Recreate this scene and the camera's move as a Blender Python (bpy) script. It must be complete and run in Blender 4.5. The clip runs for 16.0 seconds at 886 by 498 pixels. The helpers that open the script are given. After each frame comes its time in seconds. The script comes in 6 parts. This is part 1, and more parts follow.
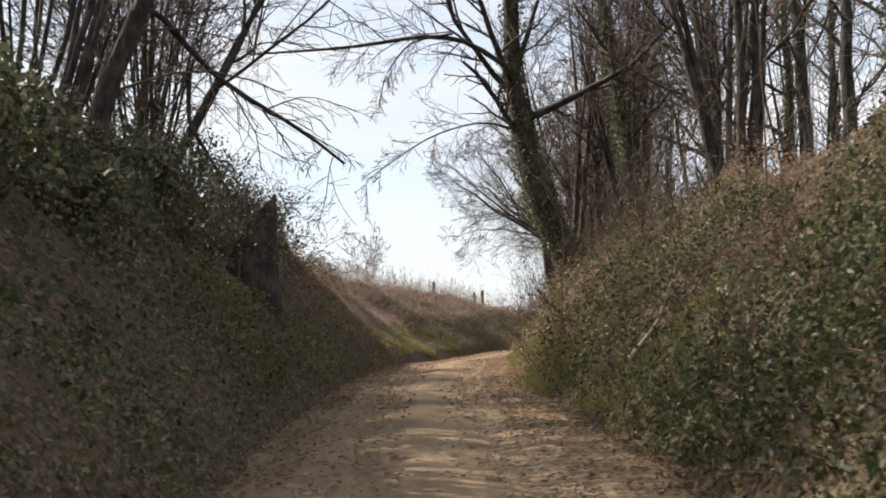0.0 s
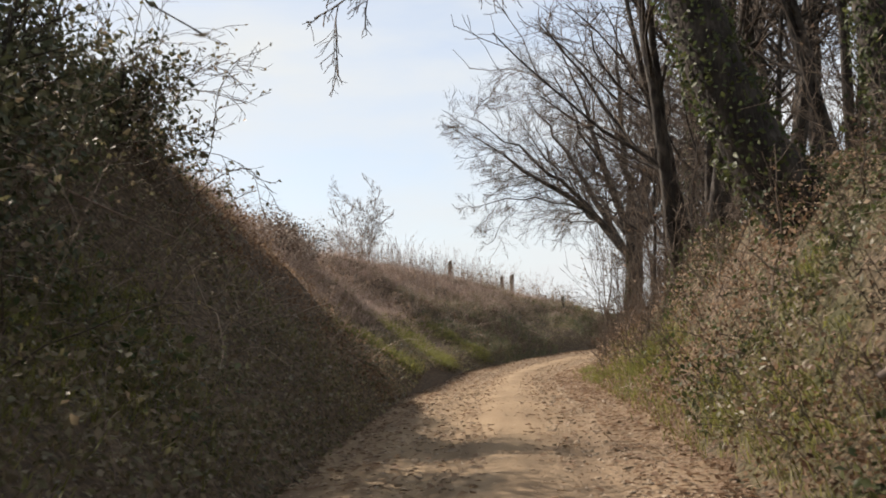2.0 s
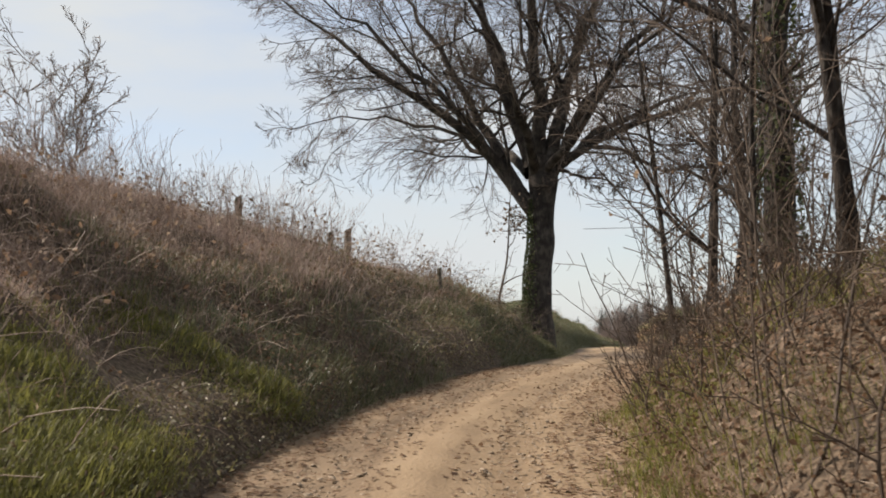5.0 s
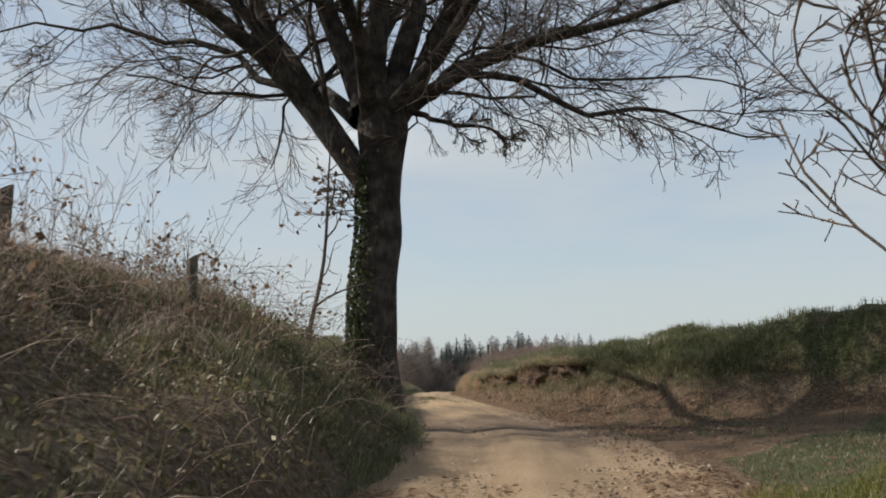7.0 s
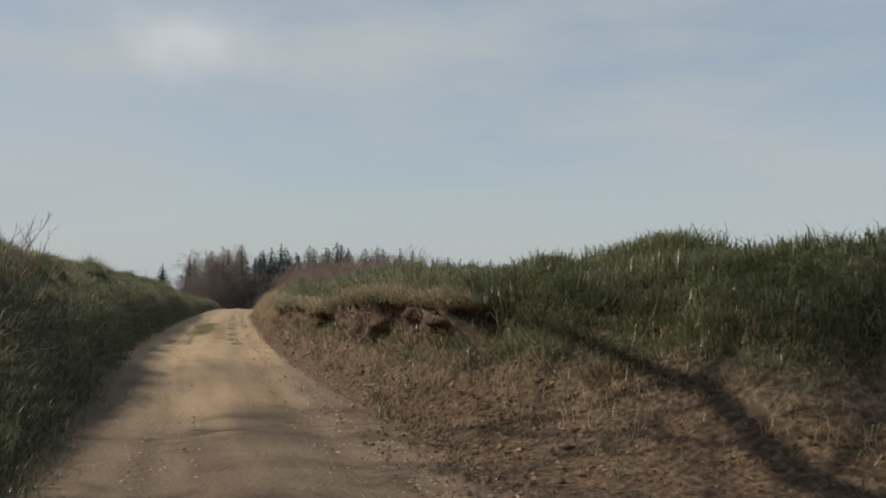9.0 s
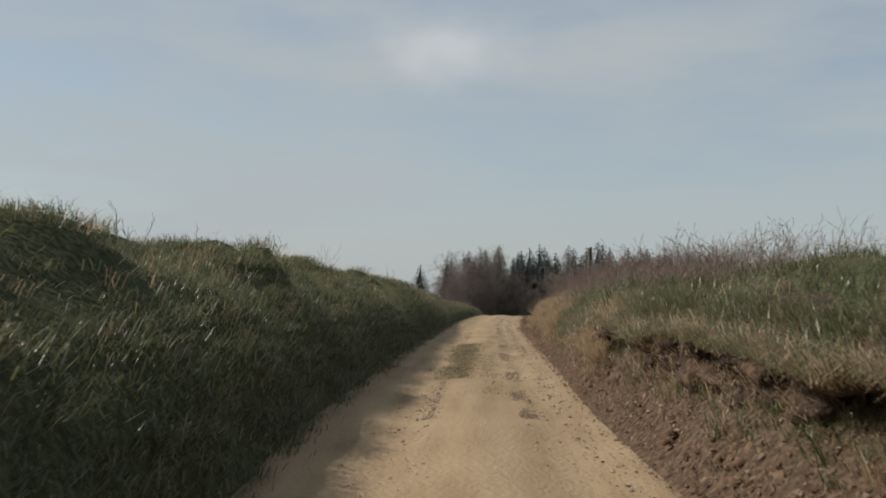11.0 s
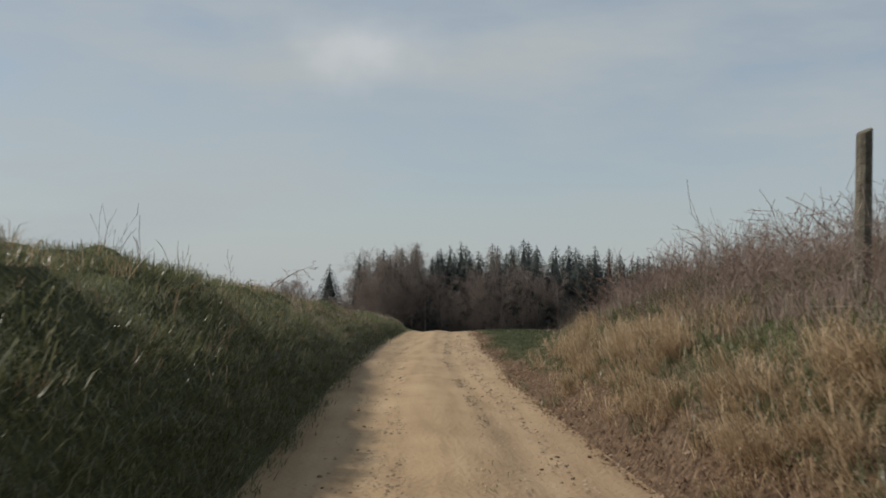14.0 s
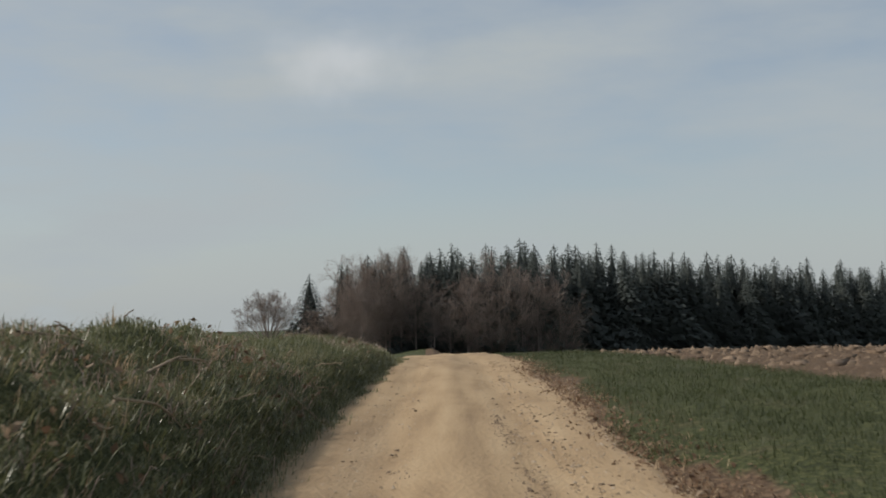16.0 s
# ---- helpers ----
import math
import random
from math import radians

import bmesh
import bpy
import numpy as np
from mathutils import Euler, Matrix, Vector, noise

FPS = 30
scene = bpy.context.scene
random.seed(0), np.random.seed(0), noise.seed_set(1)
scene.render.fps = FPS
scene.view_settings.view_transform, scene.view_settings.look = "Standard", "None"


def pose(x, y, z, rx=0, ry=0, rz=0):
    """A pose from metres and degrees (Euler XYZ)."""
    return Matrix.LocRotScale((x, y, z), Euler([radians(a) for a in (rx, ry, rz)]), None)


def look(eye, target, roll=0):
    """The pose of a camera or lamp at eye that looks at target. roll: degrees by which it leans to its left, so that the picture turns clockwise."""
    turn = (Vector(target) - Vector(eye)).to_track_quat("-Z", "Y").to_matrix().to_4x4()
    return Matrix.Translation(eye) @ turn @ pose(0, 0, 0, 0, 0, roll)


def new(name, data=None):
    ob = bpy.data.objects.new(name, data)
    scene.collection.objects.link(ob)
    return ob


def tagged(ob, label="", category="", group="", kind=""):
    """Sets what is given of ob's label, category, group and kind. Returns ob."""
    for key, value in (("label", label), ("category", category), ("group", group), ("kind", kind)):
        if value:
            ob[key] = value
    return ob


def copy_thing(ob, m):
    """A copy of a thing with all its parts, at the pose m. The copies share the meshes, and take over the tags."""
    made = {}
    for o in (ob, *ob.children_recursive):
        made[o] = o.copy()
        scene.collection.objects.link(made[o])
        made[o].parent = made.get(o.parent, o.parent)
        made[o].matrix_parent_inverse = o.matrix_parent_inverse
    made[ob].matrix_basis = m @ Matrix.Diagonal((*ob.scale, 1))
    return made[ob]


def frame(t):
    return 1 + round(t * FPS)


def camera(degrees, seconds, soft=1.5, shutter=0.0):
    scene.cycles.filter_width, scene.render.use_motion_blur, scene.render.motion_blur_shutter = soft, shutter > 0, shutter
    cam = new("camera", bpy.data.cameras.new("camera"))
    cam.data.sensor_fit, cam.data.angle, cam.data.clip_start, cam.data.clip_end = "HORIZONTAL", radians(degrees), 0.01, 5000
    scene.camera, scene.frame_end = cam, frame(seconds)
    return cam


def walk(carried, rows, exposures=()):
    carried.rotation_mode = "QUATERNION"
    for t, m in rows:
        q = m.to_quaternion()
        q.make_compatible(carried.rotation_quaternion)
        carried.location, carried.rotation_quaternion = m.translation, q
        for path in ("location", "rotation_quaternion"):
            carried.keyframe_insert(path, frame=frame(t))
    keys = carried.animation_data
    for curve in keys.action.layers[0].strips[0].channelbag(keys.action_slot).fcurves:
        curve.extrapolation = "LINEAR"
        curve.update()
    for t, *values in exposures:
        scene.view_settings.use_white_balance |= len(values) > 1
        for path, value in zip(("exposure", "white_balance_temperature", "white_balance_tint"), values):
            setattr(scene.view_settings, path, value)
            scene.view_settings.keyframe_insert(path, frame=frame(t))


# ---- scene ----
# ---- camera ----
cam = camera(43.8, 16.0, soft=1.8, shutter=0.12)
PATH = [
    (0, (0.000, -0.000, 1.300), (-0.0053, 1.9865, 1.5319), -2.81),
    (0.5, (-0.233, 3.618, 1.529), (-0.2368, 5.6045, 1.7610), -0.67),
    (1, (-0.440, 7.088, 1.699), (-0.4532, 9.0785, 1.8982), -0.36),
    (1.5, (-0.565, 10.706, 1.984), (-0.5806, 12.6942, 2.2039), -2.77),
    (2, (-0.673, 14.220, 2.205), (-0.6881, 16.2087, 2.4165), -2.07),
    (2.5, (-0.770, 17.650, 2.372), (-0.7533, 19.6392, 2.5788), -0.82),
    (3, (-0.717, 21.035, 2.545), (-0.6669, 23.0237, 2.7470), -0.81),
    (3.5, (-0.580, 24.414, 2.761), (-0.4733, 26.3985, 2.9815), -1.45),
    (4, (-0.367, 27.628, 2.927), (-0.1908, 29.6074, 3.1502), -1.21),
    (4.2, (-0.254, 28.928, 2.988), (-0.0599, 30.9116, 3.1601), -0.88),
    (6.3, (0.619, 43.167, 3.164), (1.1861, 45.0739, 3.3648), -0.75),
    (6.5, (1.050, 44.540, 3.258), (1.6527, 46.4356, 3.4664), -0.65),
    (7, (2.242, 47.921, 3.536), (2.9458, 49.7775, 3.7781), -1.21),
    (7.5, (3.531, 51.225, 3.745), (4.3184, 53.0499, 3.9682), -1.63),
    (8, (4.913, 54.366, 3.883), (5.7666, 56.1642, 4.0761), -1.15),
    (8.5, (6.343, 57.282, 3.970), (7.2837, 59.0416, 4.0995), 0.25),
    (9, (7.792, 60.154, 3.994), (8.7928, 61.8837, 4.0786), 0.94),
    (9.5, (9.016, 63.007, 4.045), (9.9245, 64.7831, 4.1803), 0.21),
    (10, (9.909, 65.929, 4.057), (10.6320, 67.7918, 4.1454), -0.83),
    (10.2, (10.214, 67.094, 4.046), (10.8621, 68.9842, 4.1280), -0.95),
    (12.3, (14.313, 80.936, 4.228), (14.8747, 82.8538, 4.3046), 1.86),
    (12.5, (14.779, 82.413, 4.215), (15.3724, 84.3211, 4.2961), 1.76),
    (13, (15.985, 86.145, 4.218), (16.6393, 88.0330, 4.3140), 1.53),
    (13.5, (17.317, 90.071, 4.210), (18.0121, 91.9436, 4.3047), 1.42),
    (14, (18.777, 94.253, 4.196), (19.5040, 96.1140, 4.2820), 0.90),
    (14.5, (20.383, 98.708, 4.176), (21.1217, 100.5644, 4.2606), -0.61),
    (15, (22.068, 103.322, 4.157), (22.8161, 105.1752, 4.2467), -2.97),
    (15.5, (23.757, 108.009, 4.118), (24.5032, 109.8628, 4.2073), -3.88),
    (16, (25.375, 112.673, 4.100), (26.1248, 114.5240, 4.2002), -1.49),
]
EXPOSURES = [
    (0.0, 1.05, 6900, 16), (0.4, 0.87, 6900, 15), (2.0, 0.86, 6900, 15), (3.0, 0.80, 6900, 15), (4.2, 0.69, 6850, 15),
    (6.5, 0.5, 6700, 12), (7.0, 0.32, 6500, 11), (8.0, 0.15, 6500, 10), (9.0, 0.0, 6500, 10), (16.0, -0.08, 6500, 10),
]
walk(cam, [(t, look(eye, target, roll)) for t, eye, target, roll in PATH], EXPOSURES)

# ---- world and sun ----
SUN = Vector((-0.875, 0.485, 0.0)).normalized()
SUN_ELEV = radians(43)
world = bpy.data.worlds.new("sky")
scene.world = world
world.use_nodes = True
wn, wl = world.node_tree.nodes, world.node_tree.links
wn.clear()
w_out = wn.new("ShaderNodeOutputWorld")
w_bg = wn.new("ShaderNodeBackground")
w_sky = wn.new("ShaderNodeTexSky")
w_sky.sky_type = "NISHITA"
w_sky.sun_disc = False
w_sky.sun_elevation = SUN_ELEV
w_sky.sun_rotation = math.atan2(SUN.x, SUN.y)
w_sky.air_density, w_sky.dust_density, w_sky.ozone_density = 1.0, 0.8, 1.2
w_bg.inputs["Strength"].default_value = 0.10
w_co = wn.new("ShaderNodeTexCoord")
w_map = wn.new("ShaderNodeMapping")
w_map.inputs["Scale"].default_value = (1.6, 1.6, 6.0)
w_map.inputs["Rotation"].default_value = (0.0, 0.25, 0.5)
w_noise = wn.new("ShaderNodeTexNoise")
w_noise.inputs["Scale"].default_value = 1.5
w_noise.inputs["Detail"].default_value = 6.0
w_noise.inputs["Roughness"].default_value = 0.55
w_ramp = wn.new("ShaderNodeMapRange")
w_ramp.inputs["From Min"].default_value, w_ramp.inputs["From Max"].default_value = 0.40, 0.62
w_ramp.inputs["To Min"].default_value, w_ramp.inputs["To Max"].default_value = 0.5, 1.0
w_mix = wn.new("ShaderNodeMix")
w_mix.data_type = "RGBA"
w_mix.inputs["B"].default_value = (4.45, 4.9, 5.1, 1)
wl.new(w_co.outputs["Generated"], w_map.inputs["Vector"])
wl.new(w_map.outputs["Vector"], w_noise.inputs["Vector"])
wl.new(w_noise.outputs["Fac"], w_ramp.inputs["Value"])
w_sep = wn.new("ShaderNodeSeparateXYZ")
w_low = wn.new("ShaderNodeMapRange")
w_low.interpolation_type = "SMOOTHSTEP"
w_low.inputs["From Min"].default_value, w_low.inputs["From Max"].default_value = 0.0, 0.22
w_low.inputs["To Min"].default_value, w_low.inputs["To Max"].default_value = 0.85, 0.0
w_max = wn.new("ShaderNodeMath")
w_max.operation = "MAXIMUM"
wl.new(w_co.outputs["Generated"], w_sep.inputs[0])
wl.new(w_sep.outputs["Z"], w_low.inputs["Value"])
wl.new(w_low.outputs["Result"], w_max.inputs[0])
wl.new(w_ramp.outputs["Result"], w_max.inputs[1])
wl.new(w_max.outputs[0], w_mix.inputs["Factor"])
wl.new(w_sky.outputs["Color"], w_mix.inputs["A"])
# one brighter puff of cloud ahead
w_dot = wn.new("ShaderNodeVectorMath")
w_dot.operation = "DISTANCE"
w_dot.inputs[1].default_value = (0.285, 0.925, 0.355)
w_flat = wn.new("ShaderNodeVectorMath")
w_flat.operation = "MULTIPLY"
w_flat.inputs[1].default_value = (1.0, 1.0, 1.6)
w_edge = wn.new("ShaderNodeMath")
w_edge.operation = "MULTIPLY_ADD"
w_edge.inputs[1].default_value = 0.16
w_puff = wn.new("ShaderNodeMapRange")
w_puff.interpolation_type = "SMOOTHSTEP"
w_puff.inputs["From Min"].default_value, w_puff.inputs["From Max"].default_value = 0.075, 0.165
w_puff.inputs["To Min"].default_value, w_puff.inputs["To Max"].default_value = 0.8, 0.0
w_fine = wn.new("ShaderNodeTexNoise")
w_fine.inputs["Scale"].default_value, w_fine.inputs["Detail"].default_value = 9.0, 4.0
w_add = wn.new("ShaderNodeMix")
w_add.data_type = "RGBA"
w_add.inputs["B"].default_value = (6.6, 6.8, 7.0, 1)
wl.new(w_co.outputs["Generated"], w_flat.inputs[0])
wl.new(w_flat.outputs["Vector"], w_dot.inputs[0])
wl.new(w_co.outputs["Generated"], w_fine.inputs["Vector"])
wl.new(w_fine.outputs["Fac"], w_edge.inputs[0])
wl.new(w_dot.outputs["Value"], w_edge.inputs[2])
wl.new(w_edge.outputs[0], w_puff.inputs["Value"])
wl.new(w_puff.outputs["Result"], w_add.inputs["Factor"])
wl.new(w_mix.outputs["Result"], w_add.inputs["A"])
wl.new(w_add.outputs["Result"], w_bg.inputs["Color"])
wl.new(w_bg.outputs["Background"], w_out.inputs["Surface"])

sun_data = bpy.data.lights.new("sun", "SUN")
sun_data.energy, sun_data.angle, sun_data.color = 4.0, radians(0.6), (1.0, 0.93, 0.82)
sun = new("sun", sun_data)
sun.matrix_world = look(Vector((0, 0, 60)), Vector((0, 0, 60)) - Vector((SUN.x * math.cos(SUN_ELEV), SUN.y * math.cos(SUN_ELEV), math.sin(SUN_ELEV))))

# ---- materials ----


def material(name, colors, scale=6.0, fine=60.0, rough=0.85, bump=0.3, island=0.0, per_object=0.0, translucent=0.0, dist=0.02, spec=0.3, upright=1.0):
    """A surface of two to four colours mixed by noise at two sizes, and by island or object where asked."""
    m = bpy.data.materials.new(name)
    m.use_nodes = True
    n, l = m.node_tree.nodes, m.node_tree.links
    bsdf = n["Principled BSDF"]
    bsdf.inputs["Roughness"].default_value = rough
    bsdf.inputs["Specular IOR Level"].default_value = spec
    co = n.new("ShaderNodeTexCoord")
    big, small = n.new("ShaderNodeTexNoise"), n.new("ShaderNodeTexNoise")
    big.inputs["Scale"].default_value, big.inputs["Detail"].default_value = scale, 4.0
    small.inputs["Scale"].default_value, small.inputs["Detail"].default_value = fine, 3.0
    grain = n.new("ShaderNodeMapping")
    grain.inputs["Scale"].default_value = (1.0, 1.0, upright)
    l.new(co.outputs["Object"], grain.inputs["Vector"])
    l.new(co.outputs["Object"], big.inputs["Vector"])
    l.new(grain.outputs["Vector"], small.inputs["Vector"])
    add = n.new("ShaderNodeMath")
    add.operation = "MULTIPLY_ADD"
    l.new(small.outputs["Fac"], add.inputs[0])
    add.inputs[1].default_value = 0.45
    l.new(big.outputs["Fac"], add.inputs[2])
    last = add
    shift = 0.225
    for amount, source in ((island, ("ShaderNodeNewGeometry", "Random Per Island")), (per_object, ("ShaderNodeObjectInfo", "Random"))):
        if amount:
            g = n.new(source[0])
            k = n.new("ShaderNodeMath")
            k.operation = "MULTIPLY_ADD"
            l.new(g.outputs[source[1]], k.inputs[0])
            k.inputs[1].default_value = amount
            l.new(last.outputs[0], k.inputs[2])
            last, shift = k, shift + amount / 2
    spread = 0.2 + 0.5 * (island + per_object)
    fac = n.new("ShaderNodeMapRange")
    fac.inputs["From Min"].default_value, fac.inputs["From Max"].default_value = 0.5 + shift - spread, 0.5 + shift + spread
    l.new(last.outputs[0], fac.inputs["Value"])
    ramp = n.new("ShaderNodeValToRGB")
    els = ramp.color_ramp.elements
    while len(els) < len(colors):
        els.new(0.5)
    for k, c in enumerate(colors):
        els[k].position = k / (len(colors) - 1)
        els[k].color = (*c, 1)
    l.new(fac.outputs["Result"], ramp.inputs["Fac"])
    l.new(ramp.outputs["Color"], bsdf.inputs["Base Color"])
    if bump:
        b = n.new("ShaderNodeBump")
        b.inputs["Strength"].default_value, b.inputs["Distance"].default_value = bump, dist
        l.new(small.outputs["Fac"], b.inputs["Height"])
        l.new(b.outputs["Normal"], bsdf.inputs["Normal"])
    if translucent:
        tr, mx = n.new("ShaderNodeBsdfTranslucent"), n.new("ShaderNodeMixShader")
        mx.inputs[0].default_value = translucent
        l.new(ramp.outputs["Color"], tr.inputs["Color"])
        l.new(bsdf.outputs["BSDF"], mx.inputs[1])
        l.new(tr.outputs["BSDF"], mx.inputs[2])
        l.new(mx.outputs["Shader"], n["Material Output"].inputs["Surface"])
    return m


M_LANE = material("sandy_earth", [(0.20, 0.135, 0.078), (0.31, 0.22, 0.13), (0.39, 0.29, 0.18)], 0.9, 22, 0.95, 0.9, dist=0.022)
ln_n, ln_l = M_LANE.node_tree.nodes, M_LANE.node_tree.links
ln_attr, ln_mix, ln_brown = ln_n.new("ShaderNodeAttribute"), ln_n.new("ShaderNodeMix"), ln_n.new("ShaderNodeValToRGB")
ln_attr.attribute_name = "clay"
ln_mix.data_type = "RGBA"
for ln_k, ln_c in enumerate(((0.078, 0.053, 0.036, 1), (0.21, 0.148, 0.097, 1))):
    ln_brown.color_ramp.elements[ln_k].color = ln_c
ln_fac = ln_n["Map Range"].outputs["Result"]
ln_pos, ln_streak, ln_sum = ln_n.new("ShaderNodeAttribute"), ln_n.new("ShaderNodeTexNoise"), ln_n.new("ShaderNodeMath")
ln_pos.attribute_name = "along"
ln_streak.inputs["Scale"].default_value, ln_streak.inputs["Detail"].default_value = 1.0, 5.0
ln_l.new(ln_pos.outputs["Vector"], ln_streak.inputs["Vector"])
ln_sum.operation = "MULTIPLY_ADD"
ln_sum.inputs[1].default_value = 1.5
ln_l.new(ln_streak.outputs["Fac"], ln_sum.inputs[0])
ln_half = ln_n.new("ShaderNodeMath")
ln_half.operation = "MULTIPLY_ADD"
ln_half.inputs[1].default_value, ln_half.inputs[2].default_value = 0.3, -0.38
ln_l.new(ln_fac, ln_half.inputs[0])
ln_l.new(ln_half.outputs[0], ln_sum.inputs[2])
ln_fac = ln_sum.outputs[0]
ln_l.new(ln_fac, ln_n["Color Ramp"].inputs["Fac"])
ln_l.new(ln_fac, ln_brown.inputs["Fac"])
ln_l.new(ln_attr.outputs["Fac"], ln_mix.inputs["Factor"])
ln_l.new(ln_n["Color Ramp"].outputs["Color"], ln_mix.inputs["A"])
ln_l.new(ln_brown.outputs["Color"], ln_mix.inputs["B"])
ln_l.new(ln_mix.outputs["Result"], ln_n["Principled BSDF"].inputs["Base Color"])
M_BARK = material("grey_brown_bark", [(0.022, 0.018, 0.016), (0.048, 0.040, 0.034), (0.10, 0.084, 0.07)], 4, 22, 0.9, 1.0, dist=0.05, upright=0.22)
M_TWIG = material("twig_bark", [(0.045, 0.034, 0.026), (0.10, 0.075, 0.058), (0.18, 0.135, 0.10)], 2, 20, 0.8, 0.0, island=0.5)
# paler, translucent twig bark: the haze over the far trees is in its colour
M_HAZED_TWIG = material("hazed_twig_bark", [(0.26, 0.21, 0.19), (0.38, 0.315, 0.285), (0.50, 0.43, 0.39)], 0.3, 4, 0.9, 0.0, island=0.4, translucent=0.45)
M_GREYTWIG = material("pale_twig", [(0.13, 0.10, 0.085), (0.25, 0.20, 0.17), (0.38, 0.315, 0.265)], 2, 20, 0.7, 0.0, island=0.5, translucent=0.25)
M_IVY = material("ivy_leaf", [(0.024, 0.036, 0.013), (0.062, 0.08, 0.028), (0.15, 0.155, 0.06)], 2, 20, 0.5, 0.0, island=0.7, translucent=0.4, spec=0.35)
M_GRASS = material("grass_blade", [(0.05, 0.058, 0.026), (0.105, 0.116, 0.052), (0.165, 0.164, 0.082), (0.30, 0.28, 0.18)], 0.7, 8, 0.38, 0.0, island=0.8, translucent=0.42, spec=0.5)
M_LUSH = material("lush_grass_blade", [(0.085, 0.092, 0.022), (0.185, 0.185, 0.05), (0.30, 0.28, 0.10)], 0.8, 8, 0.55, 0.0, island=0.8, translucent=0.5)
M_DRY = material("dry_grass", [(0.19, 0.13, 0.077), (0.40, 0.29, 0.18), (0.60, 0.48, 0.33)], 0.5, 8, 0.7, 0.0, island=0.7, translucent=0.35)
M_WEED = material("dry_weed_stalk", [(0.20, 0.14, 0.115), (0.36, 0.27, 0.23), (0.52, 0.42, 0.355)], 0.5, 8, 0.7, 0.0, island=0.7, translucent=0.4)
M_LITTER = material("dead_leaf", [(0.08, 0.045, 0.028), (0.17, 0.105, 0.065), (0.29, 0.20, 0.135), (0.44, 0.35, 0.26)], 0.5, 8, 0.65, 0.0, island=0.8, translucent=0.45)
M_BRAMBLE = material("bramble_leaf", [(0.06, 0.06, 0.03), (0.14, 0.13, 0.065), (0.23, 0.175, 0.12), (0.27, 0.265, 0.125)], 0.8, 8, 0.45, 0.0, island=0.9, translucent=0.4, spec=0.4)
M_CANE = material("bramble_cane", [(0.10, 0.07, 0.055), (0.24, 0.175, 0.135), (0.46, 0.38, 0.30)], 1, 10, 0.65, 0.0, island=0.8)
M_POST = material("weathered_post_wood", [(0.06, 0.052, 0.04), (0.13, 0.115, 0.09), (0.2, 0.18, 0.14)], 8, 60, 0.9, 0.6)
M_STONE = material("road_stone", [(0.14, 0.10, 0.065), (0.26, 0.20, 0.14), (0.38, 0.31, 0.24)], 3, 30, 0.9, 0.3, island=0.7)
M_SOD = material("plough_clod", [(0.07, 0.047, 0.033), (0.15, 0.107, 0.075), (0.26, 0.19, 0.135)], 3, 30, 0.95, 0.8, island=0.6)
M_CRUMB = material("reddish_earth_crumb", [(0.05, 0.031, 0.021), (0.125, 0.077, 0.048), (0.21, 0.135, 0.086)], 2, 30, 0.95, 0.8, island=0.6)
# darker brown than the earth crumbs, for the scarp face and its clods
M_SCARP = material("dark_scarp_soil", [(0.034, 0.023, 0.018), (0.082, 0.054, 0.038), (0.17, 0.112, 0.075)], 5, 32, 0.95, 1.0, dist=0.05, upright=0.3)
M_VERGE = material("verge_grass_blade", [(0.032, 0.042, 0.018), (0.068, 0.082, 0.034), (0.11, 0.116, 0.052)], 0.7, 8, 0.5, 0.0, island=0.7, translucent=0.4)
# needles lightened beyond their own green, with distance haze put into the colour
M_HAZED_SPRUCE = material("hazed_spruce_needles", [(0.095, 0.108, 0.105), (0.125, 0.142, 0.135), (0.15, 0.168, 0.152)], 0.5, 6, 0.9, 0.0, island=0.25, per_object=0.5, translucent=0.5)
M_HEDGE = material("hedge_leaf", [(0.032, 0.042, 0.024), (0.068, 0.08, 0.042), (0.125, 0.125, 0.066), (0.21, 0.165, 0.11)], 0.6, 6, 0.55, 0.0, island=0.7, translucent=0.2)

M_PETAL = material("yellow_petal", [(0.55, 0.38, 0.02), (0.75, 0.55, 0.04), (0.8, 0.65, 0.08)], 20, 200, 0.6, 0.0, island=0.4, translucent=0.2)

M_GROUND = bpy.data.materials.new("bank_soil_and_turf")
M_GROUND.use_nodes = True
gn, gl = M_GROUND.node_tree.nodes, M_GROUND.node_tree.links
g_b = gn["Principled BSDF"]
g_b.inputs["Roughness"].default_value = 0.95
g_b.inputs["Specular IOR Level"].default_value = 0.2
g_co = gn.new("ShaderNodeTexCoord")


def g_noise(scale, detail=4.0):
    t = gn.new("ShaderNodeTexNoise")
    t.inputs["Scale"].default_value, t.inputs["Detail"].default_value = scale, detail
    gl.new(g_co.outputs["Object"], t.inputs["Vector"])
    return t


def g_ramp(source, colors, lo=0.3, hi=0.7):
    r = gn.new("ShaderNodeValToRGB")
    r.color_ramp.elements.new(0.5)
    for k, c in enumerate(colors):
        r.color_ramp.elements[k].position = lo + (hi - lo) * k / 2
        r.color_ramp.elements[k].color = (*c, 1)
    gl.new(source, r.inputs["Fac"])
    return r


g_fine, g_mid = g_noise(18), g_noise(1.3)
g_turf = g_ramp(g_fine.outputs["Fac"], [(0.018, 0.022, 0.009), (0.043, 0.050, 0.019), (0.09, 0.092, 0.04)])
g_leaf = g_ramp(g_fine.outputs["Fac"], [(0.04, 0.03, 0.022), (0.10, 0.073, 0.05), (0.18, 0.135, 0.095)])
g_soil = g_ramp(g_fine.outputs["Fac"], [(0.042, 0.027, 0.018), (0.092, 0.06, 0.038), (0.17, 0.117, 0.074)])
g_green, g_earth = gn.new("ShaderNodeAttribute"), gn.new("ShaderNodeAttribute")
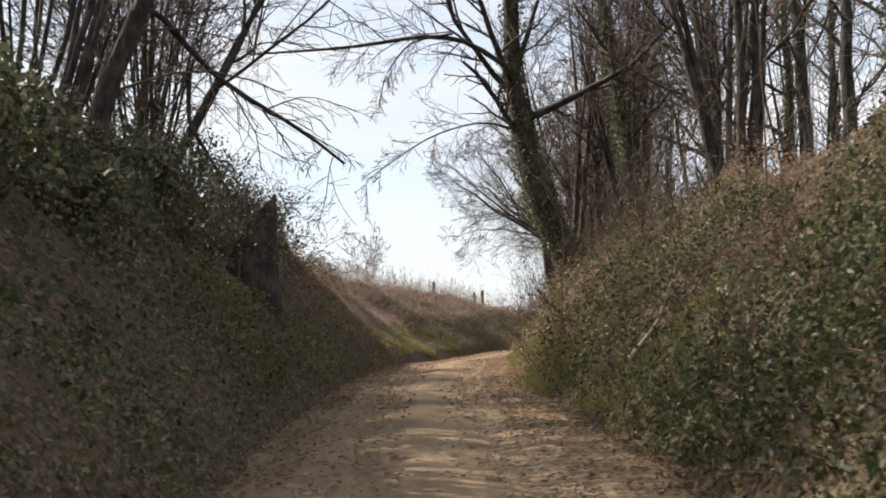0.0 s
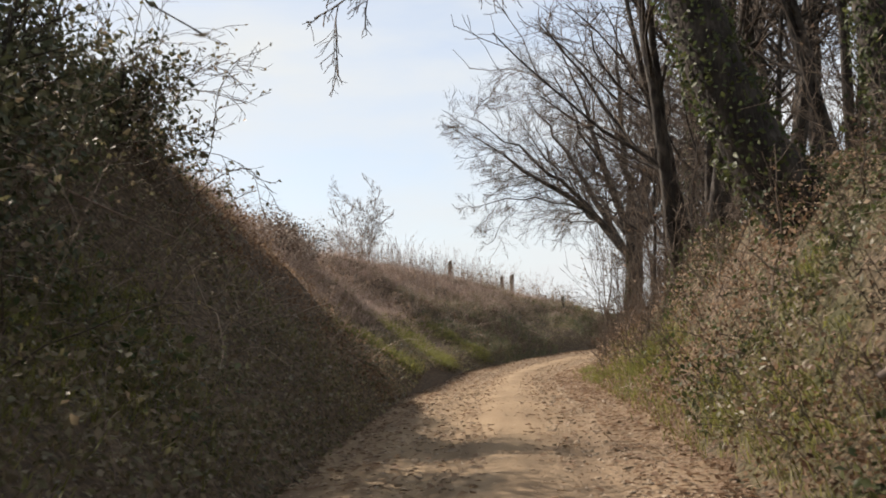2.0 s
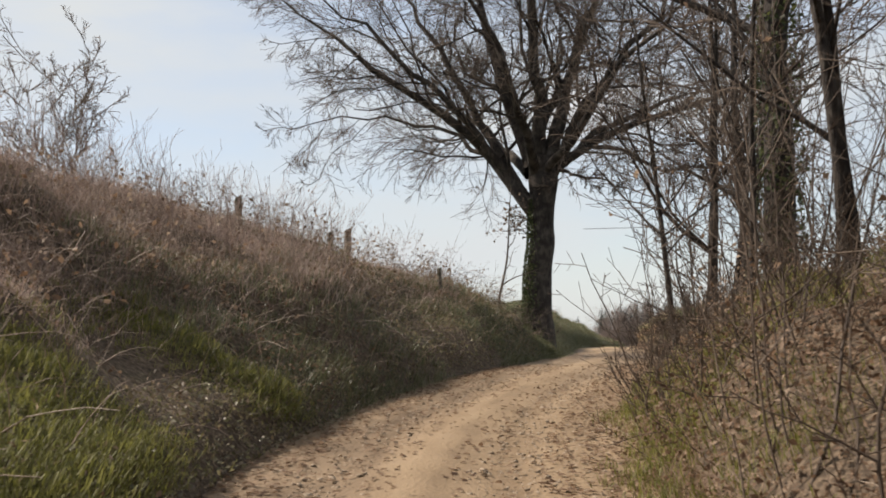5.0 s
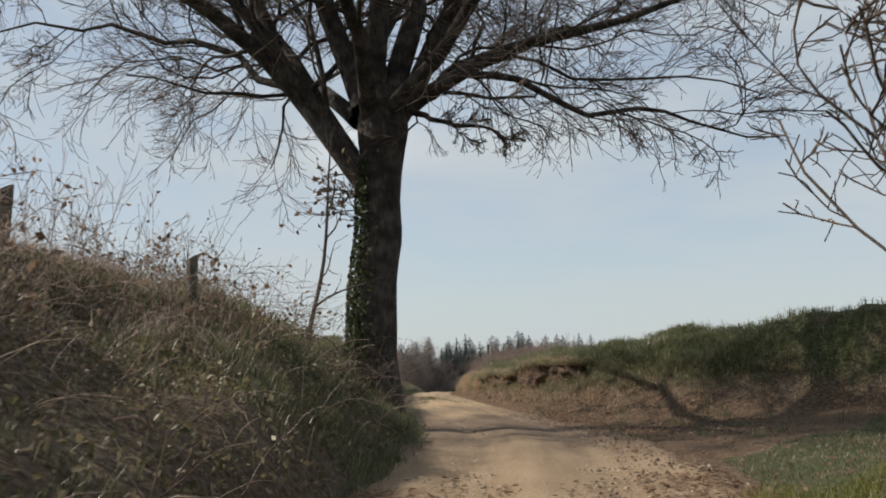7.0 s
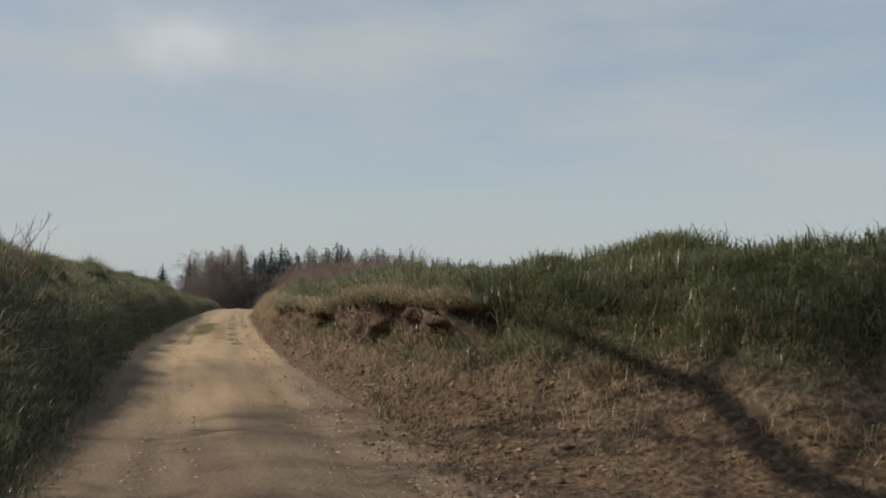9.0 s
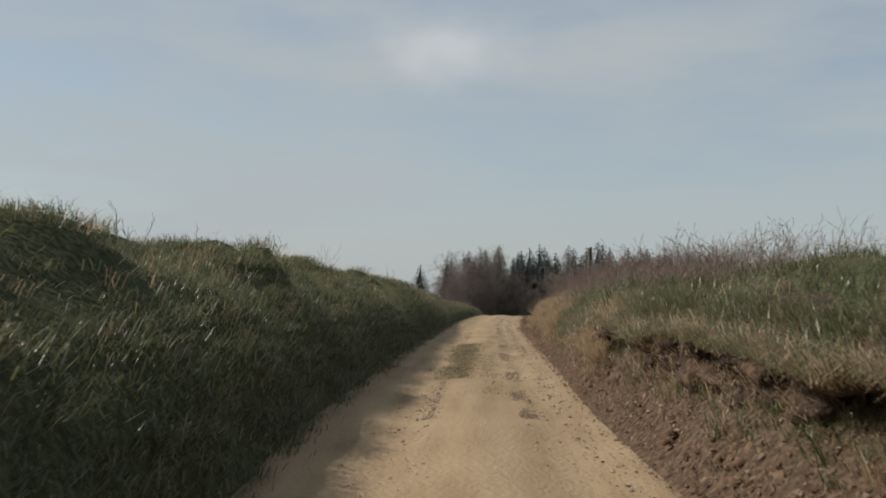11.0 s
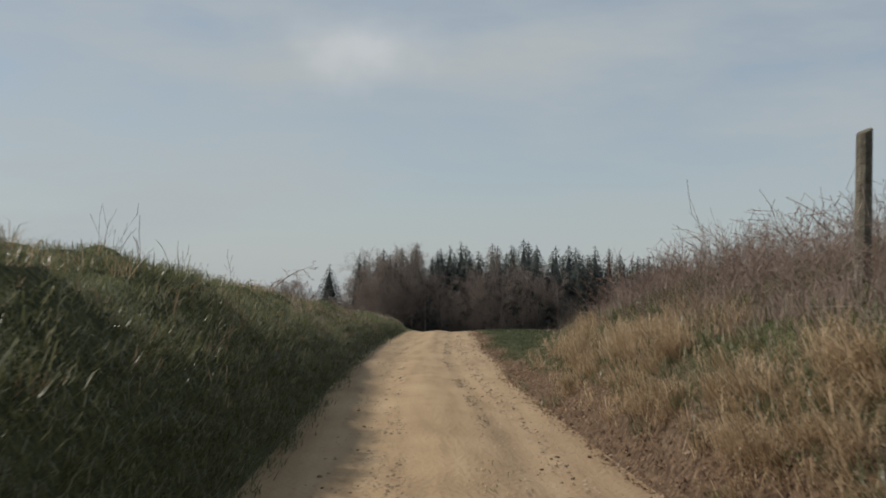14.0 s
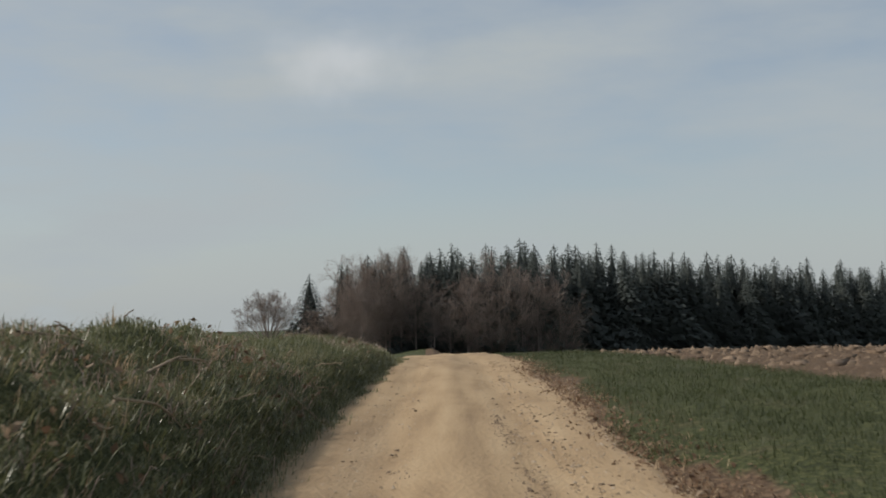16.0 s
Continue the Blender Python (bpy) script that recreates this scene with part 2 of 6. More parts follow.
g_green.attribute_name, g_earth.attribute_name = "green", "soil"


def g_mask(attr):
    a = gn.new("ShaderNodeMath")
    a.operation = "ADD"
    gl.new(attr.outputs["Fac"], a.inputs[0])
    gl.new(g_mid.outputs["Fac"], a.inputs[1])
    r = gn.new("ShaderNodeMapRange")
    r.inputs["From Min"].default_value, r.inputs["From Max"].default_value = 0.82, 1.18
    gl.new(a.outputs[0], r.inputs["Value"])
    return r


def g_blend(fac, a, b):
    x = gn.new("ShaderNodeMix")
    x.data_type = "RGBA"
    gl.new(fac, x.inputs["Factor"])
    gl.new(a, x.inputs["A"])
    gl.new(b, x.inputs["B"])
    return x


g_1 = g_blend(g_mask(g_green).outputs["Result"], g_leaf.outputs["Color"], g_turf.outputs["Color"])
g_2 = g_blend(g_mask(g_earth).outputs["Result"], g_1.outputs["Result"], g_soil.outputs["Color"])
gl.new(g_2.outputs["Result"], g_b.inputs["Base Color"])
g_bump = gn.new("ShaderNodeBump")
g_bump.inputs["Strength"].default_value, g_bump.inputs["Distance"].default_value = 0.8, 0.05
gl.new(g_fine.outputs["Fac"], g_bump.inputs["Height"])
gl.new(g_bump.outputs["Normal"], g_b.inputs["Normal"])

# ---- mesh helpers ----


def mesh_of(name, verts, tris=None, quads=None, mat=None, smooth=False):
    """A mesh from arrays of points, triangles and quads."""
    verts = np.asarray(verts, np.float32).reshape(-1, 3)
    groups = [np.asarray(f, np.int32).reshape(-1, k) for f, k in ((tris, 3), (quads, 4)) if f is not None and len(f)]
    me = bpy.data.meshes.new(name)
    loops = np.concatenate([g.ravel() for g in groups])
    sizes = np.concatenate([np.full(len(g), g.shape[1], np.int32) for g in groups])
    me.vertices.add(len(verts))
    me.vertices.foreach_set("co", verts.ravel())
    me.loops.add(len(loops))
    me.loops.foreach_set("vertex_index", loops)
    me.polygons.add(len(sizes))
    me.polygons.foreach_set("loop_start", np.r_[0, np.cumsum(sizes)[:-1]].astype(np.int32))
    if smooth:
        me.polygons.foreach_set("use_smooth", np.ones(len(sizes), bool))
    me.update(calc_edges=True)
    me.validate()
    if mat:
        me.materials.append(mat)
    return me


def thing(name, label, category, at=(0, 0, 0), group="", kind=""):
    ob = new(name)
    ob.location = at
    return tagged(ob, label, category, group, kind)


def child(name, me, parent, label=""):
    ob = new(name, me)
    ob.parent = parent
    return tagged(ob, label)


def unit(v):
    return v / np.maximum(np.linalg.norm(v, axis=-1, keepdims=True), 1e-9)


def tubes(P, r, sides=3, cap=False):
    """Round tubes along B lines of K points; P (B, K, 3), r (B, K). Returns points and quads."""
    P, r = np.asarray(P, float), np.asarray(r, float)
    B, K, _ = P.shape
    tan = unit(np.gradient(P, axis=1))
    ref = np.where(np.abs(tan[..., 2:]) > 0.9, [1.0, 0, 0], [0, 0, 1.0])
    a = unit(np.cross(tan, ref))
    b = np.cross(tan, a)
    w = np.arange(sides) * 2 * np.pi / sides
    ring = P[:, :, None] + r[..., None, None] * (a[:, :, None] * np.cos(w)[:, None] + b[:, :, None] * np.sin(w)[:, None])
    i = np.arange(B)[:, None, None] * K * sides + np.arange(K - 1)[None, :, None] * sides
    j, j2 = np.arange(sides), (np.arange(sides) + 1) % sides
    q = np.stack([i + j, i + j2, i + sides + j2, i + sides + j], -1)
    return ring.reshape(-1, 3), q.reshape(-1, 4)


def joined(*meshes):
    """Points and quads of several (points, quads) in one."""
    vs, qs, n = [], [], 0
    for v, q in meshes:
        vs.append(v)
        qs.append(q + n)
        n += len(v)
    return np.concatenate(vs), np.concatenate(qs)


def spawn(P, r, m, length, angle, rng, K=5, start=0.25, droop=0.0, up=0.0, wander=0.15, thin=0.5, taper=0.35):
    """m side shoots on each of the lines P, as new lines of K points with their radii."""
    B, K0, _ = P.shape
    t = start + (1 - start) * (np.arange(m)[None] + rng.random((B, m))) / m
    f = t * (K0 - 1)
    i = np.minimum(f.astype(int), K0 - 2)
    w = (f - i)[..., None]
    bi = np.arange(B)[:, None]
    base = P[bi, i] * (1 - w) + P[bi, i + 1] * w
    rad = r[bi, i] * (1 - w[..., 0]) + r[bi, i + 1] * w[..., 0]
    tan = unit(P[bi, i + 1] - P[bi, i])
    side = unit(np.cross(tan, rng.normal(size=(B, m, 3))))
    ang = np.radians(angle) * (0.7 + 0.6 * rng.random((B, m, 1)))
    d = unit(tan * np.cos(ang) + side * np.sin(ang))
    own = np.linalg.norm(np.diff(P, axis=1), axis=-1).sum(1)[:, None]
    ln = own * length * (1.15 - 0.6 * t) * (0.6 + 0.8 * rng.random((B, m)))
    base, d, ln, rad = base.reshape(-1, 3), d.reshape(-1, 3), ln.ravel(), rad.ravel()
    out = np.zeros((len(base), K, 3))
    out[:, 0] = base
    for k in range(1, K):
        d = unit(d + wander * rng.normal(size=d.shape) + np.array([0, 0, up - droop * k / K]))
        out[:, k] = out[:, k - 1] + d * (ln / (K - 1))[:, None]
    r0 = np.minimum(rad * 0.85, rad * thin + 0.002)
    return out, r0[:, None] * np.linspace(1, taper, K)


def bent(points, n):
    """A smooth line of n points through a few."""
    p = np.asarray(points, float)
    s = np.r_[0, np.cumsum(np.linalg.norm(np.diff(p, axis=0), axis=1))]
    q = np.stack([np.interp(np.linspace(0, s[-1], n), s, p[:, k]) for k in range(p.shape[1])], -1)
    for _ in range(2):
        q[1:-1] = 0.25 * q[:-2] + 0.5 * q[1:-1] + 0.25 * q[2:]
    return q


def blades(p, n, length, width, rng, lean=0.35, curl=0.5, normal=None, spread=None):
    """Grass blades at points p: n on each, each a bent strip of a quad and a tip."""
    p = np.repeat(p, n, axis=0)
    N = len(p)
    p = p + np.c_[rng.normal(0, spread or (0.05 if n < 8 else 0.10), (N, 2)), np.zeros(N)] * (n > 1)
    az = rng.random(N) * 2 * np.pi
    out = np.stack([np.cos(az), np.sin(az), np.zeros(N)], -1)
    if normal is not None:
        out = unit(out + np.repeat(normal, n, axis=0) * [0.5, 0.5, 0])
    ln = length * (0.5 + rng.random(N)) * np.repeat(0.55 + 0.9 * rng.random(N // n), n)
    ls = lean * (0.2 + 1.2 * rng.random(N))
    d0 = unit(out * ls[:, None] + [0, 0, 1.0] + (0 if normal is None else 0.5 * np.repeat(normal, n, axis=0)))
    d1 = unit(d0 + out * (curl * (0.3 + rng.random(N)))[:, None] - np.array([0, 0, 1.0]) * (curl * 0.6 * rng.random(N))[:, None])
    s = np.stack([-out[:, 1], out[:, 0], np.zeros(N)], -1) * (0.5 * width * (0.6 + 0.8 * rng.random(N)))[:, None]
    a = p - d0 * 0.03
    b = p + d0 * (ln * 0.5)[:, None]
    c = b + d1 * (ln * 0.5)[:, None]
    v = np.stack([a - s, a + s, b + s * 0.8, b - s * 0.8, c], 1).reshape(-1, 3)
    k = np.arange(N)[:, None] * 5
    return v, k + np.array([3, 2, 4]), k + np.array([0, 1, 2, 3])


def leaves(p, size, rng, normal=None, flat=0.6):
    """Folded pointed leaves at points p."""
    N = len(p)
    up = unit(rng.normal(size=(N, 3)) * (1 - flat) + (np.array([0, 0, 1.0]) if normal is None else normal) * flat * 1.6)
    a = unit(np.cross(up, rng.normal(size=(N, 3))))
    b = np.cross(up, a)
    s = (size * (0.55 + 0.9 * rng.random(N)))[:, None]
    v = np.stack([p - a * s, p + b * s * 0.62 + up * s * 0.25, p + a * s * 1.1, p - b * s * 0.62 + up * s * 0.25], 1).reshape(-1, 3)
    k = np.arange(N)[:, None] * 4
    return v, np.concatenate([k + np.array([0, 2, 1]), k + np.array([0, 3, 2])])

# ---- the lie of the land ----
# The lane's line: x at each y, and its height.
LINE_Y = [-80, -20, 0, 7, 14, 21, 29, 36, 43, 48, 54, 60, 66, 81, 94, 113, 122, 133, 200, 330, 900]
LINE_X = [5, 1.2, 0, -0.44, -0.67, -0.72, -0.25, 0.05, 0.62, 2.24, 4.8, 7.75, 9.9, 14.3, 18.8, 25.5, 28.9, 33.4, 60, 110, 330]
RISE_Y = [-80, -20, 0, 7, 14, 21, 29, 43, 48, 54, 60, 70, 81, 94, 113, 134, 150, 180, 230, 330, 900]
RISE_Z = [-2.5, -0.9, 0, 0.42, 0.9, 1.25, 1.68, 1.92, 2.24, 2.56, 2.7, 2.78, 2.92, 2.9, 2.8, 2.86, 2.28, 0.8, -1.6, -4.5, -9]
_y = np.arange(-80, 900, 0.5)


def softly(ys, vs, sigma):
    raw = np.interp(_y, ys, vs)
    k = np.exp(-0.5 * (np.arange(-40, 41) * 0.5 / sigma) ** 2)
    return np.convolve(np.pad(raw, 40, mode="edge"), k / k.sum(), "valid")


_xc, _zr = softly(LINE_Y, LINE_X, 2.0), softly(RISE_Y, RISE_Z, 2.5)


def line_x(y):
    return np.interp(y, _y, _xc)


def lane_z(y):
    return np.interp(y, _y, _zr)


LEFT, RIGHT = [], []


def left(y, *steps):
    """Left bank at y: (offset, height) at foot, face, brow and shoulder, and the height far out."""
    LEFT.append((y, *steps))


def right(y, *steps):
    RIGHT.append((y, *steps))


left(-20, 1.4, 0.05, 2.35, 1.3, 3.5, 2.6, 6.6, 4.2, 5.0)
left(10, 1.4, 0.05, 2.35, 1.3, 3.5, 2.6, 6.6, 4.2, 5.0)
left(15, 1.35, 0.05, 2.0, 1.5, 3.2, 2.8, 6.8, 4.3, 5.0)
left(17, 1.35, 0.05, 2.0, 1.5, 3.2, 2.75, 6.6, 4.3, 5.0)
left(19, 1.4, 0.05, 1.9, 0.6, 3.5, 2.1, 6.0, 4.3, 5.0)
left(22, 1.4, 0.05, 1.7, 0.35, 3.6, 1.75, 5.6, 4.25, 4.9)
left(24.5, 1.4, 0.05, 1.6, 0.35, 3.2, 1.75, 5.3, 4.25, 4.8)
left(26.5, 1.35, 0.05, 1.55, 0.4, 2.65, 1.75, 5.0, 4.25, 4.8)
left(30, 1.35, 0.05, 1.55, 0.4, 2.7, 1.7, 5.1, 4.05, 4.7)
left(31.8, 1.3, 0.05, 1.55, 0.35, 2.9, 1.5, 5.3, 3.8, 4.6)
left(34, 1.2, 0.05, 1.45, 0.45, 2.8, 1.4, 5.3, 3.7, 4.4)
left(37, 1.1, 0.05, 1.35, 0.5, 2.5, 1.2, 5.3, 3.6, 4.2)
left(41, 1.25, 0.05, 1.5, 0.45, 2.7, 1.2, 5.3, 3.45, 4.0)
left(44, 1.4, 0.05, 1.65, 0.4, 3.2, 1.15, 6.6, 3.2, 3.8)
left(50, 1.55, 0.05, 1.8, 0.4, 3.0, 1.25, 5.8, 3.15, 3.6)
left(57, 1.5, 0.05, 1.7, 0.4, 2.9, 1.25, 6.6, 2.8, 3.3)
left(59.5, 1.6, 0.05, 2.4, 1.05, 3.6, 1.9, 6.8, 2.55, 3.1)
left(63, 1.5, 0.05, 2.3, 0.9, 3.6, 1.65, 6.4, 2.2, 2.8)
left(66, 1.4, 0.05, 2.2, 0.6, 3.8, 1.3, 6.0, 1.9, 2.6)
left(75, 1.35, 0.05, 1.85, 0.98, 2.6, 1.58, 4.6, 1.85, 2.2)
left(87, 1.3, 0.05, 1.7, 0.92, 2.3, 1.36, 3.8, 1.52, 2.0)
left(91.5, 1.3, 0.05, 1.7, 1.0, 2.3, 1.52, 3.8, 1.7, 2.0)
left(94, 1.3, 0.05, 1.7, 0.88, 2.3, 1.38, 3.8, 1.55, 1.9)
left(98, 1.3, 0.05, 1.7, 0.9, 2.25, 1.4, 3.8, 1.58, 1.8)
left(104, 1.3, 0.05, 1.7, 0.88, 2.25, 1.4, 3.8, 1.58, 1.75)
left(111, 1.3, 0.05, 1.7, 0.8, 2.3, 1.3, 3.8, 1.5, 1.6)
left(116, 1.35, 0.05, 1.8, 0.7, 2.5, 1.12, 4.3, 1.3, 1.35)
left(121, 1.4, 0.02, 1.8, 0.66, 2.5, 1.0, 5.0, 1.12, 1.15)
left(130, 1.22, 0.02, 1.55, 0.48, 2.2, 0.68, 5.0, 0.74, 0.74)
left(137, 1.15, 0.02, 1.45, 0.36, 2.0, 0.48, 5.0, 0.5, 0.45)
left(150, 1.5, 0.02, 2.2, 0.1, 3.0, 0.12, 5.0, 0.14, 0.15)
right(-20, 2.1, 0.05, 2.9, 0.75, 3.8, 1.6, 5.8, 3.1, 3.7)
right(10, 2.1, 0.05, 2.9, 0.75, 3.8, 1.6, 5.8, 3.1, 3.7)
right(19, 2.1, 0.05, 2.7, 0.55, 3.6, 1.65, 4.9, 2.8, 3.8)
right(26, 1.9, 0.05, 2.4, 0.7, 3.2, 2.1, 4.6, 2.9, 3.8)
right(32, 1.95, 0.05, 2.7, 0.9, 3.5, 1.9, 5.0, 2.7, 3.4)
right(42, 2.3, 0.05, 3.2, 0.9, 4.2, 1.6, 6.0, 2.2, 2.8)
right(50, 2.3, 0.05, 3.0, 0.6, 4.1, 1.3, 6.2, 1.75, 2.0)
right(54.2, 3.1, 0.05, 4.0, 0.5, 5.4, 1.15, 7.5, 1.5, 1.7)
right(57.5, 3.2, 0.0, 6.0, 0.1, 12.0, 0.25, 19.0, 0.6, 2.6)
right(61, 3.2, 0.0, 11.5, 0.25, 12.8, 1.5, 14.4, 2.75, 3.4)
right(64, 3.2, 0.0, 5.8, 0.2, 7.0, 1.2, 8.8, 2.3, 3.1)
right(66, 2.5, 0.0, 3.2, 0.2, 4.1, 1.0, 6.2, 1.8, 2.5)
right(68, 1.9, 0.05, 2.95, 0.85, 3.2, 1.3, 5.2, 1.62, 1.9)
right(72.5, 1.5, 0.05, 2.4, 0.74, 2.65, 1.2, 4.6, 1.55, 1.7)
right(82, 1.55, 0.05, 2.15, 0.64, 2.45, 1.15, 4.0, 1.45, 1.6)
right(87, 1.62, 0.05, 2.03, 0.7, 2.57, 1.22, 4.17, 1.5, 1.67)
right(97, 1.75, 0.05, 2.2, 0.6, 2.9, 1.25, 4.5, 1.6, 1.8)
right(104, 1.75, 0.05, 2.2, 0.65, 2.8, 1.15, 4.5, 1.6, 1.6)
right(110, 1.8, 0.05, 2.4, 0.64, 3.2, 1.12, 5.0, 1.5, 1.45)
right(112.5, 1.85, 0.02, 2.6, 0.42, 3.6, 0.8, 5.5, 1.05, 1.1)
right(115, 1.85, 0.02, 2.7, 0.22, 4.0, 0.4, 6.0, 0.55, 0.6)
right(118, 1.85, 0.02, 2.7, 0.16, 4.0, 0.26, 7.0, 0.28, 0.2)
right(125, 1.85, 0.02, 2.6, 0.08, 4.0, 0.12, 7.0, 0.1, 0.0)
right(150, 1.85, 0.0, 2.6, -0.02, 4.0, -0.05, 7.0, -0.1, -0.3)
LEFT_T, RIGHT_T = np.array(LEFT), np.array(RIGHT)


def waves(x, y, f, seed):
    """Smooth pseudo-random relief, about -1 to 1."""
    g = np.random.default_rng(seed)
    out = 0
    for _ in range(7):
        a, ph = g.random() * 6.283, g.random() * 6.283
        k = f * (0.6 + 0.9 * g.random())
        out = out + np.sin(k * (x * np.cos(a) + y * np.sin(a)) + ph)
    return out / 3.0


def bank_h(y, u):
    """Height over the lane at offset u."""
    y, u = np.broadcast_arrays(np.asarray(y, float), np.asarray(u, float))
    out = np.zeros(y.shape)
    for T, sel, a in ((LEFT_T, u < 0, -u), (RIGHT_T, u >= 0, u)):
        if not sel.any():
            continue
        yy, aa = y[sel], a[sel]
        c = [np.interp(yy, T[:, 0], T[:, k]) for k in range(1, 10)]
        h = np.where(aa < c[0], 0, c[1] * np.clip((aa - c[0] + 0.2) / 0.2, 0, 1))
        for i in (0, 2, 4):
            w = np.clip((aa - c[i]) / (c[i + 2] - c[i]), 0, 1)
            h = np.where(aa >= c[i], c[i + 1] + (c[i + 3] - c[i + 1]) * w, h)
        h = np.where(aa > c[6], c[7] + (c[8] - c[7]) * (1 - np.exp(-(aa - c[6]) / 8.0)), h)
        out[sel] = h
    return out


def ground_z(x, y):
    """Height of the ground at x, y, with its lumps."""
    u = x - line_x(y)
    h = 0.25 * (bank_h(y, u - 0.12) + bank_h(y, u + 0.12) + bank_h(y - 0.5, u) + bank_h(y + 0.5, u))
    rough = np.clip((np.abs(u) - 1.6) / 1.2, 0, 1) * np.clip(h / 0.6, 0.15, 1)
    near = np.exp(-np.abs(u) / 60.0)
    h = h + rough * near * ((0.10 + 0.05 * np.clip((y - 62) / 6, 0, 1) * np.clip((112 - y) / 6, 0, 1)) * waves(x, y, 1.9, 3) + 0.06 * waves(x, y, 4.0, 4) + 0.02 * waves(x, y, 10.0, 5))
    hump = np.clip((-1.9 - u) / 1.2, 0, 1) * np.clip((u + 9) / 3, 0, 1) * np.clip((62 - y) / 5, 0, 1)
    h = h + 0.17 * hump * (waves(x, y, 1.5, 15) + 0.6 * waves(x, y, 2.9, 16))
    mound = np.clip((u - 2.05) / 0.9, 0, 1) * np.clip((9 - u) / 3, 0, 1) * np.clip((52 - y) / 5, 0, 1)
    h = h + 0.14 * mound * (waves(x, y, 2.3, 19) + 0.8 * waves(x, y, 4.0, 20))
    knoll = np.clip((-1.5 - u) / 0.8, 0, 1) * np.clip((u + 7) / 2, 0, 1) * np.clip((y - 64) / 6, 0, 1) * np.clip((128 - y) / 10, 0, 1)
    side = np.clip((u - 2.2) / 1.0, 0, 1) * np.clip((30 - u) / 6, 0, 1) * np.clip(h / 0.8, 0, 1) * np.clip((y - 55) / 3, 0, 1) * np.clip((114 - y) / 6, 0, 1)
    h = h + (0.12 * knoll + 0.055 * side) * (waves(x, y, 2.1, 17) + 0.8 * waves(x, y, 3.6, 18))
    far = np.clip((np.abs(u) - 40) / 200, 0, 1) * 1.2 * waves(x, y, 0.012, 8)
    away = np.hypot(x - 27, y - 118)
    fall = np.clip(away - 24, 0, 200) * np.clip((y - 112) / 12, 0, 1) * np.where(u > 0, 0.036 * np.clip(u / 12, 0, 1), 0.011 * np.clip(-u / 12, 0, 1))
    return lane_z(y) + h + far - fall


def slope_n(x, y, e=0.15):
    gx = (ground_z(x + e, y) - ground_z(x - e, y)) / (2 * e)
    gy = (ground_z(x, y + e) - ground_z(x, y - e)) / (2 * e)
    return unit(np.stack([-gx, -gy, np.ones_like(gx)], -1))


def lane_edges(y):
    """Offsets of the lane's worn edges."""
    lo = -1.38 + 0.10 * np.sin(y * 0.9) + 0.06 * np.sin(y * 2.7 + 1) - 0.3 * np.exp(-((y - 48) / 9) ** 2) + 0.24 * np.clip((y - 121) / 8, 0, 1)
    hi = 1.92 + 0.10 * np.sin(y * 0.7 + 2) + 0.06 * np.sin(y * 3.1) + 0.7 * np.exp(-((y - 48) / 8) ** 2) - 0.3 * np.exp(-((y - 77) / 8) ** 2)
    return lo, hi


def plough_edge(y):
    """Offset at which the ploughed land begins."""
    return np.clip(6.0 - (y - 125) * 0.14, 3.0, 9.0)


# ground: one sheet to the horizon
gy = np.r_[-80:-12:4.0, -12:0:0.5, 0:135:0.33, 135:180:1.5, 180:360:8.0, 360:880:40.0]
gu = np.r_[-900:-100:80.0, -100:-24:6.0, -24:-9:0.8, -9:9:0.18, 9:24:0.8, 24:100:6.0, 100:901:80.0]
GY, GU = np.meshgrid(gy, gu, indexing="ij")
GX = line_x(GY) + GU
GZ = ground_z(GX, GY)
lo_e, hi_e = lane_edges(GY)
on_lane = (GU > lo_e - 0.12) & (GU < hi_e + 0.12)
GZ = GZ - 0.07 * on_lane
ny, nu = GY.shape
gi = np.arange(ny * nu).reshape(ny, nu)
ground_me = mesh_of("ground", np.stack([GX, GY, GZ], -1), quads=np.stack([gi[:-1, :-1], gi[:-1, 1:], gi[1:, 1:], gi[1:, :-1]], -1).reshape(-1, 4), mat=M_GROUND, smooth=True)
g_h = GZ - lane_z(GY)
green = 0.15 + 0.65 * np.clip((GY - 54) / 10, 0, 1) * (GU < 0) + 0.55 * np.clip((GY - 56) / 8, 0, 1) * (GU > 0) * np.clip((g_h - 0.35) / 0.7, 0, 1)
green = np.where((GU > 0) & (GY < 34), 0.45, green)
green = np.where((GY > 106) | (np.abs(GU) > 9), 0.75, green)
green = np.where((GU < -1.2) & (GY > 63), 1.0, green)
soil = np.zeros_like(green)
soil = np.where((GU > 0) & (GY > 55.5) & (g_h < 0.5), 0.75, soil)
soil = np.where((GU > 1) & (GY > 64) & (GY < 112), np.clip(0.78 - 0.6 * g_h, 0, 1), soil)
soil = np.where((GU > 2.1 + 0.25 * waves(GX, GY, 1.2, 120)) & (GY > 106) & (GY < 400), 0.0, soil)
worn_green = (GY < 58.2 + 0.7 * (GX - 9.3) + 0.6 * waves(GX, GY, 1.3, 77)) & (GU > 2.4) & (GY > 54) & (GY < 66) & (g_h < 0.6)
soil = np.where(worn_green, 0.25, soil)
green = np.where(worn_green, 0.75, green)
soil = np.where(on_lane & (GU > -1.22), 0.9, soil)
ploughed = (GU > plough_edge(GY)) & (GU < 300) & (GY > 108) & (GY < 260)
soil = np.where(ploughed, 0.8, soil)
for attr_name, vals in (("green", green), ("soil", soil)):
    at = ground_me.attributes.new(attr_name, "FLOAT", "POINT")
    at.data.foreach_set("value", vals.astype(np.float32).ravel())
ground = tagged(new("ground", ground_me), "grassy earth banks and fields along the sunken lane", "ground", kind="structure")

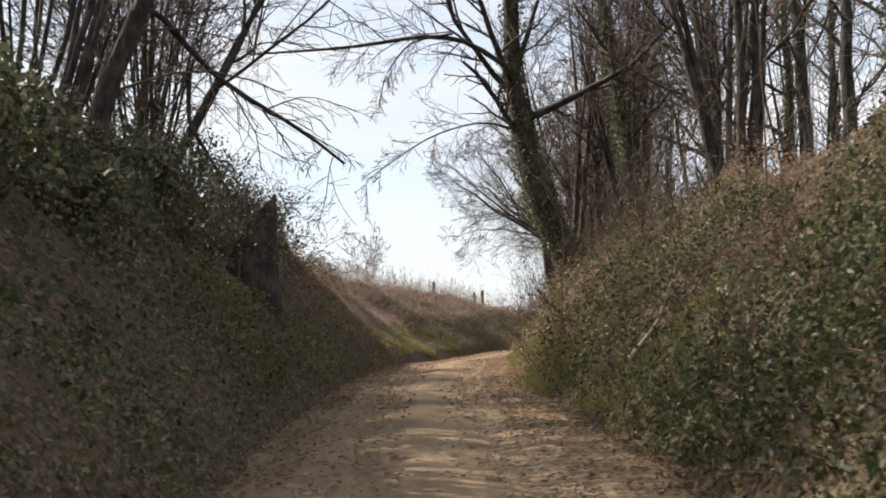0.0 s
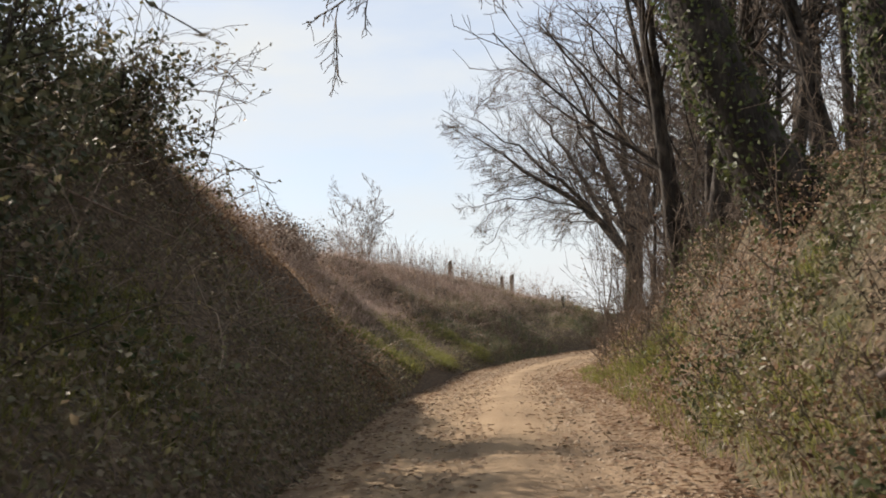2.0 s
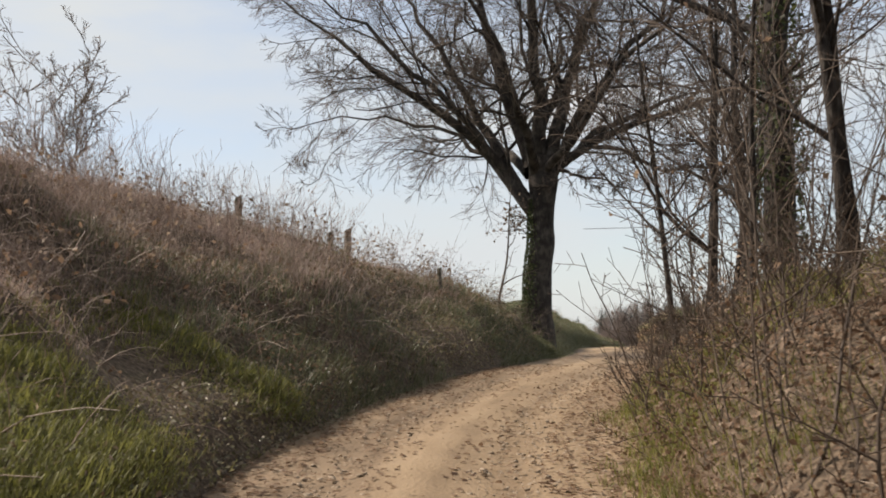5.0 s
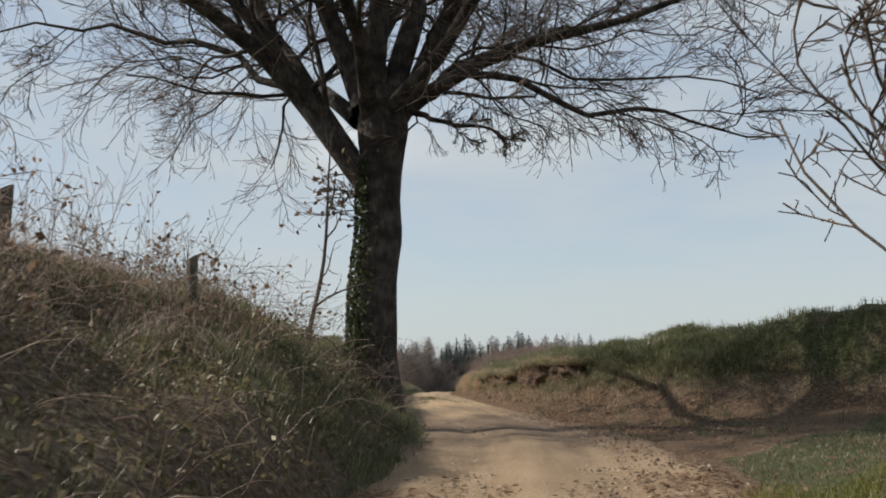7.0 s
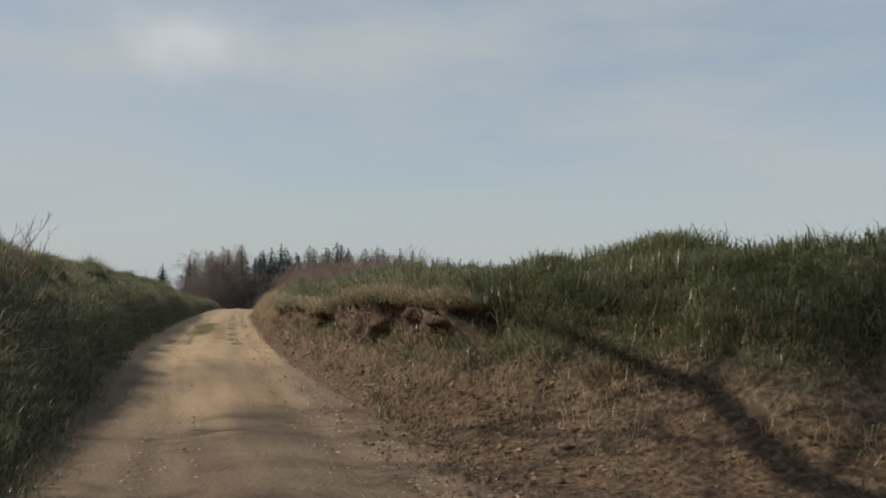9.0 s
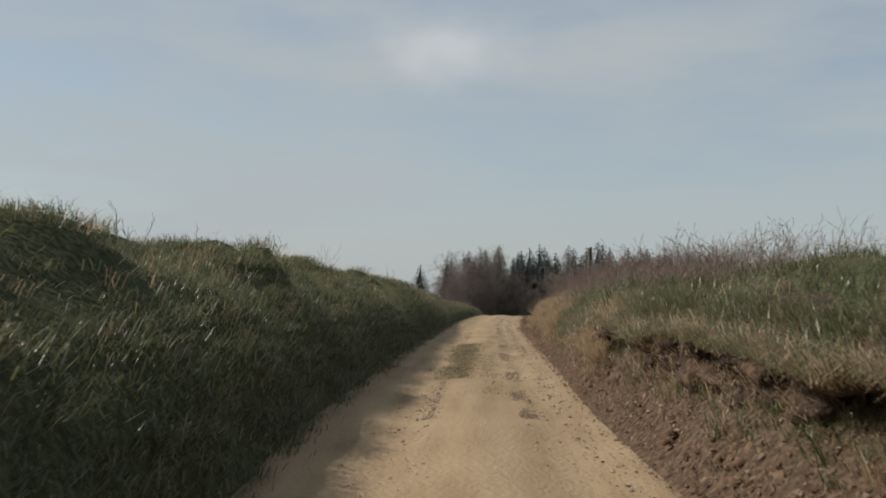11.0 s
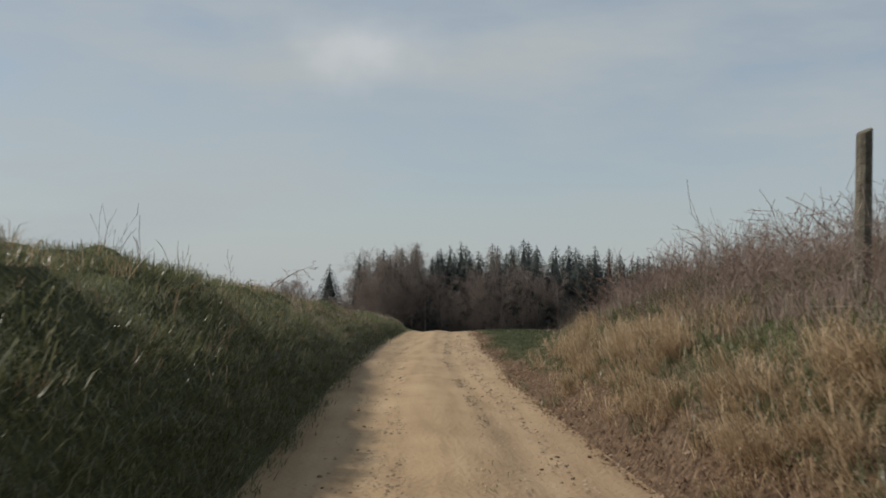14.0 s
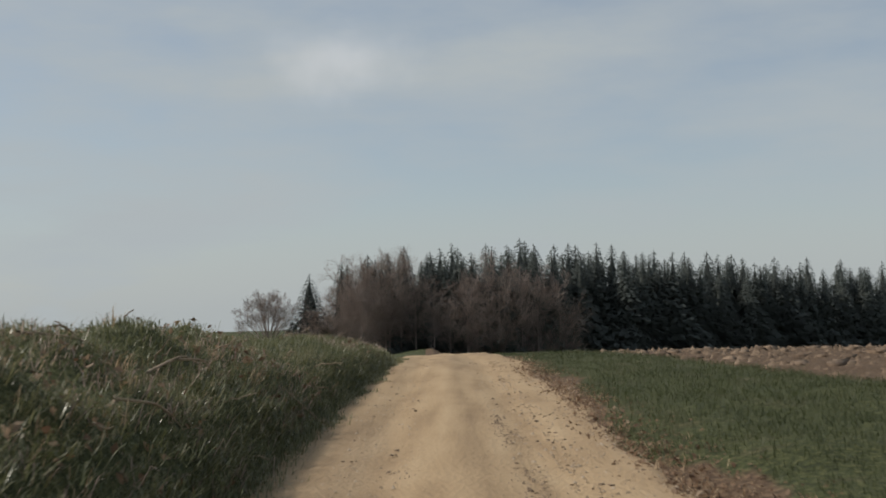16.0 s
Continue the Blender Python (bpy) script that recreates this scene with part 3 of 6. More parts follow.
# lane: a strip with two wheel ruts and a crown
ly = np.r_[-20:0:0.5, 0:130:0.2, 130:180:0.8]
lk = np.linspace(0, 1, 44)
LY, LK = np.meshgrid(ly, lk, indexing="ij")
e0, e1 = lane_edges(LY)
e0, e1 = e0 - 0.25, e1 + 0.25
LU = e0 + (e1 - e0) * LK
LX = line_x(LY) + LU
mid = 0.3
rut = -0.035 * np.exp(-((LU - mid + 0.72) / 0.22) ** 2) - 0.035 * np.exp(-((LU - mid - 0.72) / 0.22) ** 2) + 0.03 * np.exp(-((LU - mid) / 0.3) ** 2)
edge = np.minimum(LU - e0, e1 - LU)
wear = 0.003 * waves(LU * 4, LY * 0.2, 2.0, 21) + 0.0022 * np.clip((62 - LY) / 6, 0.3, 1) * (waves(LX, LY, 7.0, 22) + waves(LX, LY, 11.0, 23))
LZ = lane_z(LY) + rut + wear - 0.14 * np.clip((0.25 - edge) / 0.25, 0, 1) + 0.012
li = np.arange(LY.size).reshape(LY.shape)
lane_me = mesh_of("lane", np.stack([LX, LY, LZ], -1), quads=np.stack([li[:-1, :-1], li[:-1, 1:], li[1:, 1:], li[1:, :-1]], -1).reshape(-1, 4), mat=M_LANE, smooth=True)
clay = np.clip((79 - LY) / 8 + 0.35 * waves(LX, LY, 1.1, 24), 0, 1) * (0.4 + 0.6 * np.clip((LY - 57) / 8, 0, 1)) + 0.3 * np.clip(waves(LU * 2.5, LY * 0.2, 1.4, 25), 0, 1)
along = lane_me.attributes.new("along", "FLOAT_VECTOR", "POINT")
along.data.foreach_set("vector", np.stack([LU * 3.2, LY * 0.35, 0 * LY], -1).astype(np.float32).ravel())
at = lane_me.attributes.new("clay", "FLOAT", "POINT")
at.data.foreach_set("value", clay.astype(np.float32).ravel())
lane = tagged(new("lane", lane_me), "sandy unpaved farm lane with shallow wheel ruts", "road", kind="structure")


# eroded scarp: a scalloped wall of bare soil under a lip of turf
def scarp_front(y):
    """Offset of the scarp's face, with its alcoves and upright flutes."""
    alcove = 0.26 * np.clip(waves(0 * y, y, 2.3, 111) + 0.1, 0, 1) + 0.10 * np.clip(waves(0 * y, y, 6.0, 112), -0.3, 1)
    return np.interp(y, [66, 68, 72.5, 82, 87], [3.0, 2.68, 2.14, 1.95, 1.95]) + alcove + 0.02 * waves(0 * y, y, 13.0, 113)


def scarp_lip(y):
    """Offset and height of the turf lip above the face."""
    lip = np.interp(y, [66, 68, 72.5, 82, 87], [2.96, 2.64, 2.1, 1.91, 1.93]) + 0.06 * waves(0 * y, y, 3.1, 114) + 0.10 * np.clip(waves(0 * y, y, 1.5, 111), 0, 1)
    return lip, np.interp(y, [66, 70, 75, 80, 87], [1.3, 1.2, 1.0, 0.9, 0.85]) + 0.08 * waves(0 * y, y, 1.7, 115) + 0.04 * waves(0 * y, y, 5.0, 116)


sy = np.arange(68.6, 86.6, 0.045)
s_in = scarp_front(sy)
s_lip, s_top = scarp_lip(sy)
s_m = np.clip((sy - 68.6) / 1.8, 0, 1) * np.clip((86.6 - sy) / 2.5, 0, 1)
s_foot = ground_z(line_x(sy) + s_in, sy) - lane_z(sy) - 0.12
s_rows = []
for k in range(13):
    f = k / 12
    bulge = 0.05 * waves(2.2 * f + 0 * sy, sy, 4.0, 117) + 0.035 * waves(1.6 * f + 0 * sy, sy, 10.0, 118) + 0.018 * waves(f + 0 * sy, sy, 24.0, 110)
    s_rows.append((s_in + bulge - 0.05 * f, s_foot + (s_top - 0.07 - s_foot) * f))
s_rows.append((s_lip + 0.03, s_top - 0.10))
s_rows.append((s_lip - 0.03, s_top - 0.04))
s_rows.append((s_lip, s_top + 0.02))
for k in range(1, 7):
    u_k = s_lip + 0.14 * k
    g_k = ground_z(line_x(sy) + u_k, sy) - lane_z(sy)
    w = np.clip(k / 6, 0, 1)
    s_rows.append((u_k, np.maximum(g_k + 0.012, (s_top + 0.02) * (1 - w) + g_k * w) if k < 6 else g_k - 0.05))
S_U, S_H = np.stack([r[0] for r in s_rows], 1), np.stack([r[1] for r in s_rows], 1)
S_Y = np.repeat(sy[:, None], S_U.shape[1], 1)
S_X = line_x(S_Y) + S_U
S_LOW = ground_z(S_X, S_Y) - 0.08
S_Z = S_LOW + (lane_z(S_Y) + S_H - S_LOW) * s_m[:, None]
si = np.arange(S_U.size).reshape(S_U.shape)
scarp_me = mesh_of("eroded_scarp", np.stack([S_X, S_Y, S_Z], -1), quads=np.stack([si[:-1, :-1], si[1:, :-1], si[1:, 1:], si[:-1, 1:]], -1).reshape(-1, 4), mat=M_SCARP, smooth=True)
tagged(new("eroded_scarp", scarp_me), "steep scarp of bare brown soil under overhanging turf", "bank", kind="structure")


def scarp_points(n, rng, down=0.0):
    """Points on the turf behind the scarp's lip, or just at the lip."""
    y = 69.2 + 16.2 * rng.random(n)
    lip, top = scarp_lip(y)
    d = rng.random(n) * (0.06 if down else 0.6)
    x = line_x(y) + lip + d
    z = np.maximum(ground_z(x, y), lane_z(y) + (top + 0.02) * (1 - d / 0.84) + (ground_z(x, y) - lane_z(y)) * d / 0.84)
    return np.stack([x, y, z - down], -1), np.repeat(unit(np.array([[-0.75, 0.2, 0.6]])), n, 0)


def scatter(n, y0, y1, u0, u1, rng, keep=None):
    """n points on the ground in a stretch, thinned by keep(y, u, h); returns points and normals."""
    y = y0 + (y1 - y0) * rng.random(n)
    u = u0 + (u1 - u0) * rng.random(n)
    x = line_x(y) + u
    if keep is not None:
        h = ground_z(x, y) - lane_z(y)
        ok = rng.random(n) < keep(y, u, h)
        x, y = x[ok], y[ok]
    z = ground_z(x, y)
    return np.stack([x, y, z], -1), slope_n(x, y)


def stuff(name, label, category, verts, tris, quads, mat):
    return tagged(new(name, mesh_of(name, verts, tris, quads, mat)), label, category, kind="stuff")


def clumpy(y, u, f, seed, lo=-0.2, hi=0.6):
    return np.clip((waves(line_x(y) + u, y, f, seed) - lo) / (hi - lo), 0, 1)


# ---- trees ----


def oak(at):
    """The old field oak: bole, limbs, boughs and fine twigs."""
    ob = thing("oak_tree", "old leafless oak with ivy-clad trunk on the bank", "tree", at)
    rng = np.random.default_rng(5)
    rt, dp = np.array([0.95, -0.31, 0]), np.array([0.31, 0.95, 0])

    def w(a, h, d=0.0):
        return rt * a + dp * d + np.array([0, 0, h])

    bole = bent([w(0.09, -0.8), w(0.10, 0.4), w(0.13, 1.4), w(0.16, 2.0), w(0.28, 2.75), w(0.28, 3.25), w(0.29, 3.9), w(0.33, 4.6), w(0.38, 5.3)], 26)
    br = np.interp(bole[:, 2], [-0.8, 0.0, 0.6, 1.4, 2.0, 2.75, 3.25, 3.9, 4.6, 5.3], [0.62, 0.50, 0.42, 0.38, 0.37, 0.38, 0.335, 0.37, 0.45, 0.38])
    tv, tq = tubes(bole[None], br[None], 18)
    lump = 1 + 0.05 * waves(tv[:, 0] * 3 + tv[:, 2], tv[:, 1] * 3, 2.2, 9) + 0.03 * waves(tv[:, 0] * 9, tv[:, 2] * 2 + tv[:, 1] * 9, 3, 10)
    cx = np.interp(tv[:, 2], bole[:, 2], bole[:, 0]), np.interp(tv[:, 2], bole[:, 2], bole[:, 1])
    tv[:, 0] = cx[0] + (tv[:, 0] - cx[0]) * lump
    tv[:, 1] = cx[1] + (tv[:, 1] - cx[1]) * lump
    bole_ob = child("trunk", mesh_of("trunk", tv, None, tq, M_BARK, True), ob, "thick dark furrowed trunk")
    limbs = [
        ([w(0.25, 3.1), w(0.02, 3.75), w(-0.4, 4.4), w(-0.95, 5.1), w(-1.5, 5.8), w(-2.6, 6.9, -0.3), w(-4.3, 8.5, -0.6), w(-6.2, 10.6, -0.6)], 0.26),
        ([w(-0.2, 4.1), w(-0.6, 4.75, -0.15), w(-1.2, 5.6, -0.45), w(-2.3, 7.2, -0.9), w(-3.8, 9.0, -1.4), w(-5.6, 10.6, -1.8)], 0.17),
        ([w(-0.45, 4.45, 0.05), w(-0.8, 5.1, 0.3), w(-1.25, 6.0, 0.6), w(-2.0, 7.6, 1.0), w(-3.2, 10.4, 1.4), w(-4.3, 13.2, 1.8)], 0.19),
        ([w(0.0, 5.0), w(-0.5, 6.6, 0.2), w(-1.0, 8.6, 0.2), w(-1.6, 11.2, -0.2), w(-2.2, 14.2, -0.4)], 0.25),
        ([w(0.25, 5.1), w(0.1, 7.0, -0.4), w(0.2, 9.0, -1.0), w(0.0, 11.6, -1.4), w(0.3, 15.0, -1.6)], 0.25),
        ([w(0.45, 5.0), w(0.8, 6.6, 0.3), w(1.3, 8.6, 0.5), w(1.9, 11.2, 0.3), w(2.6, 14.4, 0.2)], 0.26),
        ([w(0.6, 4.8), w(1.3, 6.0, -0.2), w(2.2, 7.6, -0.8), w(3.4, 9.4, -1.3), w(4.6, 11.2, -1.5)], 0.22),
        ([w(0.7, 4.9), w(1.7, 5.8, 0.2), w(3.6, 6.6, 0.5), w(5.4, 7.4, 0.8), w(7.4, 8.4, 1.0)], 0.16),
        ([w(0.6, 4.8), w(1.4, 5.6, -0.2), w(2.7, 5.45, -0.5), w(3.3, 5.0, -0.6), w(3.75, 4.45, -0.7), w(4.1, 4.45, -0.8), w(4.6, 4.85, -0.9), w(5.2, 4.65, -1.0), w(5.8, 4.2, -1.1), w(6.3, 4.0, -1.2), w(6.9, 4.05, -1.3)], 0.085),
        ([w(0.5, 5.0), w(0.85, 4.95, -0.2), w(1.2, 4.65, -0.3), w(1.75, 4.5, -0.4), w(2.1, 4.6, -0.5), w(2.5, 4.1, -0.6)], 0.06),
        ([w(0.2, 5.0, 0.2), w(0.3, 6.4, 1.2), w(0.5, 8.2, 2.6), w(0.8, 10.0, 3.8), w(1.0, 11.6, 5.0)], 0.22),
        ([w(-0.1, 4.8, 0.2), w(-0.8, 5.8, 1.6), w(-1.8, 7.0, 3.2), w(-2.8, 8.2, 4.8), w(-3.4, 9.2, 6.0)], 0.18),
        ([w(0.1, 4.8, -0.2), w(0.0, 5.8, -1.6), w(-0.6, 7.8, -2.8), w(-1.2, 9.8, -4.0), w(-1.6, 11.4, -4.8)], 0.17),
        ([w(0.4, 4.8, -0.2), w(1.2, 5.6, -1.4), w(2.4, 7.2, -2.4), w(3.8, 8.6, -3.6), w(4.8, 9.6, -4.4)], 0.15),
        ([w(0.4, 4.9, 0.2), w(1.2, 5.8, 1.4), w(2.6, 7.0, 2.6), w(4.0, 8.0, 4.0), w(5.2, 8.8, 5.2)], 0.16),
        ([w(-0.4, 4.4), w(-0.8, 4.95, 0.2), w(-1.5, 5.6, 0.5), w(-2.6, 6.5, 1.2), w(-4.6, 7.1, 1.6), w(-6.6, 7.0, 1.9)], 0.09),
    ]
    L = np.stack([bent(p, 16)[np.round(np.linspace(0, 15, 12)).astype(int)] for p, _ in limbs])
    reach = np.array([1.26] * 8 + [1.0] * 2 + [1.26] * 6)[:, None]
    L[:, :, :2] *= (1 + (reach - 1) * np.linspace(0, 1, 12))[:, :, None]
    L[:, 2:] += rng.normal(0, 0.10, L[:, 2:].shape) * np.where(np.arange(len(limbs)) // 2 == 4, 0.3, 1.0)[:, None, None]
    lr = np.stack([(0.9 if r > 0.12 else 0.95) * r * np.linspace(1, 0, 12) ** 1.1 + 0.012 for _, r in limbs])
    limb_obs = []
    for k in range(len(limbs)):
        v, q = tubes(L[k : k + 1], lr[k : k + 1], 8)
        limb_obs.append(child("limb", mesh_of("limb", v, None, q, M_BARK, True), ob))
    a, ar = spawn(L, lr, 12, 0.38, 44, rng, K=8, start=0.15, droop=0.10, up=0.05, wander=0.26, thin=0.33)
    limb_of = np.repeat(np.arange(len(limbs)), 12)
    keep = (limb_of // 2 != 4) | (np.arange(len(a)) % 2 == 0)
    a, ar, limb_of = a[keep], ar[keep], limb_of[keep]
    b, bb = spawn(a, ar, 8, 0.48, 40, rng, K=7, start=0.12, droop=0.14, up=0.05, wander=0.17, thin=0.42)
    c, cr = spawn(b, bb, 8, 0.55, 36, rng, K=5, start=0.12, droop=0.05, up=0.05, wander=0.15, thin=0.5)
    d, dr = spawn(c, cr, 2, 0.55, 34, rng, K=3, start=0.2, up=0.06, wander=0.12, thin=0.65)
    for k in range(len(a)):
        v, q = tubes(a[k : k + 1], np.maximum(ar[k : k + 1], 0.012), 5)
        child("bough", mesh_of("bough", v, None, q, M_BARK, True), limb_obs[limb_of[k]])
    v, q = joined(tubes(b, np.maximum(bb, 0.009), 3), tubes(c, np.maximum(cr, 0.006), 3), tubes(d, np.maximum(dr, 0.0045), 3))
    child("crown", mesh_of("crown", v, None, q, M_TWIG), ob, "dense crown of fine bare twigs")
    # ivy up the shaded side of the bole, and a few withered leaves on the low shoots
    n = 4200
    h = rng.random(n) ** 1.7 * 4.3 - 0.3
    az = rng.normal(np.pi * 1.12, 0.6 - 0.08 * np.clip(h, 0, 4), n)
    rr = np.interp(h, [-0.8, 0.5, 4], [0.53, 0.41, 0.38]) + 0.03 + 0.05 * rng.random(n)
    p = np.stack([np.interp(h, bole[:, 2], bole[:, 0]), np.interp(h, bole[:, 2], bole[:, 1]), h], -1) + rr[:, None] * (rt * np.cos(az)[:, None] + dp * np.sin(az)[:, None])
    v, t = leaves(p, 0.034, rng, unit(rt * np.cos(az)[:, None] + dp * np.sin(az)[:, None] + 0 * p), 0.55)
    child("ivy", mesh_of("ivy", v, t, None, M_IVY), bole_ob, "dark green ivy climbing the trunk")
    k = rng.integers(0, len(c), 9000)
    tip = c[k, -1]
    keep = (tip[:, 2] < 4.6) & (np.hypot(tip[:, 0], tip[:, 1]) < 3.6) & (tip @ rt < -0.2)
    s, sr = spawn(bole[None, 15:22], br[None, 15:22], 90, 0.7, 75, rng, K=6, start=0.0, droop=0.12, wander=0.38, thin=0.04)
    west = s[:, -1] @ rt < -0.55
    s, sr = s[west], sr[west]
    s2, sr2 = spawn(s, sr, 8, 0.5, 45, rng, K=4, droop=0.1, wander=0.25, thin=0.7)
    v, q = joined(tubes(s, np.maximum(sr, 0.008), 4), tubes(s2, np.maximum(sr2, 0.005), 3))
    child("side_growth", mesh_of("side_growth", v, None, q, M_TWIG), ob)
    p = np.concatenate([tip[keep][::2], s2[:, -1], s2[:, 2], s[:, -1], s[:, 3]])
    v, t = leaves(p + rng.normal(0, 0.02, p.shape), 0.055, rng, None, 0.1)
    child("withered_foliage", mesh_of("withered_foliage", v, t, None, M_LITTER), ob, "few brown withered leaves")
    return ob


def bare_tree(name, label, seed, height, lean=(0, 0), r=0.18, stems=1, spread=0.5, ivy=0, density=1.0, group="", mat=None, bark=None, reach=0.34, bow=0.0):
    """A leafless tree at the origin: stems, boughs and twigs, with ivy where asked; bow leans the foot more than the top."""
    rng = np.random.default_rng(seed)
    ob = thing(name, label, "tree", group=group)
    K = 12
    S, sr, stem_obs = [], [], []
    for k in range(stems):
        az = rng.random() * 6.283
        off = 0.0 if stems == 1 else 0.12 + 0.25 * rng.random()
        hh = height * (1 if stems == 1 else 0.75 + 0.35 * rng.random())
        top = np.array([lean[0] + (stems > 1) * spread * hh * 0.35 * np.cos(az), lean[1] + (stems > 1) * spread * hh * 0.35 * np.sin(az), hh])
        base = np.array([off * np.cos(az), off * np.sin(az), -0.5])
        p = base + (top - base) * np.linspace(0, 1, K)[:, None]
        p[:, 0] += bow * np.sin(np.pi * np.linspace(0, 1, K) ** 0.7)
        p[1:, :2] += np.cumsum(rng.normal(0, 0.018 * hh / 4, (K - 1, 2)), 0)
        S.append(p)
        rk = r * (1 if stems == 1 else 0.6 + 0.5 * rng.random())
        sr.append(rk * np.interp(np.linspace(0, 1, K), [0, 0.1, 1], [1.3, 1, 0.12]))
        v, q = tubes(p[None], sr[-1][None], 10 if r > 0.1 else 6)
        stem_obs.append(child("trunk", mesh_of("trunk", v, None, q, bark or M_BARK, True), ob))
    S, sr = np.array(S), np.array(sr)
    a, ar = spawn(S, sr, max(3, int(round(14 * density / (1 if stems == 1 else 1.8)))), reach, 50, rng, K=7, start=0.28, up=0.08, wander=0.15, thin=0.4)
    b, bb = spawn(a, ar, max(3, int(round(7 * density))), 0.45, 45, rng, K=5, start=0.15, up=0.05, wander=0.2, thin=0.5)
    c, cr = spawn(b, bb, 5, 0.55, 42, rng, K=4, start=0.1, droop=0.05, up=0.04, wander=0.22, thin=0.6)
    fine = [tubes(b, np.maximum(bb, 0.007), 3), tubes(c, np.maximum(cr, 0.005), 3)]
    if r > 0.05:
        for k in range(len(a)):
            v, q = tubes(a[k : k + 1], np.maximum(ar[k : k + 1], 0.01), 4)
            child("bough", mesh_of("bough", v, None, q, bark or M_BARK), stem_obs[k * len(S) // len(a)])
    else:
        fine.append(tubes(a, np.maximum(ar, 0.01), 4))
    v, q = joined(*fine)
    child("crown", mesh_of("crown", v, None, q, mat or M_TWIG), ob)
    if ivy:
        k = rng.integers(0, len(S), ivy)
        f = rng.random(ivy) ** 1.2 * 0.75 * (K - 1)
        i = f.astype(int)
        g = (f - i)[:, None]
        p = S[k, i] * (1 - g) + S[k, i + 1] * g
        rad = sr[k, i]
        az = rng.random(ivy) * 6.283
        o = np.stack([np.cos(az), np.sin(az), 0 * az], -1)
        p = p + o * (rad + 0.02 + 0.16 * rng.random(ivy) ** 2)[:, None]
        v, t = leaves(p, 0.034, rng, o, 0.5)
        child("ivy", mesh_of("ivy", v, t, None, M_IVY), stem_obs[0], "glossy dark ivy on the trunk")
    return ob


def put(ob, x, y, turn=0.0, scale=1.0, sink=0.0):
    ob.matrix_basis = pose(x, y, float(ground_z(np.array(x), np.array(y))) - sink, 0, 0, turn) @ Matrix.Scale(scale, 4)
    return ob


def again(ob, x, y, turn=0.0, scale=1.0, sink=0.0):
    return put(copy_thing(ob, Matrix()), x, y, turn, scale, sink)


OAK_AT = (7.7, 66.1)
oak((OAK_AT[0], OAK_AT[1], 3.39))

# the ivy-clad tree leaning over the lane, and a broken stump across from it
put(bare_tree("ivy_tree", "leaning bare tree wrapped in ivy on the bank", 31, 11.0, (-1.1, -0.3), 0.34, ivy=5000, density=1.3, bow=-1.05), 3.4, 26.3)
put(bare_tree("ivy_tree", "ivy-wrapped forked bare tree on the steep bank", 32, 10.5, (-1.2, 0.3), 0.22, stems=2, spread=0.25, ivy=5000, density=1.2), 5.0, 27.6)

rs = random.Random(8)
wood_kinds = [
    bare_tree("woodland_tree", "slender bare woodland tree on the bank", 40, 10.5, (0.5, 0.2), 0.15, density=1.1, group="woodland trees"),
    bare_tree("woodland_tree", "bare woodland tree with ivy on its trunk", 41, 11.5, (-0.5, 0.5), 0.19, ivy=3500, density=1.1, group="woodland trees"),
    bare_tree("woodland_tree", "many-stemmed bare coppice tree on the bank", 42, 8.5, (0, 0), 0.10, stems=5, spread=0.6, density=0.9, group="woodland trees"),
    bare_tree("woodland_tree", "thin leaning bare sapling on the bank", 43, 6.5, (-0.9, 0), 0.055, density=1.2, group="woodland trees"),
]
SPOTS = [(5.2, 12), (6.8, 15.5), (5.0, 18.5), (7.5, 20), (9.5, 17), (5.6, 22.5), (8.2, 24.5), (11, 22), (5.4, 30.5), (7.2, 28.5), (9.6, 30), (4.9, 34), (6.6, 36),
         (8.6, 34.5), (5.2, 39), (7.4, 41), (9.8, 39), (5.9, 44.5), (8.2, 46.5), (12.2, 28), (12, 36), (11.5, 44), (6.9, 48.5), (14, 19), (15, 31), (14.5, 40), (10, 11), (13, 13), (4.4, 31.5), (4.6, 36.8), (5.2, 42.2), (5.6, 46.8), (6.2, 50.5), (7.2, 51.8), (4.7, 9), (6.0, 26.0), (6.5, 33), (8.4, 44), (3.3, 32.8), (3.5, 37.7)]
rs = random.Random(8)
used = set()
for k, (sx, sy) in enumerate(SPOTS):
    kind = ((k * 5 + k // 3) % 4 if k < 28 else (3, 2, 3, 3)[k % 4]) if sx < 9 and k < 38 else (3, 0, 2, 3)[k % 4] if sx < 9 else (0, 1, 2)[k % 3]
    turn, sc = rs.uniform(0, 360), rs.uniform(0.85, 1.2)
    if kind in used:
        again(wood_kinds[kind], sx, sy, turn, sc)
    else:
        put(wood_kinds[kind], sx, sy, turn, sc)
        used.add(kind)
put(bare_tree("field_edge_tree", "bare grey tree at the end of the bank", 49, 9.0, (0.2, 0.2), 0.13, density=1.8, reach=0.29), 8.7, 53.6)
for k, (sx, sy, tall) in enumerate(((7.4, 52.6, 3.3), (7.85, 52.75, 2.7))):
    put(bare_tree("bank_sapling", "pale slender sapling leaning out from the bank end", 45 + k, tall, (-0.75, 0.5), 0.015, density=0.5, reach=0.38, group="bank end saplings", mat=M_TWIG, bark=M_GREYTWIG), sx, sy)

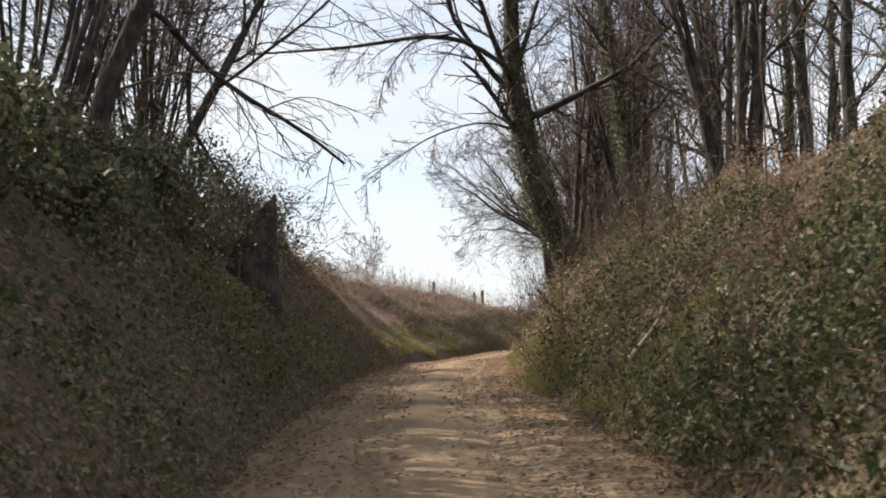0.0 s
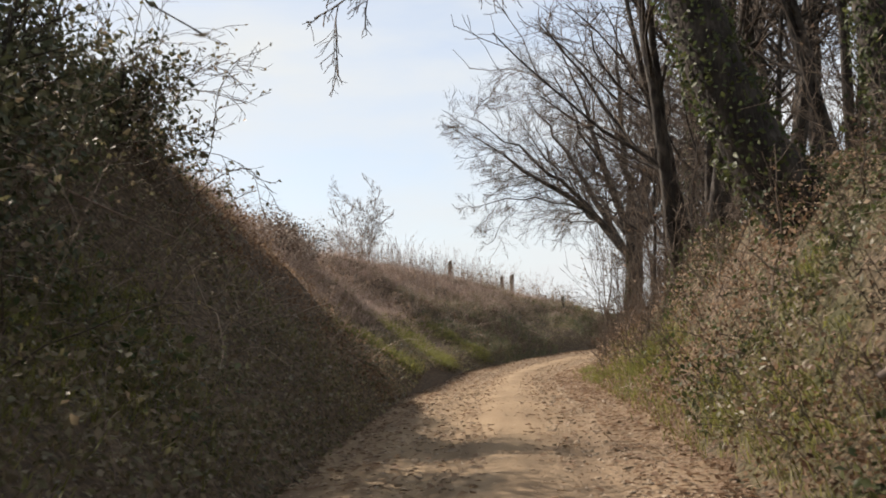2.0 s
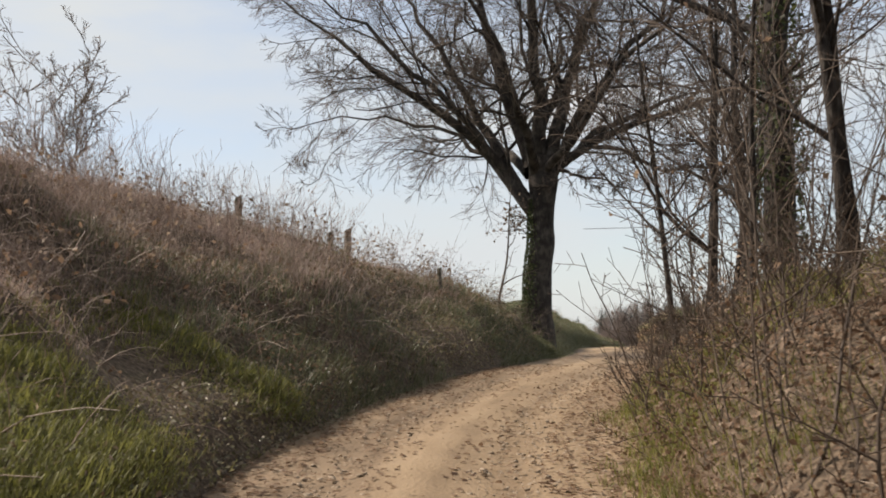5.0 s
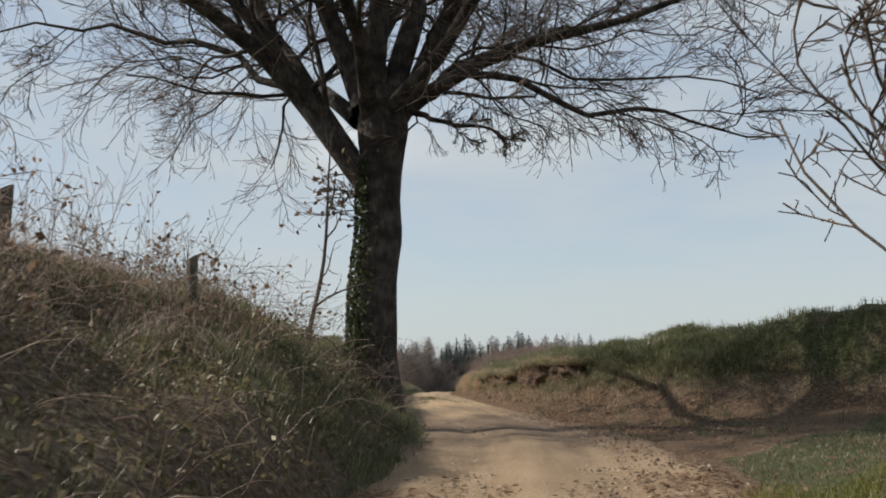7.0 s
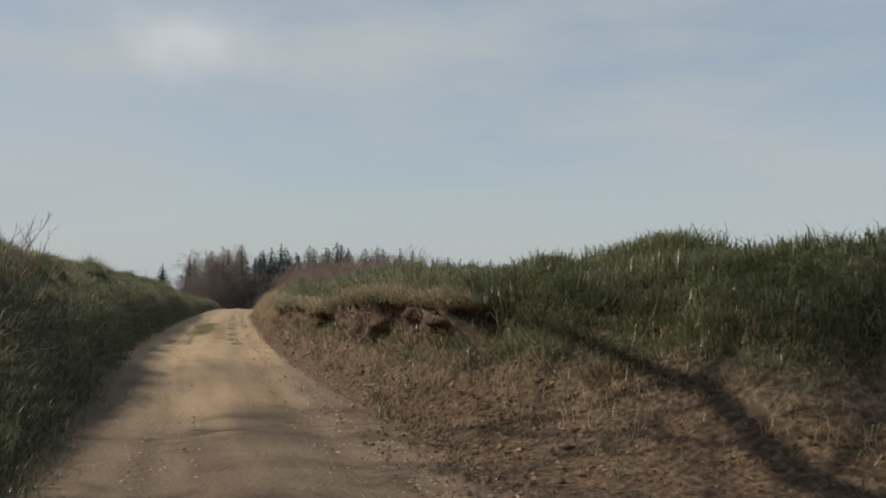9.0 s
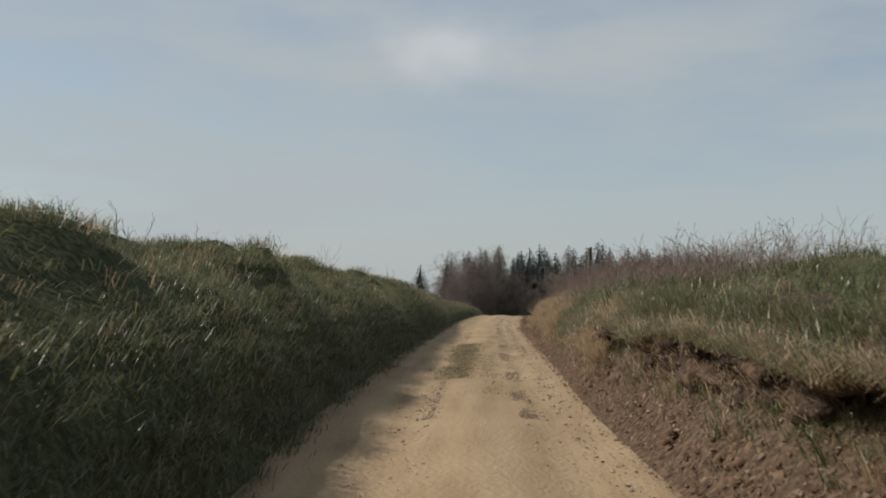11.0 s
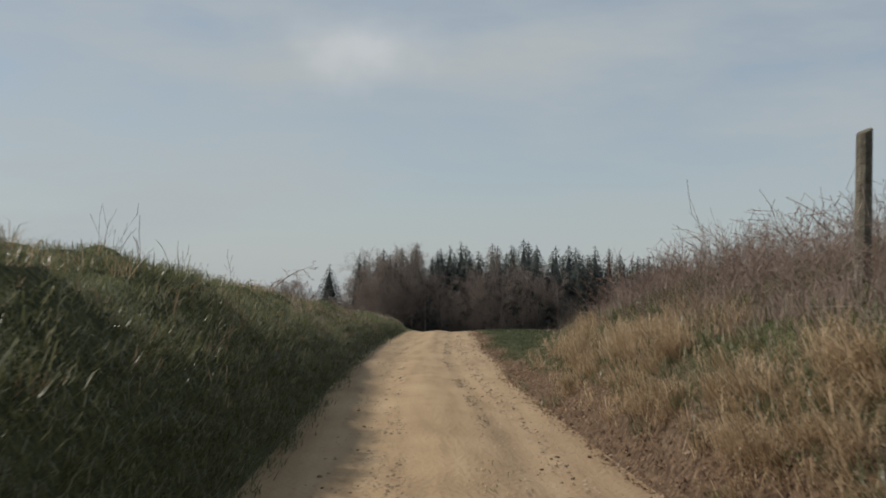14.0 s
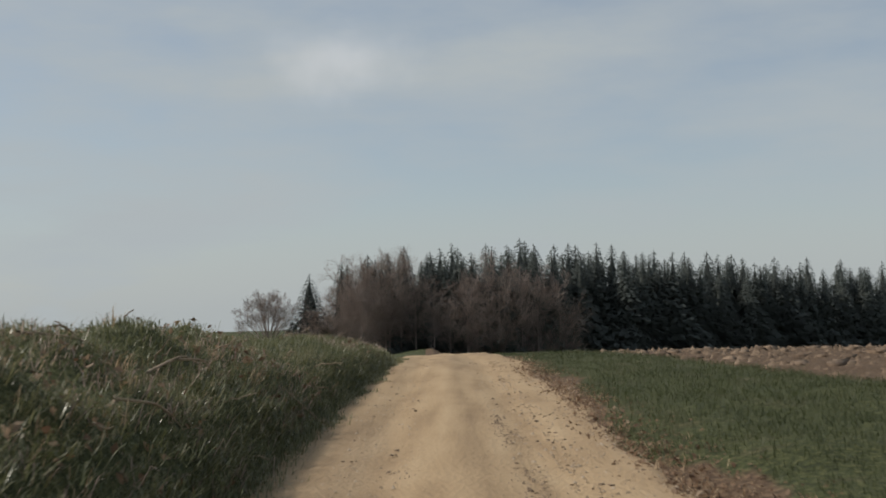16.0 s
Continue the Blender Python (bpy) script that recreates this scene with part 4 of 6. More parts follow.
# coppice on the shaded bank, with trees leaning out over the lane
hazels = [
    put(bare_tree("hazel_coppice", "dense leafless hazel coppice on the shaded bank", 51, 7.5, (0.6, -0.2), 0.04, stems=12, spread=0.8, density=0.75, group="coppice on the bank"), -4.2, 10.2),
    put(bare_tree("hazel_coppice", "dense leafless hazel coppice on the shaded bank", 52, 7.0, (0.7, 0.2), 0.04, stems=11, spread=0.8, density=0.75, group="coppice on the bank"), -5.2, 13.8),
]
for k, (hx, hy) in enumerate(((-5.2, 7.5), (-6.5, 11.5), (-7.8, 15.0), (-6.5, 3.0), (-9.0, 18.5), (-5.0, 18.0), (-6.0, 21.0), (-7.2, 24.0), (-5.6, 19.6))):
    again(hazels[k % 2], hx, hy, 47 * k, 0.9 + 0.06 * (k % 4))
put(bare_tree("overhanging_tree", "bare tree leaning out over the lane", 53, 9.0, (3.4, 0.6), 0.13, density=1.3), -4.4, 12.6)
put(bare_tree("overhanging_tree", "slender bare tree leaning out over the lane", 54, 8.5, (4.2, 1.5), 0.10, density=1.3), -4.8, 16.4)

# a drooping limb hung with twigs, and a long bough across the lane
DROOP = [
    ([(-4.5, 13.0, 3.0), (-4.2, 13.3, 5.2), (-3.8, 13.8, 6.7), (-3.5, 14.4, 6.1), (-3.3, 14.8, 5.6), (-2.6, 15.5, 5.35), (-1.95, 16.2, 5.05), (-1.5, 16.7, 4.65)], 0.075),
    ([(-3.4, 14.7, 5.65), (-3.45, 14.8, 4.9), (-3.2, 15.0, 4.5), (-2.95, 15.2, 3.9)], 0.04),
    ([(1.9, 25.7, 8.4), (0.8, 25.3, 9.2), (0.0, 25.0, 9.3), (-1.8, 24.5, 8.9), (-4.2, 24.0, 8.7)], 0.07),
    ([(2.2, 26.2, 7.0), (1.1, 25.9, 7.4), (-0.2, 25.5, 7.0), (-1.1, 25.3, 6.4), (-1.8, 25.2, 5.9)], 0.03),
    ([(0.4, 25.1, 9.3), (-0.6, 24.6, 9.0), (-1.2, 24.4, 8.2), (-1.35, 24.3, 7.4)], 0.03),
]
for name, label, picks in (("drooping_tree", "dark drooping bare limb hung over the lane", (0, 1)), ("overhanging_bough", "long bare bough reaching across above the lane", (2, 3, 4))):
    ob = thing(name, label, "tree")
    rng = np.random.default_rng(len(name))
    for k in picks:
        pts, r0 = DROOP[k]
        p = bent(pts, 14)[None]
        rr = np.linspace(r0, r0 * 0.3, 14)[None]
        v, q = tubes(p, rr, 7)
        child("limb", mesh_of("limb", v, None, q, M_BARK, True), ob)
        a, ar = spawn(p, rr, 16, 0.26, 50, rng, K=6, start=0.2, droop=0.12, wander=0.15, thin=0.3)
        b, bb = spawn(a, ar, 7, 0.45, 42, rng, K=5, start=0.1, droop=0.1, wander=0.18, thin=0.6)
        c, cr = spawn(b, bb, 3, 0.5, 40, rng, K=3, start=0.1, droop=0.05, wander=0.18, thin=0.7)
        v, q = joined(tubes(a, np.maximum(ar, 0.007), 4), tubes(b, np.maximum(bb, 0.005), 3), tubes(c, np.maximum(cr, 0.004), 3))
        child("crown", mesh_of("crown", v, None, q, M_TWIG), ob)

# saplings on the brow
put(bare_tree("brow_sapling", "small bare bushy sapling on the brow of the bank", 61, 3.4, (0.1, 0), 0.013, stems=9, spread=0.62, density=0.75, reach=0.3, mat=M_GREYTWIG, bark=M_GREYTWIG), -4.2, 56.5)

# ---- the far wood ----


def spruce(seed, height):
    rng = np.random.default_rng(seed)
    ob = thing("spruce_tree", "dark green spruce at the edge of the far wood", "tree", group="far wood trees")
    p = np.array([[0, 0, -1.0], [0, 0, height * 0.5], [0, 0, height]])
    v, q = tubes(p[None], np.array([[0.24, 0.14, 0.02]]), 6)
    child("trunk", mesh_of("trunk", v, None, q, M_BARK, True), ob)
    heart = bent([[0, 0, 0.0], [0, 0, height * 0.5], [0, 0, height * 0.93]], 8)[None]
    hv, hq = tubes(heart, np.linspace(0.125 * height, 0.02, 8)[None], 9)
    hv[:, :2] *= (1 + 0.15 * rng.normal(size=(len(hv), 1)))
    child("inner_crown", mesh_of("inner_crown", hv, None, hq, M_HAZED_SPRUCE), ob)
    n = 2800
    f = 1 - rng.random(n) ** 0.62 * 0.99
    az = rng.random(n) * 6.283
    tier = 0.85 + 0.15 * np.sin(f * 44 + 2.2 * np.sin(2 * az + seed)) * (1 - f)
    reach = ((1 - f) ** 0.78 * height * 0.25 + 0.05) * tier * (1 + 0.18 * np.sin(3 * az + 9 * f + seed))
    rad = reach * (1 - 0.45 * rng.random(n) ** 1.4)
    o = np.stack([np.cos(az), np.sin(az), 0 * az], -1)
    s = np.stack([-np.sin(az), np.cos(az), 0 * az], -1)
    b = o * rad[:, None] + np.stack([0 * f, 0 * f, height * (0.02 + 0.98 * f) - 0.12 * rad], -1)
    ln = (0.4 + 0.5 * rng.random(n)) * (0.22 + 0.68 * (1 - f))
    tip = b + (o * 0.85 - [0, 0, 0.75] + rng.normal(0, 0.3, (n, 3))) * ln[:, None]
    wd = s * (0.55 * ln)[:, None]
    root = b - o * (0.5 * ln)[:, None]
    vs = [np.stack([root, b + wd - [0, 0, 0.1], tip, b - wd - [0, 0, 0.1]], 1).reshape(-1, 3)]
    i = np.arange(n)[:, None] * 4
    ts = [i + np.array([0, 1, 2]), i + np.array([0, 2, 3])]
    child("crown", mesh_of("crown", np.concatenate(vs), np.concatenate(ts), None, M_HAZED_SPRUCE), ob)
    return ob


def far_tree(seed, height, round_crown=False):
    rng = np.random.default_rng(seed)
    ob = thing("birch_tree", "leafless reddish-brown tree in the far wood", "tree", group="far wood trees")
    p = np.array([[0, 0, -1.0], [0.1, 0, height * 0.5], [0, 0.1, height * 0.96]])
    pp = bent(p, 8)[None]
    pr = np.linspace(0.13, 0.02, 8)[None]
    v, q = tubes(pp, pr, 6)
    child("trunk", mesh_of("trunk", v, None, q, M_HAZED_TWIG, True), ob)
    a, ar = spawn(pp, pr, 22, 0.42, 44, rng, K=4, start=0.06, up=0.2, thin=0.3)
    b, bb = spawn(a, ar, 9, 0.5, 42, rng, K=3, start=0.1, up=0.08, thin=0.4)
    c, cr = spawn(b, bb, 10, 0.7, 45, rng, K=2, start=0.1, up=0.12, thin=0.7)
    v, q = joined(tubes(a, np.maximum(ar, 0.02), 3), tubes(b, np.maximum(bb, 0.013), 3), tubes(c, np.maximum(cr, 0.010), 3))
    child("crown", mesh_of("crown", v, None, q, M_HAZED_TWIG), ob)
    return ob


spruces = [spruce(70 + k, 17.0) for k in range(4)]
birches = [far_tree(80 + k, 15.0) for k in range(3)]
seen_kind = set()


# The wood's near edge runs away to the right of the lane; its tops rise and fall.
rw = random.Random(4)
TOPS = ((80, 9.5), (86, 13.2), (100, 14.6), (126, 16.2), (160, 14.8), (205, 11.8), (240, 10.6), (340, 10.0))


def wood_tree(kinds, tag, x, y, low):
    k = rw.randrange(len(kinds))
    top = np.interp(x * 320 / y, [p[0] for p in TOPS], [p[1] for p in TOPS]) - low + rw.uniform(-2.8, 1.5)
    ob = again(kinds[k], x, y, rw.uniform(0, 360)) if (tag, k) in seen_kind else put(kinds[k], x, y, rw.uniform(0, 360))
    seen_kind.add((tag, k))
    tall = 17.0 if tag == "s" else 14.6
    wide = rw.uniform(1.25, 1.6) if tag == "s" else 1.15
    sc = max(0.4, (top - ob.matrix_basis.translation.z) / tall)
    ob.matrix_basis = ob.matrix_basis @ Matrix.Diagonal((max(sc, 0.8) * wide, max(sc, 0.8) * wide, sc, 1))
    return ob


for row in range(4):
    for k in range(58 if row else 44):
        f = (k + rw.uniform(-0.4, 0.4)) / (57 if row else 43)
        x = 84 + 210 * max(f, 0) ** 1.15
        y = 300 + 22 * f + row * 5 + rw.uniform(-2, 2)
        if row == 0 and x < 128:
            wood_tree(birches, "b", x, y - 2, (9.5 if k % 2 else 7.0) if x > 97 else 4.5)
        elif row:
            if x > 87.5 or row > 2:
                wood_tree(spruces, "s", x + 2, y, 0.3 if row > 1 else 2.0)
lone = wood_tree(spruces, "s", 80.5, 317, 0.0)
lone.matrix_basis = lone.matrix_basis @ Matrix.Diagonal((1.3, 1.3, 1, 1))
for bx, by, bl in ((83, 305, 3.6), (85.5, 302, 2.8), (87.5, 303, 2.2), (90.5, 300, 6.5), (95.5, 300, 7.5), (81, 303, 6.5), (78.5, 306, 8.0)):
    wood_tree(birches, "b", bx, by, bl + 0.9)


def round_tree(x, y, height):
    """A broad bare tree of rounded outline."""
    rng = np.random.default_rng(91)
    ob = thing("round_tree", "rounded bare tree beside the far wood", "tree")
    az = np.arange(16) * 2.4
    lat = np.linspace(0.15, 1.45, 16)
    tip = np.stack([np.cos(az) * np.cos(lat) * height * 0.46, np.sin(az) * np.cos(lat) * height * 0.46, height * (0.42 + 0.42 * np.sin(lat))], -1)
    base = np.array([0, 0, height * 0.2])
    f = np.linspace(0, 1, 7)[None, :, None]
    L = base + (tip[:, None] - base) * np.concatenate([f ** 0.9, f ** 0.9, f ** 0.75], -1)
    lr = np.full((16, 1), 0.13) * np.linspace(1, 0.25, 7)
    v, q = tubes(np.array([[[0, 0, -1.0], [0, 0, height * 0.14], [0, 0, height * 0.3]]]), np.array([[0.4, 0.32, 0.28]]), 8)
    child("trunk", mesh_of("trunk", v, None, q, M_BARK, True), ob)
    a, ar = spawn(L, lr, 8, 0.42, 38, rng, K=5, start=0.3, up=0.06, thin=0.3)
    b, bb = spawn(a, ar, 8, 0.5, 36, rng, K=3, start=0.2, up=0.03, thin=0.4)
    c, cr = spawn(b, bb, 7, 0.6, 34, rng, K=2, start=0.15, thin=0.7)
    v, q = joined(tubes(L, lr, 5), tubes(a, np.maximum(ar, 0.022), 3), tubes(b, np.maximum(bb, 0.014), 3), tubes(c, np.maximum(cr, 0.012), 3))
    child("crown", mesh_of("crown", v, None, q, M_HAZED_TWIG), ob)
    return put(ob, x, y)


round_tree(72.6, 318, 14.0)

# ---- fence posts ----


def fence_post(x, y, height, radius, label, lean=0.0):
    bm = bmesh.new()
    bmesh.ops.create_cone(bm, cap_ends=True, segments=10, radius1=radius, radius2=radius * 0.92, depth=height + 0.5)
    bmesh.ops.translate(bm, verts=bm.verts, vec=(0, 0, (height - 0.5) / 2))
    for v in bm.verts:
        if v.co.z > height * 0.5:
            v.co.z += 0.5 * v.co.x
        v.co.x *= 1 + 0.08 * math.sin(9 * v.co.y / radius)
    bmesh.ops.bevel(bm, geom=[e for e in bm.edges if e.verts[0].co.z > height * 0.5 and e.verts[1].co.z > height * 0.5], offset=0.008, segments=1, affect="EDGES")
    me = bpy.data.meshes.new("fence_post")
    bm.to_mesh(me)
    bm.free()
    me.materials.append(M_POST)
    ob = tagged(new("fence_post", me), label, "fence post", "fence posts")
    ob.matrix_basis = pose(x, y, float(ground_z(np.array(x), np.array(y))), 0, lean, 0)
    return ob


fence_post(-0.75, 59.2, 1.0, 0.09, "weathered wooden fence post on the grassy brow")
fence_post(1.9, 62.7, 1.15, 0.10, "thick weathered fence post on the grassy brow", 3)
fence_post(1.55, 62.5, 1.05, 0.08, "weathered wooden fence post beside another post", -4)
fence_post(3.8, 59.2, 0.5, 0.06, "short blue-grey fence post in the brambles")
fence_post(24.62, 100.7, 1.3, 0.065, "tall grey wooden fence post among dry weeds", 1)

# ---- undergrowth ----
rv = np.random.default_rng(17)


def thicket(y0, y1, u0, u1, n, reach, rng, keep, f=1.1, seed=33):
    """Points in a shaggy skin over the ground, higher where it clumps."""
    p, nrm = scatter(n, y0, y1, u0, u1, rng, keep)
    lump = np.clip(0.4 + 0.7 * waves(p[:, 0], p[:, 1], 2.4 * f, seed), 0, 1)
    lift = reach * (0.12 + 1.5 * lump**1.5)
    lift = lift * np.where((p[:, 1] > 29) & (p[:, 0] < line_x(p[:, 1])), 0.6, 1.0)
    return p + unit(nrm + [0, 0, 0.8]) * (lift * rng.random(len(p)) ** 1.4)[:, None], nrm


def canes(y0, y1, u0, u1, n, length, rng, keep=None, radius=0.006, lean=0.8, K=6, droop=0.35):
    """Arching bramble canes rooted on the ground."""
    p, nrm = scatter(n, y0, y1, u0, u1, rng, keep)
    N = len(p)
    d = unit(nrm * 0.6 + rng.normal(0, lean, (N, 3)) * [1, 1, 0.3] + [0, 0, 0.7])
    ln = length * (0.4 + 1.0 * rng.random(N))
    line = np.zeros((N, K, 3))
    line[:, 0] = p - [0, 0, 0.05]
    for k in range(1, K):
        d = unit(d + 0.12 * rng.normal(size=d.shape) - np.array([0, 0, droop * k / K]))
        line[:, k] = line[:, k - 1] + d * (ln / (K - 1))[:, None]
    gz = ground_z(line[..., 0], line[..., 1]) + 0.03
    line[..., 2] = np.maximum(line[..., 2], gz)
    line[:, 0, 2] -= 0.08
    return line, radius * (0.6 + 0.8 * rng.random(N))[:, None] * np.linspace(1, 0.4, K)


def add_blades(name, label, p, nrm, n, length, width, mat, lean=0.35, curl=0.5):
    v, t, q = blades(p, n, length, width, rv, lean, curl, nrm)
    return stuff(name, label, "grass", v, t, q, mat)


def add_tussocks(name, label, p, nrm, n, length, width, mat, lean=0.8, curl=1.5, spread=0.05):
    v, t, q = blades(p, n, length, width, rv, lean, curl, nrm, spread)
    return stuff(name, label, "grass", v, t, q, mat)


def add_leaves(name, label, p, nrm, size, mat, flat=0.5, category="leaves"):
    v, t = leaves(p, size, rv, nrm, flat)
    return stuff(name, label, category, v, t, None, mat)


def add_canes(name, label, line, r, mat, sides=3):
    v, q = tubes(line, r, sides)
    return stuff(name, label, "brambles", v, None, q, mat)


def on_bank(y, u, h):
    return np.clip((h - 0.02) / 0.15, 0, 1)


# shaded and sunny banks of the hollow lane
p, nr = thicket(-3, 54, 1.75, 6.5, 120000, 0.34, rv, lambda y, u, h: on_bank(y, u, h) * np.where(u > 6, 0.4, 1.0))
cut = waves(p[:, 0], p[:, 1], 0.9, 41) > -0.35 + 1.0 * np.clip((p[:, 1] - 10) / 6, 0, 1)
add_leaves("bramble_thicket", "brown and green bramble and ivy leaves over the sunny bank", p[cut], nr[cut], 0.027, M_BRAMBLE, 0.4)
add_leaves("leaf_litter", "dead brown leaves caught in brambles on the bank", p[~cut], nr[~cut], 0.022, M_LITTER, 0.4)
p, nr = thicket(-3, 13.5, 1.9, 6.5, 34000, 0.38, rv, lambda y, u, h: on_bank(y, u, h) * clumpy(y, u, 0.8, 43, -0.6, 0.1))
add_leaves("bank_ivy", "glossy ivy leaves trailing over the bank", p, nr, 0.036, M_IVY, 0.5)
p, nr = thicket(-3, 64, -7.2, -1.3, 125000, 0.36, rv, lambda y, u, h: on_bank(y, u, h) * np.where(u < -5.5, 0.5, 1.0) * np.where((y > 33) & (y < 54), 0.45, 1.0) * np.where((y > 31) & (y < 47) & (h < 1.25), 0.15, 1.0))
cut = waves(p[:, 0], p[:, 1], 0.8, 44) > -0.7 + 1.1 * np.clip((p[:, 1] - 27) / 4, 0, 1) * np.clip((57 - p[:, 1]) / 8, 0, 1)
add_leaves("bramble_thicket", "dark bramble leaves covering the shaded bank", p[cut], nr[cut], 0.027, M_BRAMBLE, 0.4)
add_leaves("leaf_litter", "dead brown leaves and stems on the shaded bank", p[~cut], nr[~cut], 0.022, M_LITTER, 0.4)
for f_lo, f_hi, f_n, f_what in ((-2.4, -1.3, 26000, "dead leaves lying on the steep foot of the shaded bank"), (1.75, 2.6, 9000, "dead leaves lying along the foot of the sunny bank")):
    p, nr = scatter(f_n, -3, 50, f_lo, f_hi, rv, lambda y, u, h: on_bank(y, u, h + 0.1))
    add_leaves("leaf_litter", f_what, p + nr * (0.08 * rv.random(len(p)) ** 2)[:, None], nr, 0.022, M_BRAMBLE if f_lo < 0 else M_LITTER, 0.4)
ln, r = canes(-3, 54, 2.0, 6.0, 2400, 0.6, rv, on_bank, 0.003)
add_canes("bramble_canes", "arching brown bramble canes on the sunny bank", ln, r, M_CANE)
ln, r = canes(20, 62, -7.5, -1.7, 2300, 0.75, rv, on_bank, 0.0045)
add_canes("bramble_canes", "pale dead bramble canes matted over the bank", ln, r, M_CANE)
ln, r = canes(14, 23, -4.5, -2.2, 110, 1.5, rv, on_bank, 0.005, 0.5, 9, 0.25)
sl, sr = spawn(ln, r, 6, 0.3, 50, rv, K=4, droop=0.15, thin=0.6)
v, q = joined(tubes(ln, r, 4), tubes(sl, np.maximum(sr, 0.003), 3))
stuff("briar_canes", "tall arching briars with a few leaves", "brambles", v, None, q, M_TWIG)
tips = np.concatenate([sl[:, -1], sl[:, 2], ln[:, -2], ln[:, -3]])
add_leaves("briar_leaves", "sparse dark leaves on the tall briars", tips, None, 0.026, M_BRAMBLE, 0.1)

ln, r = canes(24.8, 27.4, -4.3, -3.2, 30, 1.7, rv, on_bank, 0.007, 0.3, 10, 0.22)
sl, sr = spawn(ln, r, 7, 0.3, 45, rv, K=5, droop=0.12, thin=0.6)
s2, r2 = spawn(sl, sr, 3, 0.45, 45, rv, K=3, thin=0.7)
v, q = joined(tubes(ln, r, 4), tubes(sl, np.maximum(sr, 0.004), 3), tubes(s2, np.maximum(r2, 0.003), 3))
stuff("briar_canes", "tall arching briars on the brow beside the bushes", "brambles", v, None, q, M_TWIG)
tips = np.concatenate([sl[:, -1], sl[:, 2], s2[:, -1], ln[:, -2]])
add_leaves("briar_leaves", "sparse dark leaves on the arching briars", tips[rv.random(len(tips)) < 0.5], None, 0.03, M_BRAMBLE, 0.1)

# undergrowth of thin upright stems and twigs on the wooded bank
p, nr = scatter(880, -3, 50.5, 2.2, 8.0, rv, lambda y, u, h: on_bank(y, u, h) * np.clip((y - 8) / 20, 0.06, 1) * np.where(u < 5, 1, 0.5) * np.where((u < 4.3) & (y < 30), 0.25, 1.0))
N = len(p)
ht = 0.8 + 2.4 * rv.random(N) ** 1.5
tilt = rv.normal(0, 0.22, (N, 2))
st = p[:, None] + np.linspace(-0.03, 1, 7)[None, :, None] * np.concatenate([tilt, np.ones((N, 1))], 1)[:, None] * ht[:, None, None]
st[:, 1:, :2] += np.cumsum(rv.normal(0, 0.035, (N, 6, 2)), 1)
sr0 = (0.006 + 0.010 * rv.random(N))[:, None] * np.linspace(1, 0.35, 7)
s1, r1 = spawn(st, sr0, 5, 0.38, 45, rv, K=5, start=0.2, up=0.05, wander=0.15, thin=0.5)
s2, r2 = spawn(s1, r1, 3, 0.5, 40, rv, K=2, start=0.2, up=0.03, thin=0.7)
v, q = joined(tubes(st, sr0, 4), tubes(s1, np.maximum(r1, 0.004), 3), tubes(s2, np.maximum(r2, 0.0035), 3))
stuff("wood_undergrowth", "thin bare stems and saplings under the trees", "undergrowth", v, None, q, M_TWIG)
keepers = s1[rv.random(len(s1)) < 0.3]
add_leaves("withered_leaves", "few withered leaves hanging in the undergrowth", keepers[:, -1], None, 0.03, M_LITTER, 0.1)

# low brush of fine twigs on the sunny bank, and leafy briars along the brow
p, nr = scatter(2000, 3, 50, 2.1, 5.2, rv, lambda y, u, h: on_bank(y, u, h) * clumpy(y, u, 1.0, 71, -0.7, 0.2) * np.clip((y - 6) / 14, 0.1, 1) * np.where(y < 28, 0.5, 1.0))
N = len(p)
st = p[:, None] + np.linspace(-0.03, 1, 5)[None, :, None] * (0.7 * nr + rv.normal(0, 0.4, (N, 3)) * [1, 1, 0.2] + [0, 0, 0.8])[:, None] * (0.25 + 0.45 * rv.random(N))[:, None, None]
sr0 = (0.0035 + 0.003 * rv.random(N))[:, None] * np.linspace(1, 0.5, 5)
s1, r1 = spawn(st, sr0, 6, 0.45, 45, rv, K=3, start=0.2, wander=0.2, thin=0.7)
v, q = joined(tubes(st, sr0, 3), tubes(s1, np.maximum(r1, 0.003), 3))
stuff("bank_brush", "tangled fine brown twigs over the sunny bank", "undergrowth", v, None, q, M_TWIG)
ln, r = canes(42, 64, -6.6, -2.8, 620, 1.0, rv, lambda y, u, h: np.clip((h - 0.9) / 0.5, 0, 1), 0.004, 0.6, 7, 0.4)
sl, sr = spawn(ln, r, 4, 0.3, 50, rv, K=3, droop=0.1, thin=0.7)
v, q = joined(tubes(ln, r, 3), tubes(sl, np.maximum(sr, 0.003), 3))
stuff("briar_canes", "brown briars arching over the grassy brow", "brambles", v, None, q, M_CANE)
tips = np.concatenate([sl[:, -1], ln[:, -2], ln[:, -3]])
tips = tips[rv.random(len(tips)) < 0.6]
ln, r = canes(60.5, 67.5, -5.0, -1.7, 260, 0.9, rv, on_bank, 0.005, 0.8, 7, 0.35)
sl, sr = spawn(ln, r, 4, 0.35, 50, rv, K=3, droop=0.1, thin=0.7)
v, q = joined(tubes(ln, r, 3), tubes(sl, np.maximum(sr, 0.003), 3))
stuff("briar_canes", "dead briars tangled about the oak's foot", "brambles", v, None, q, M_TWIG)
add_leaves("briar_leaves", "dark withered leaves on the briars", tips, None, 0.032, M_LITTER, 0.1)

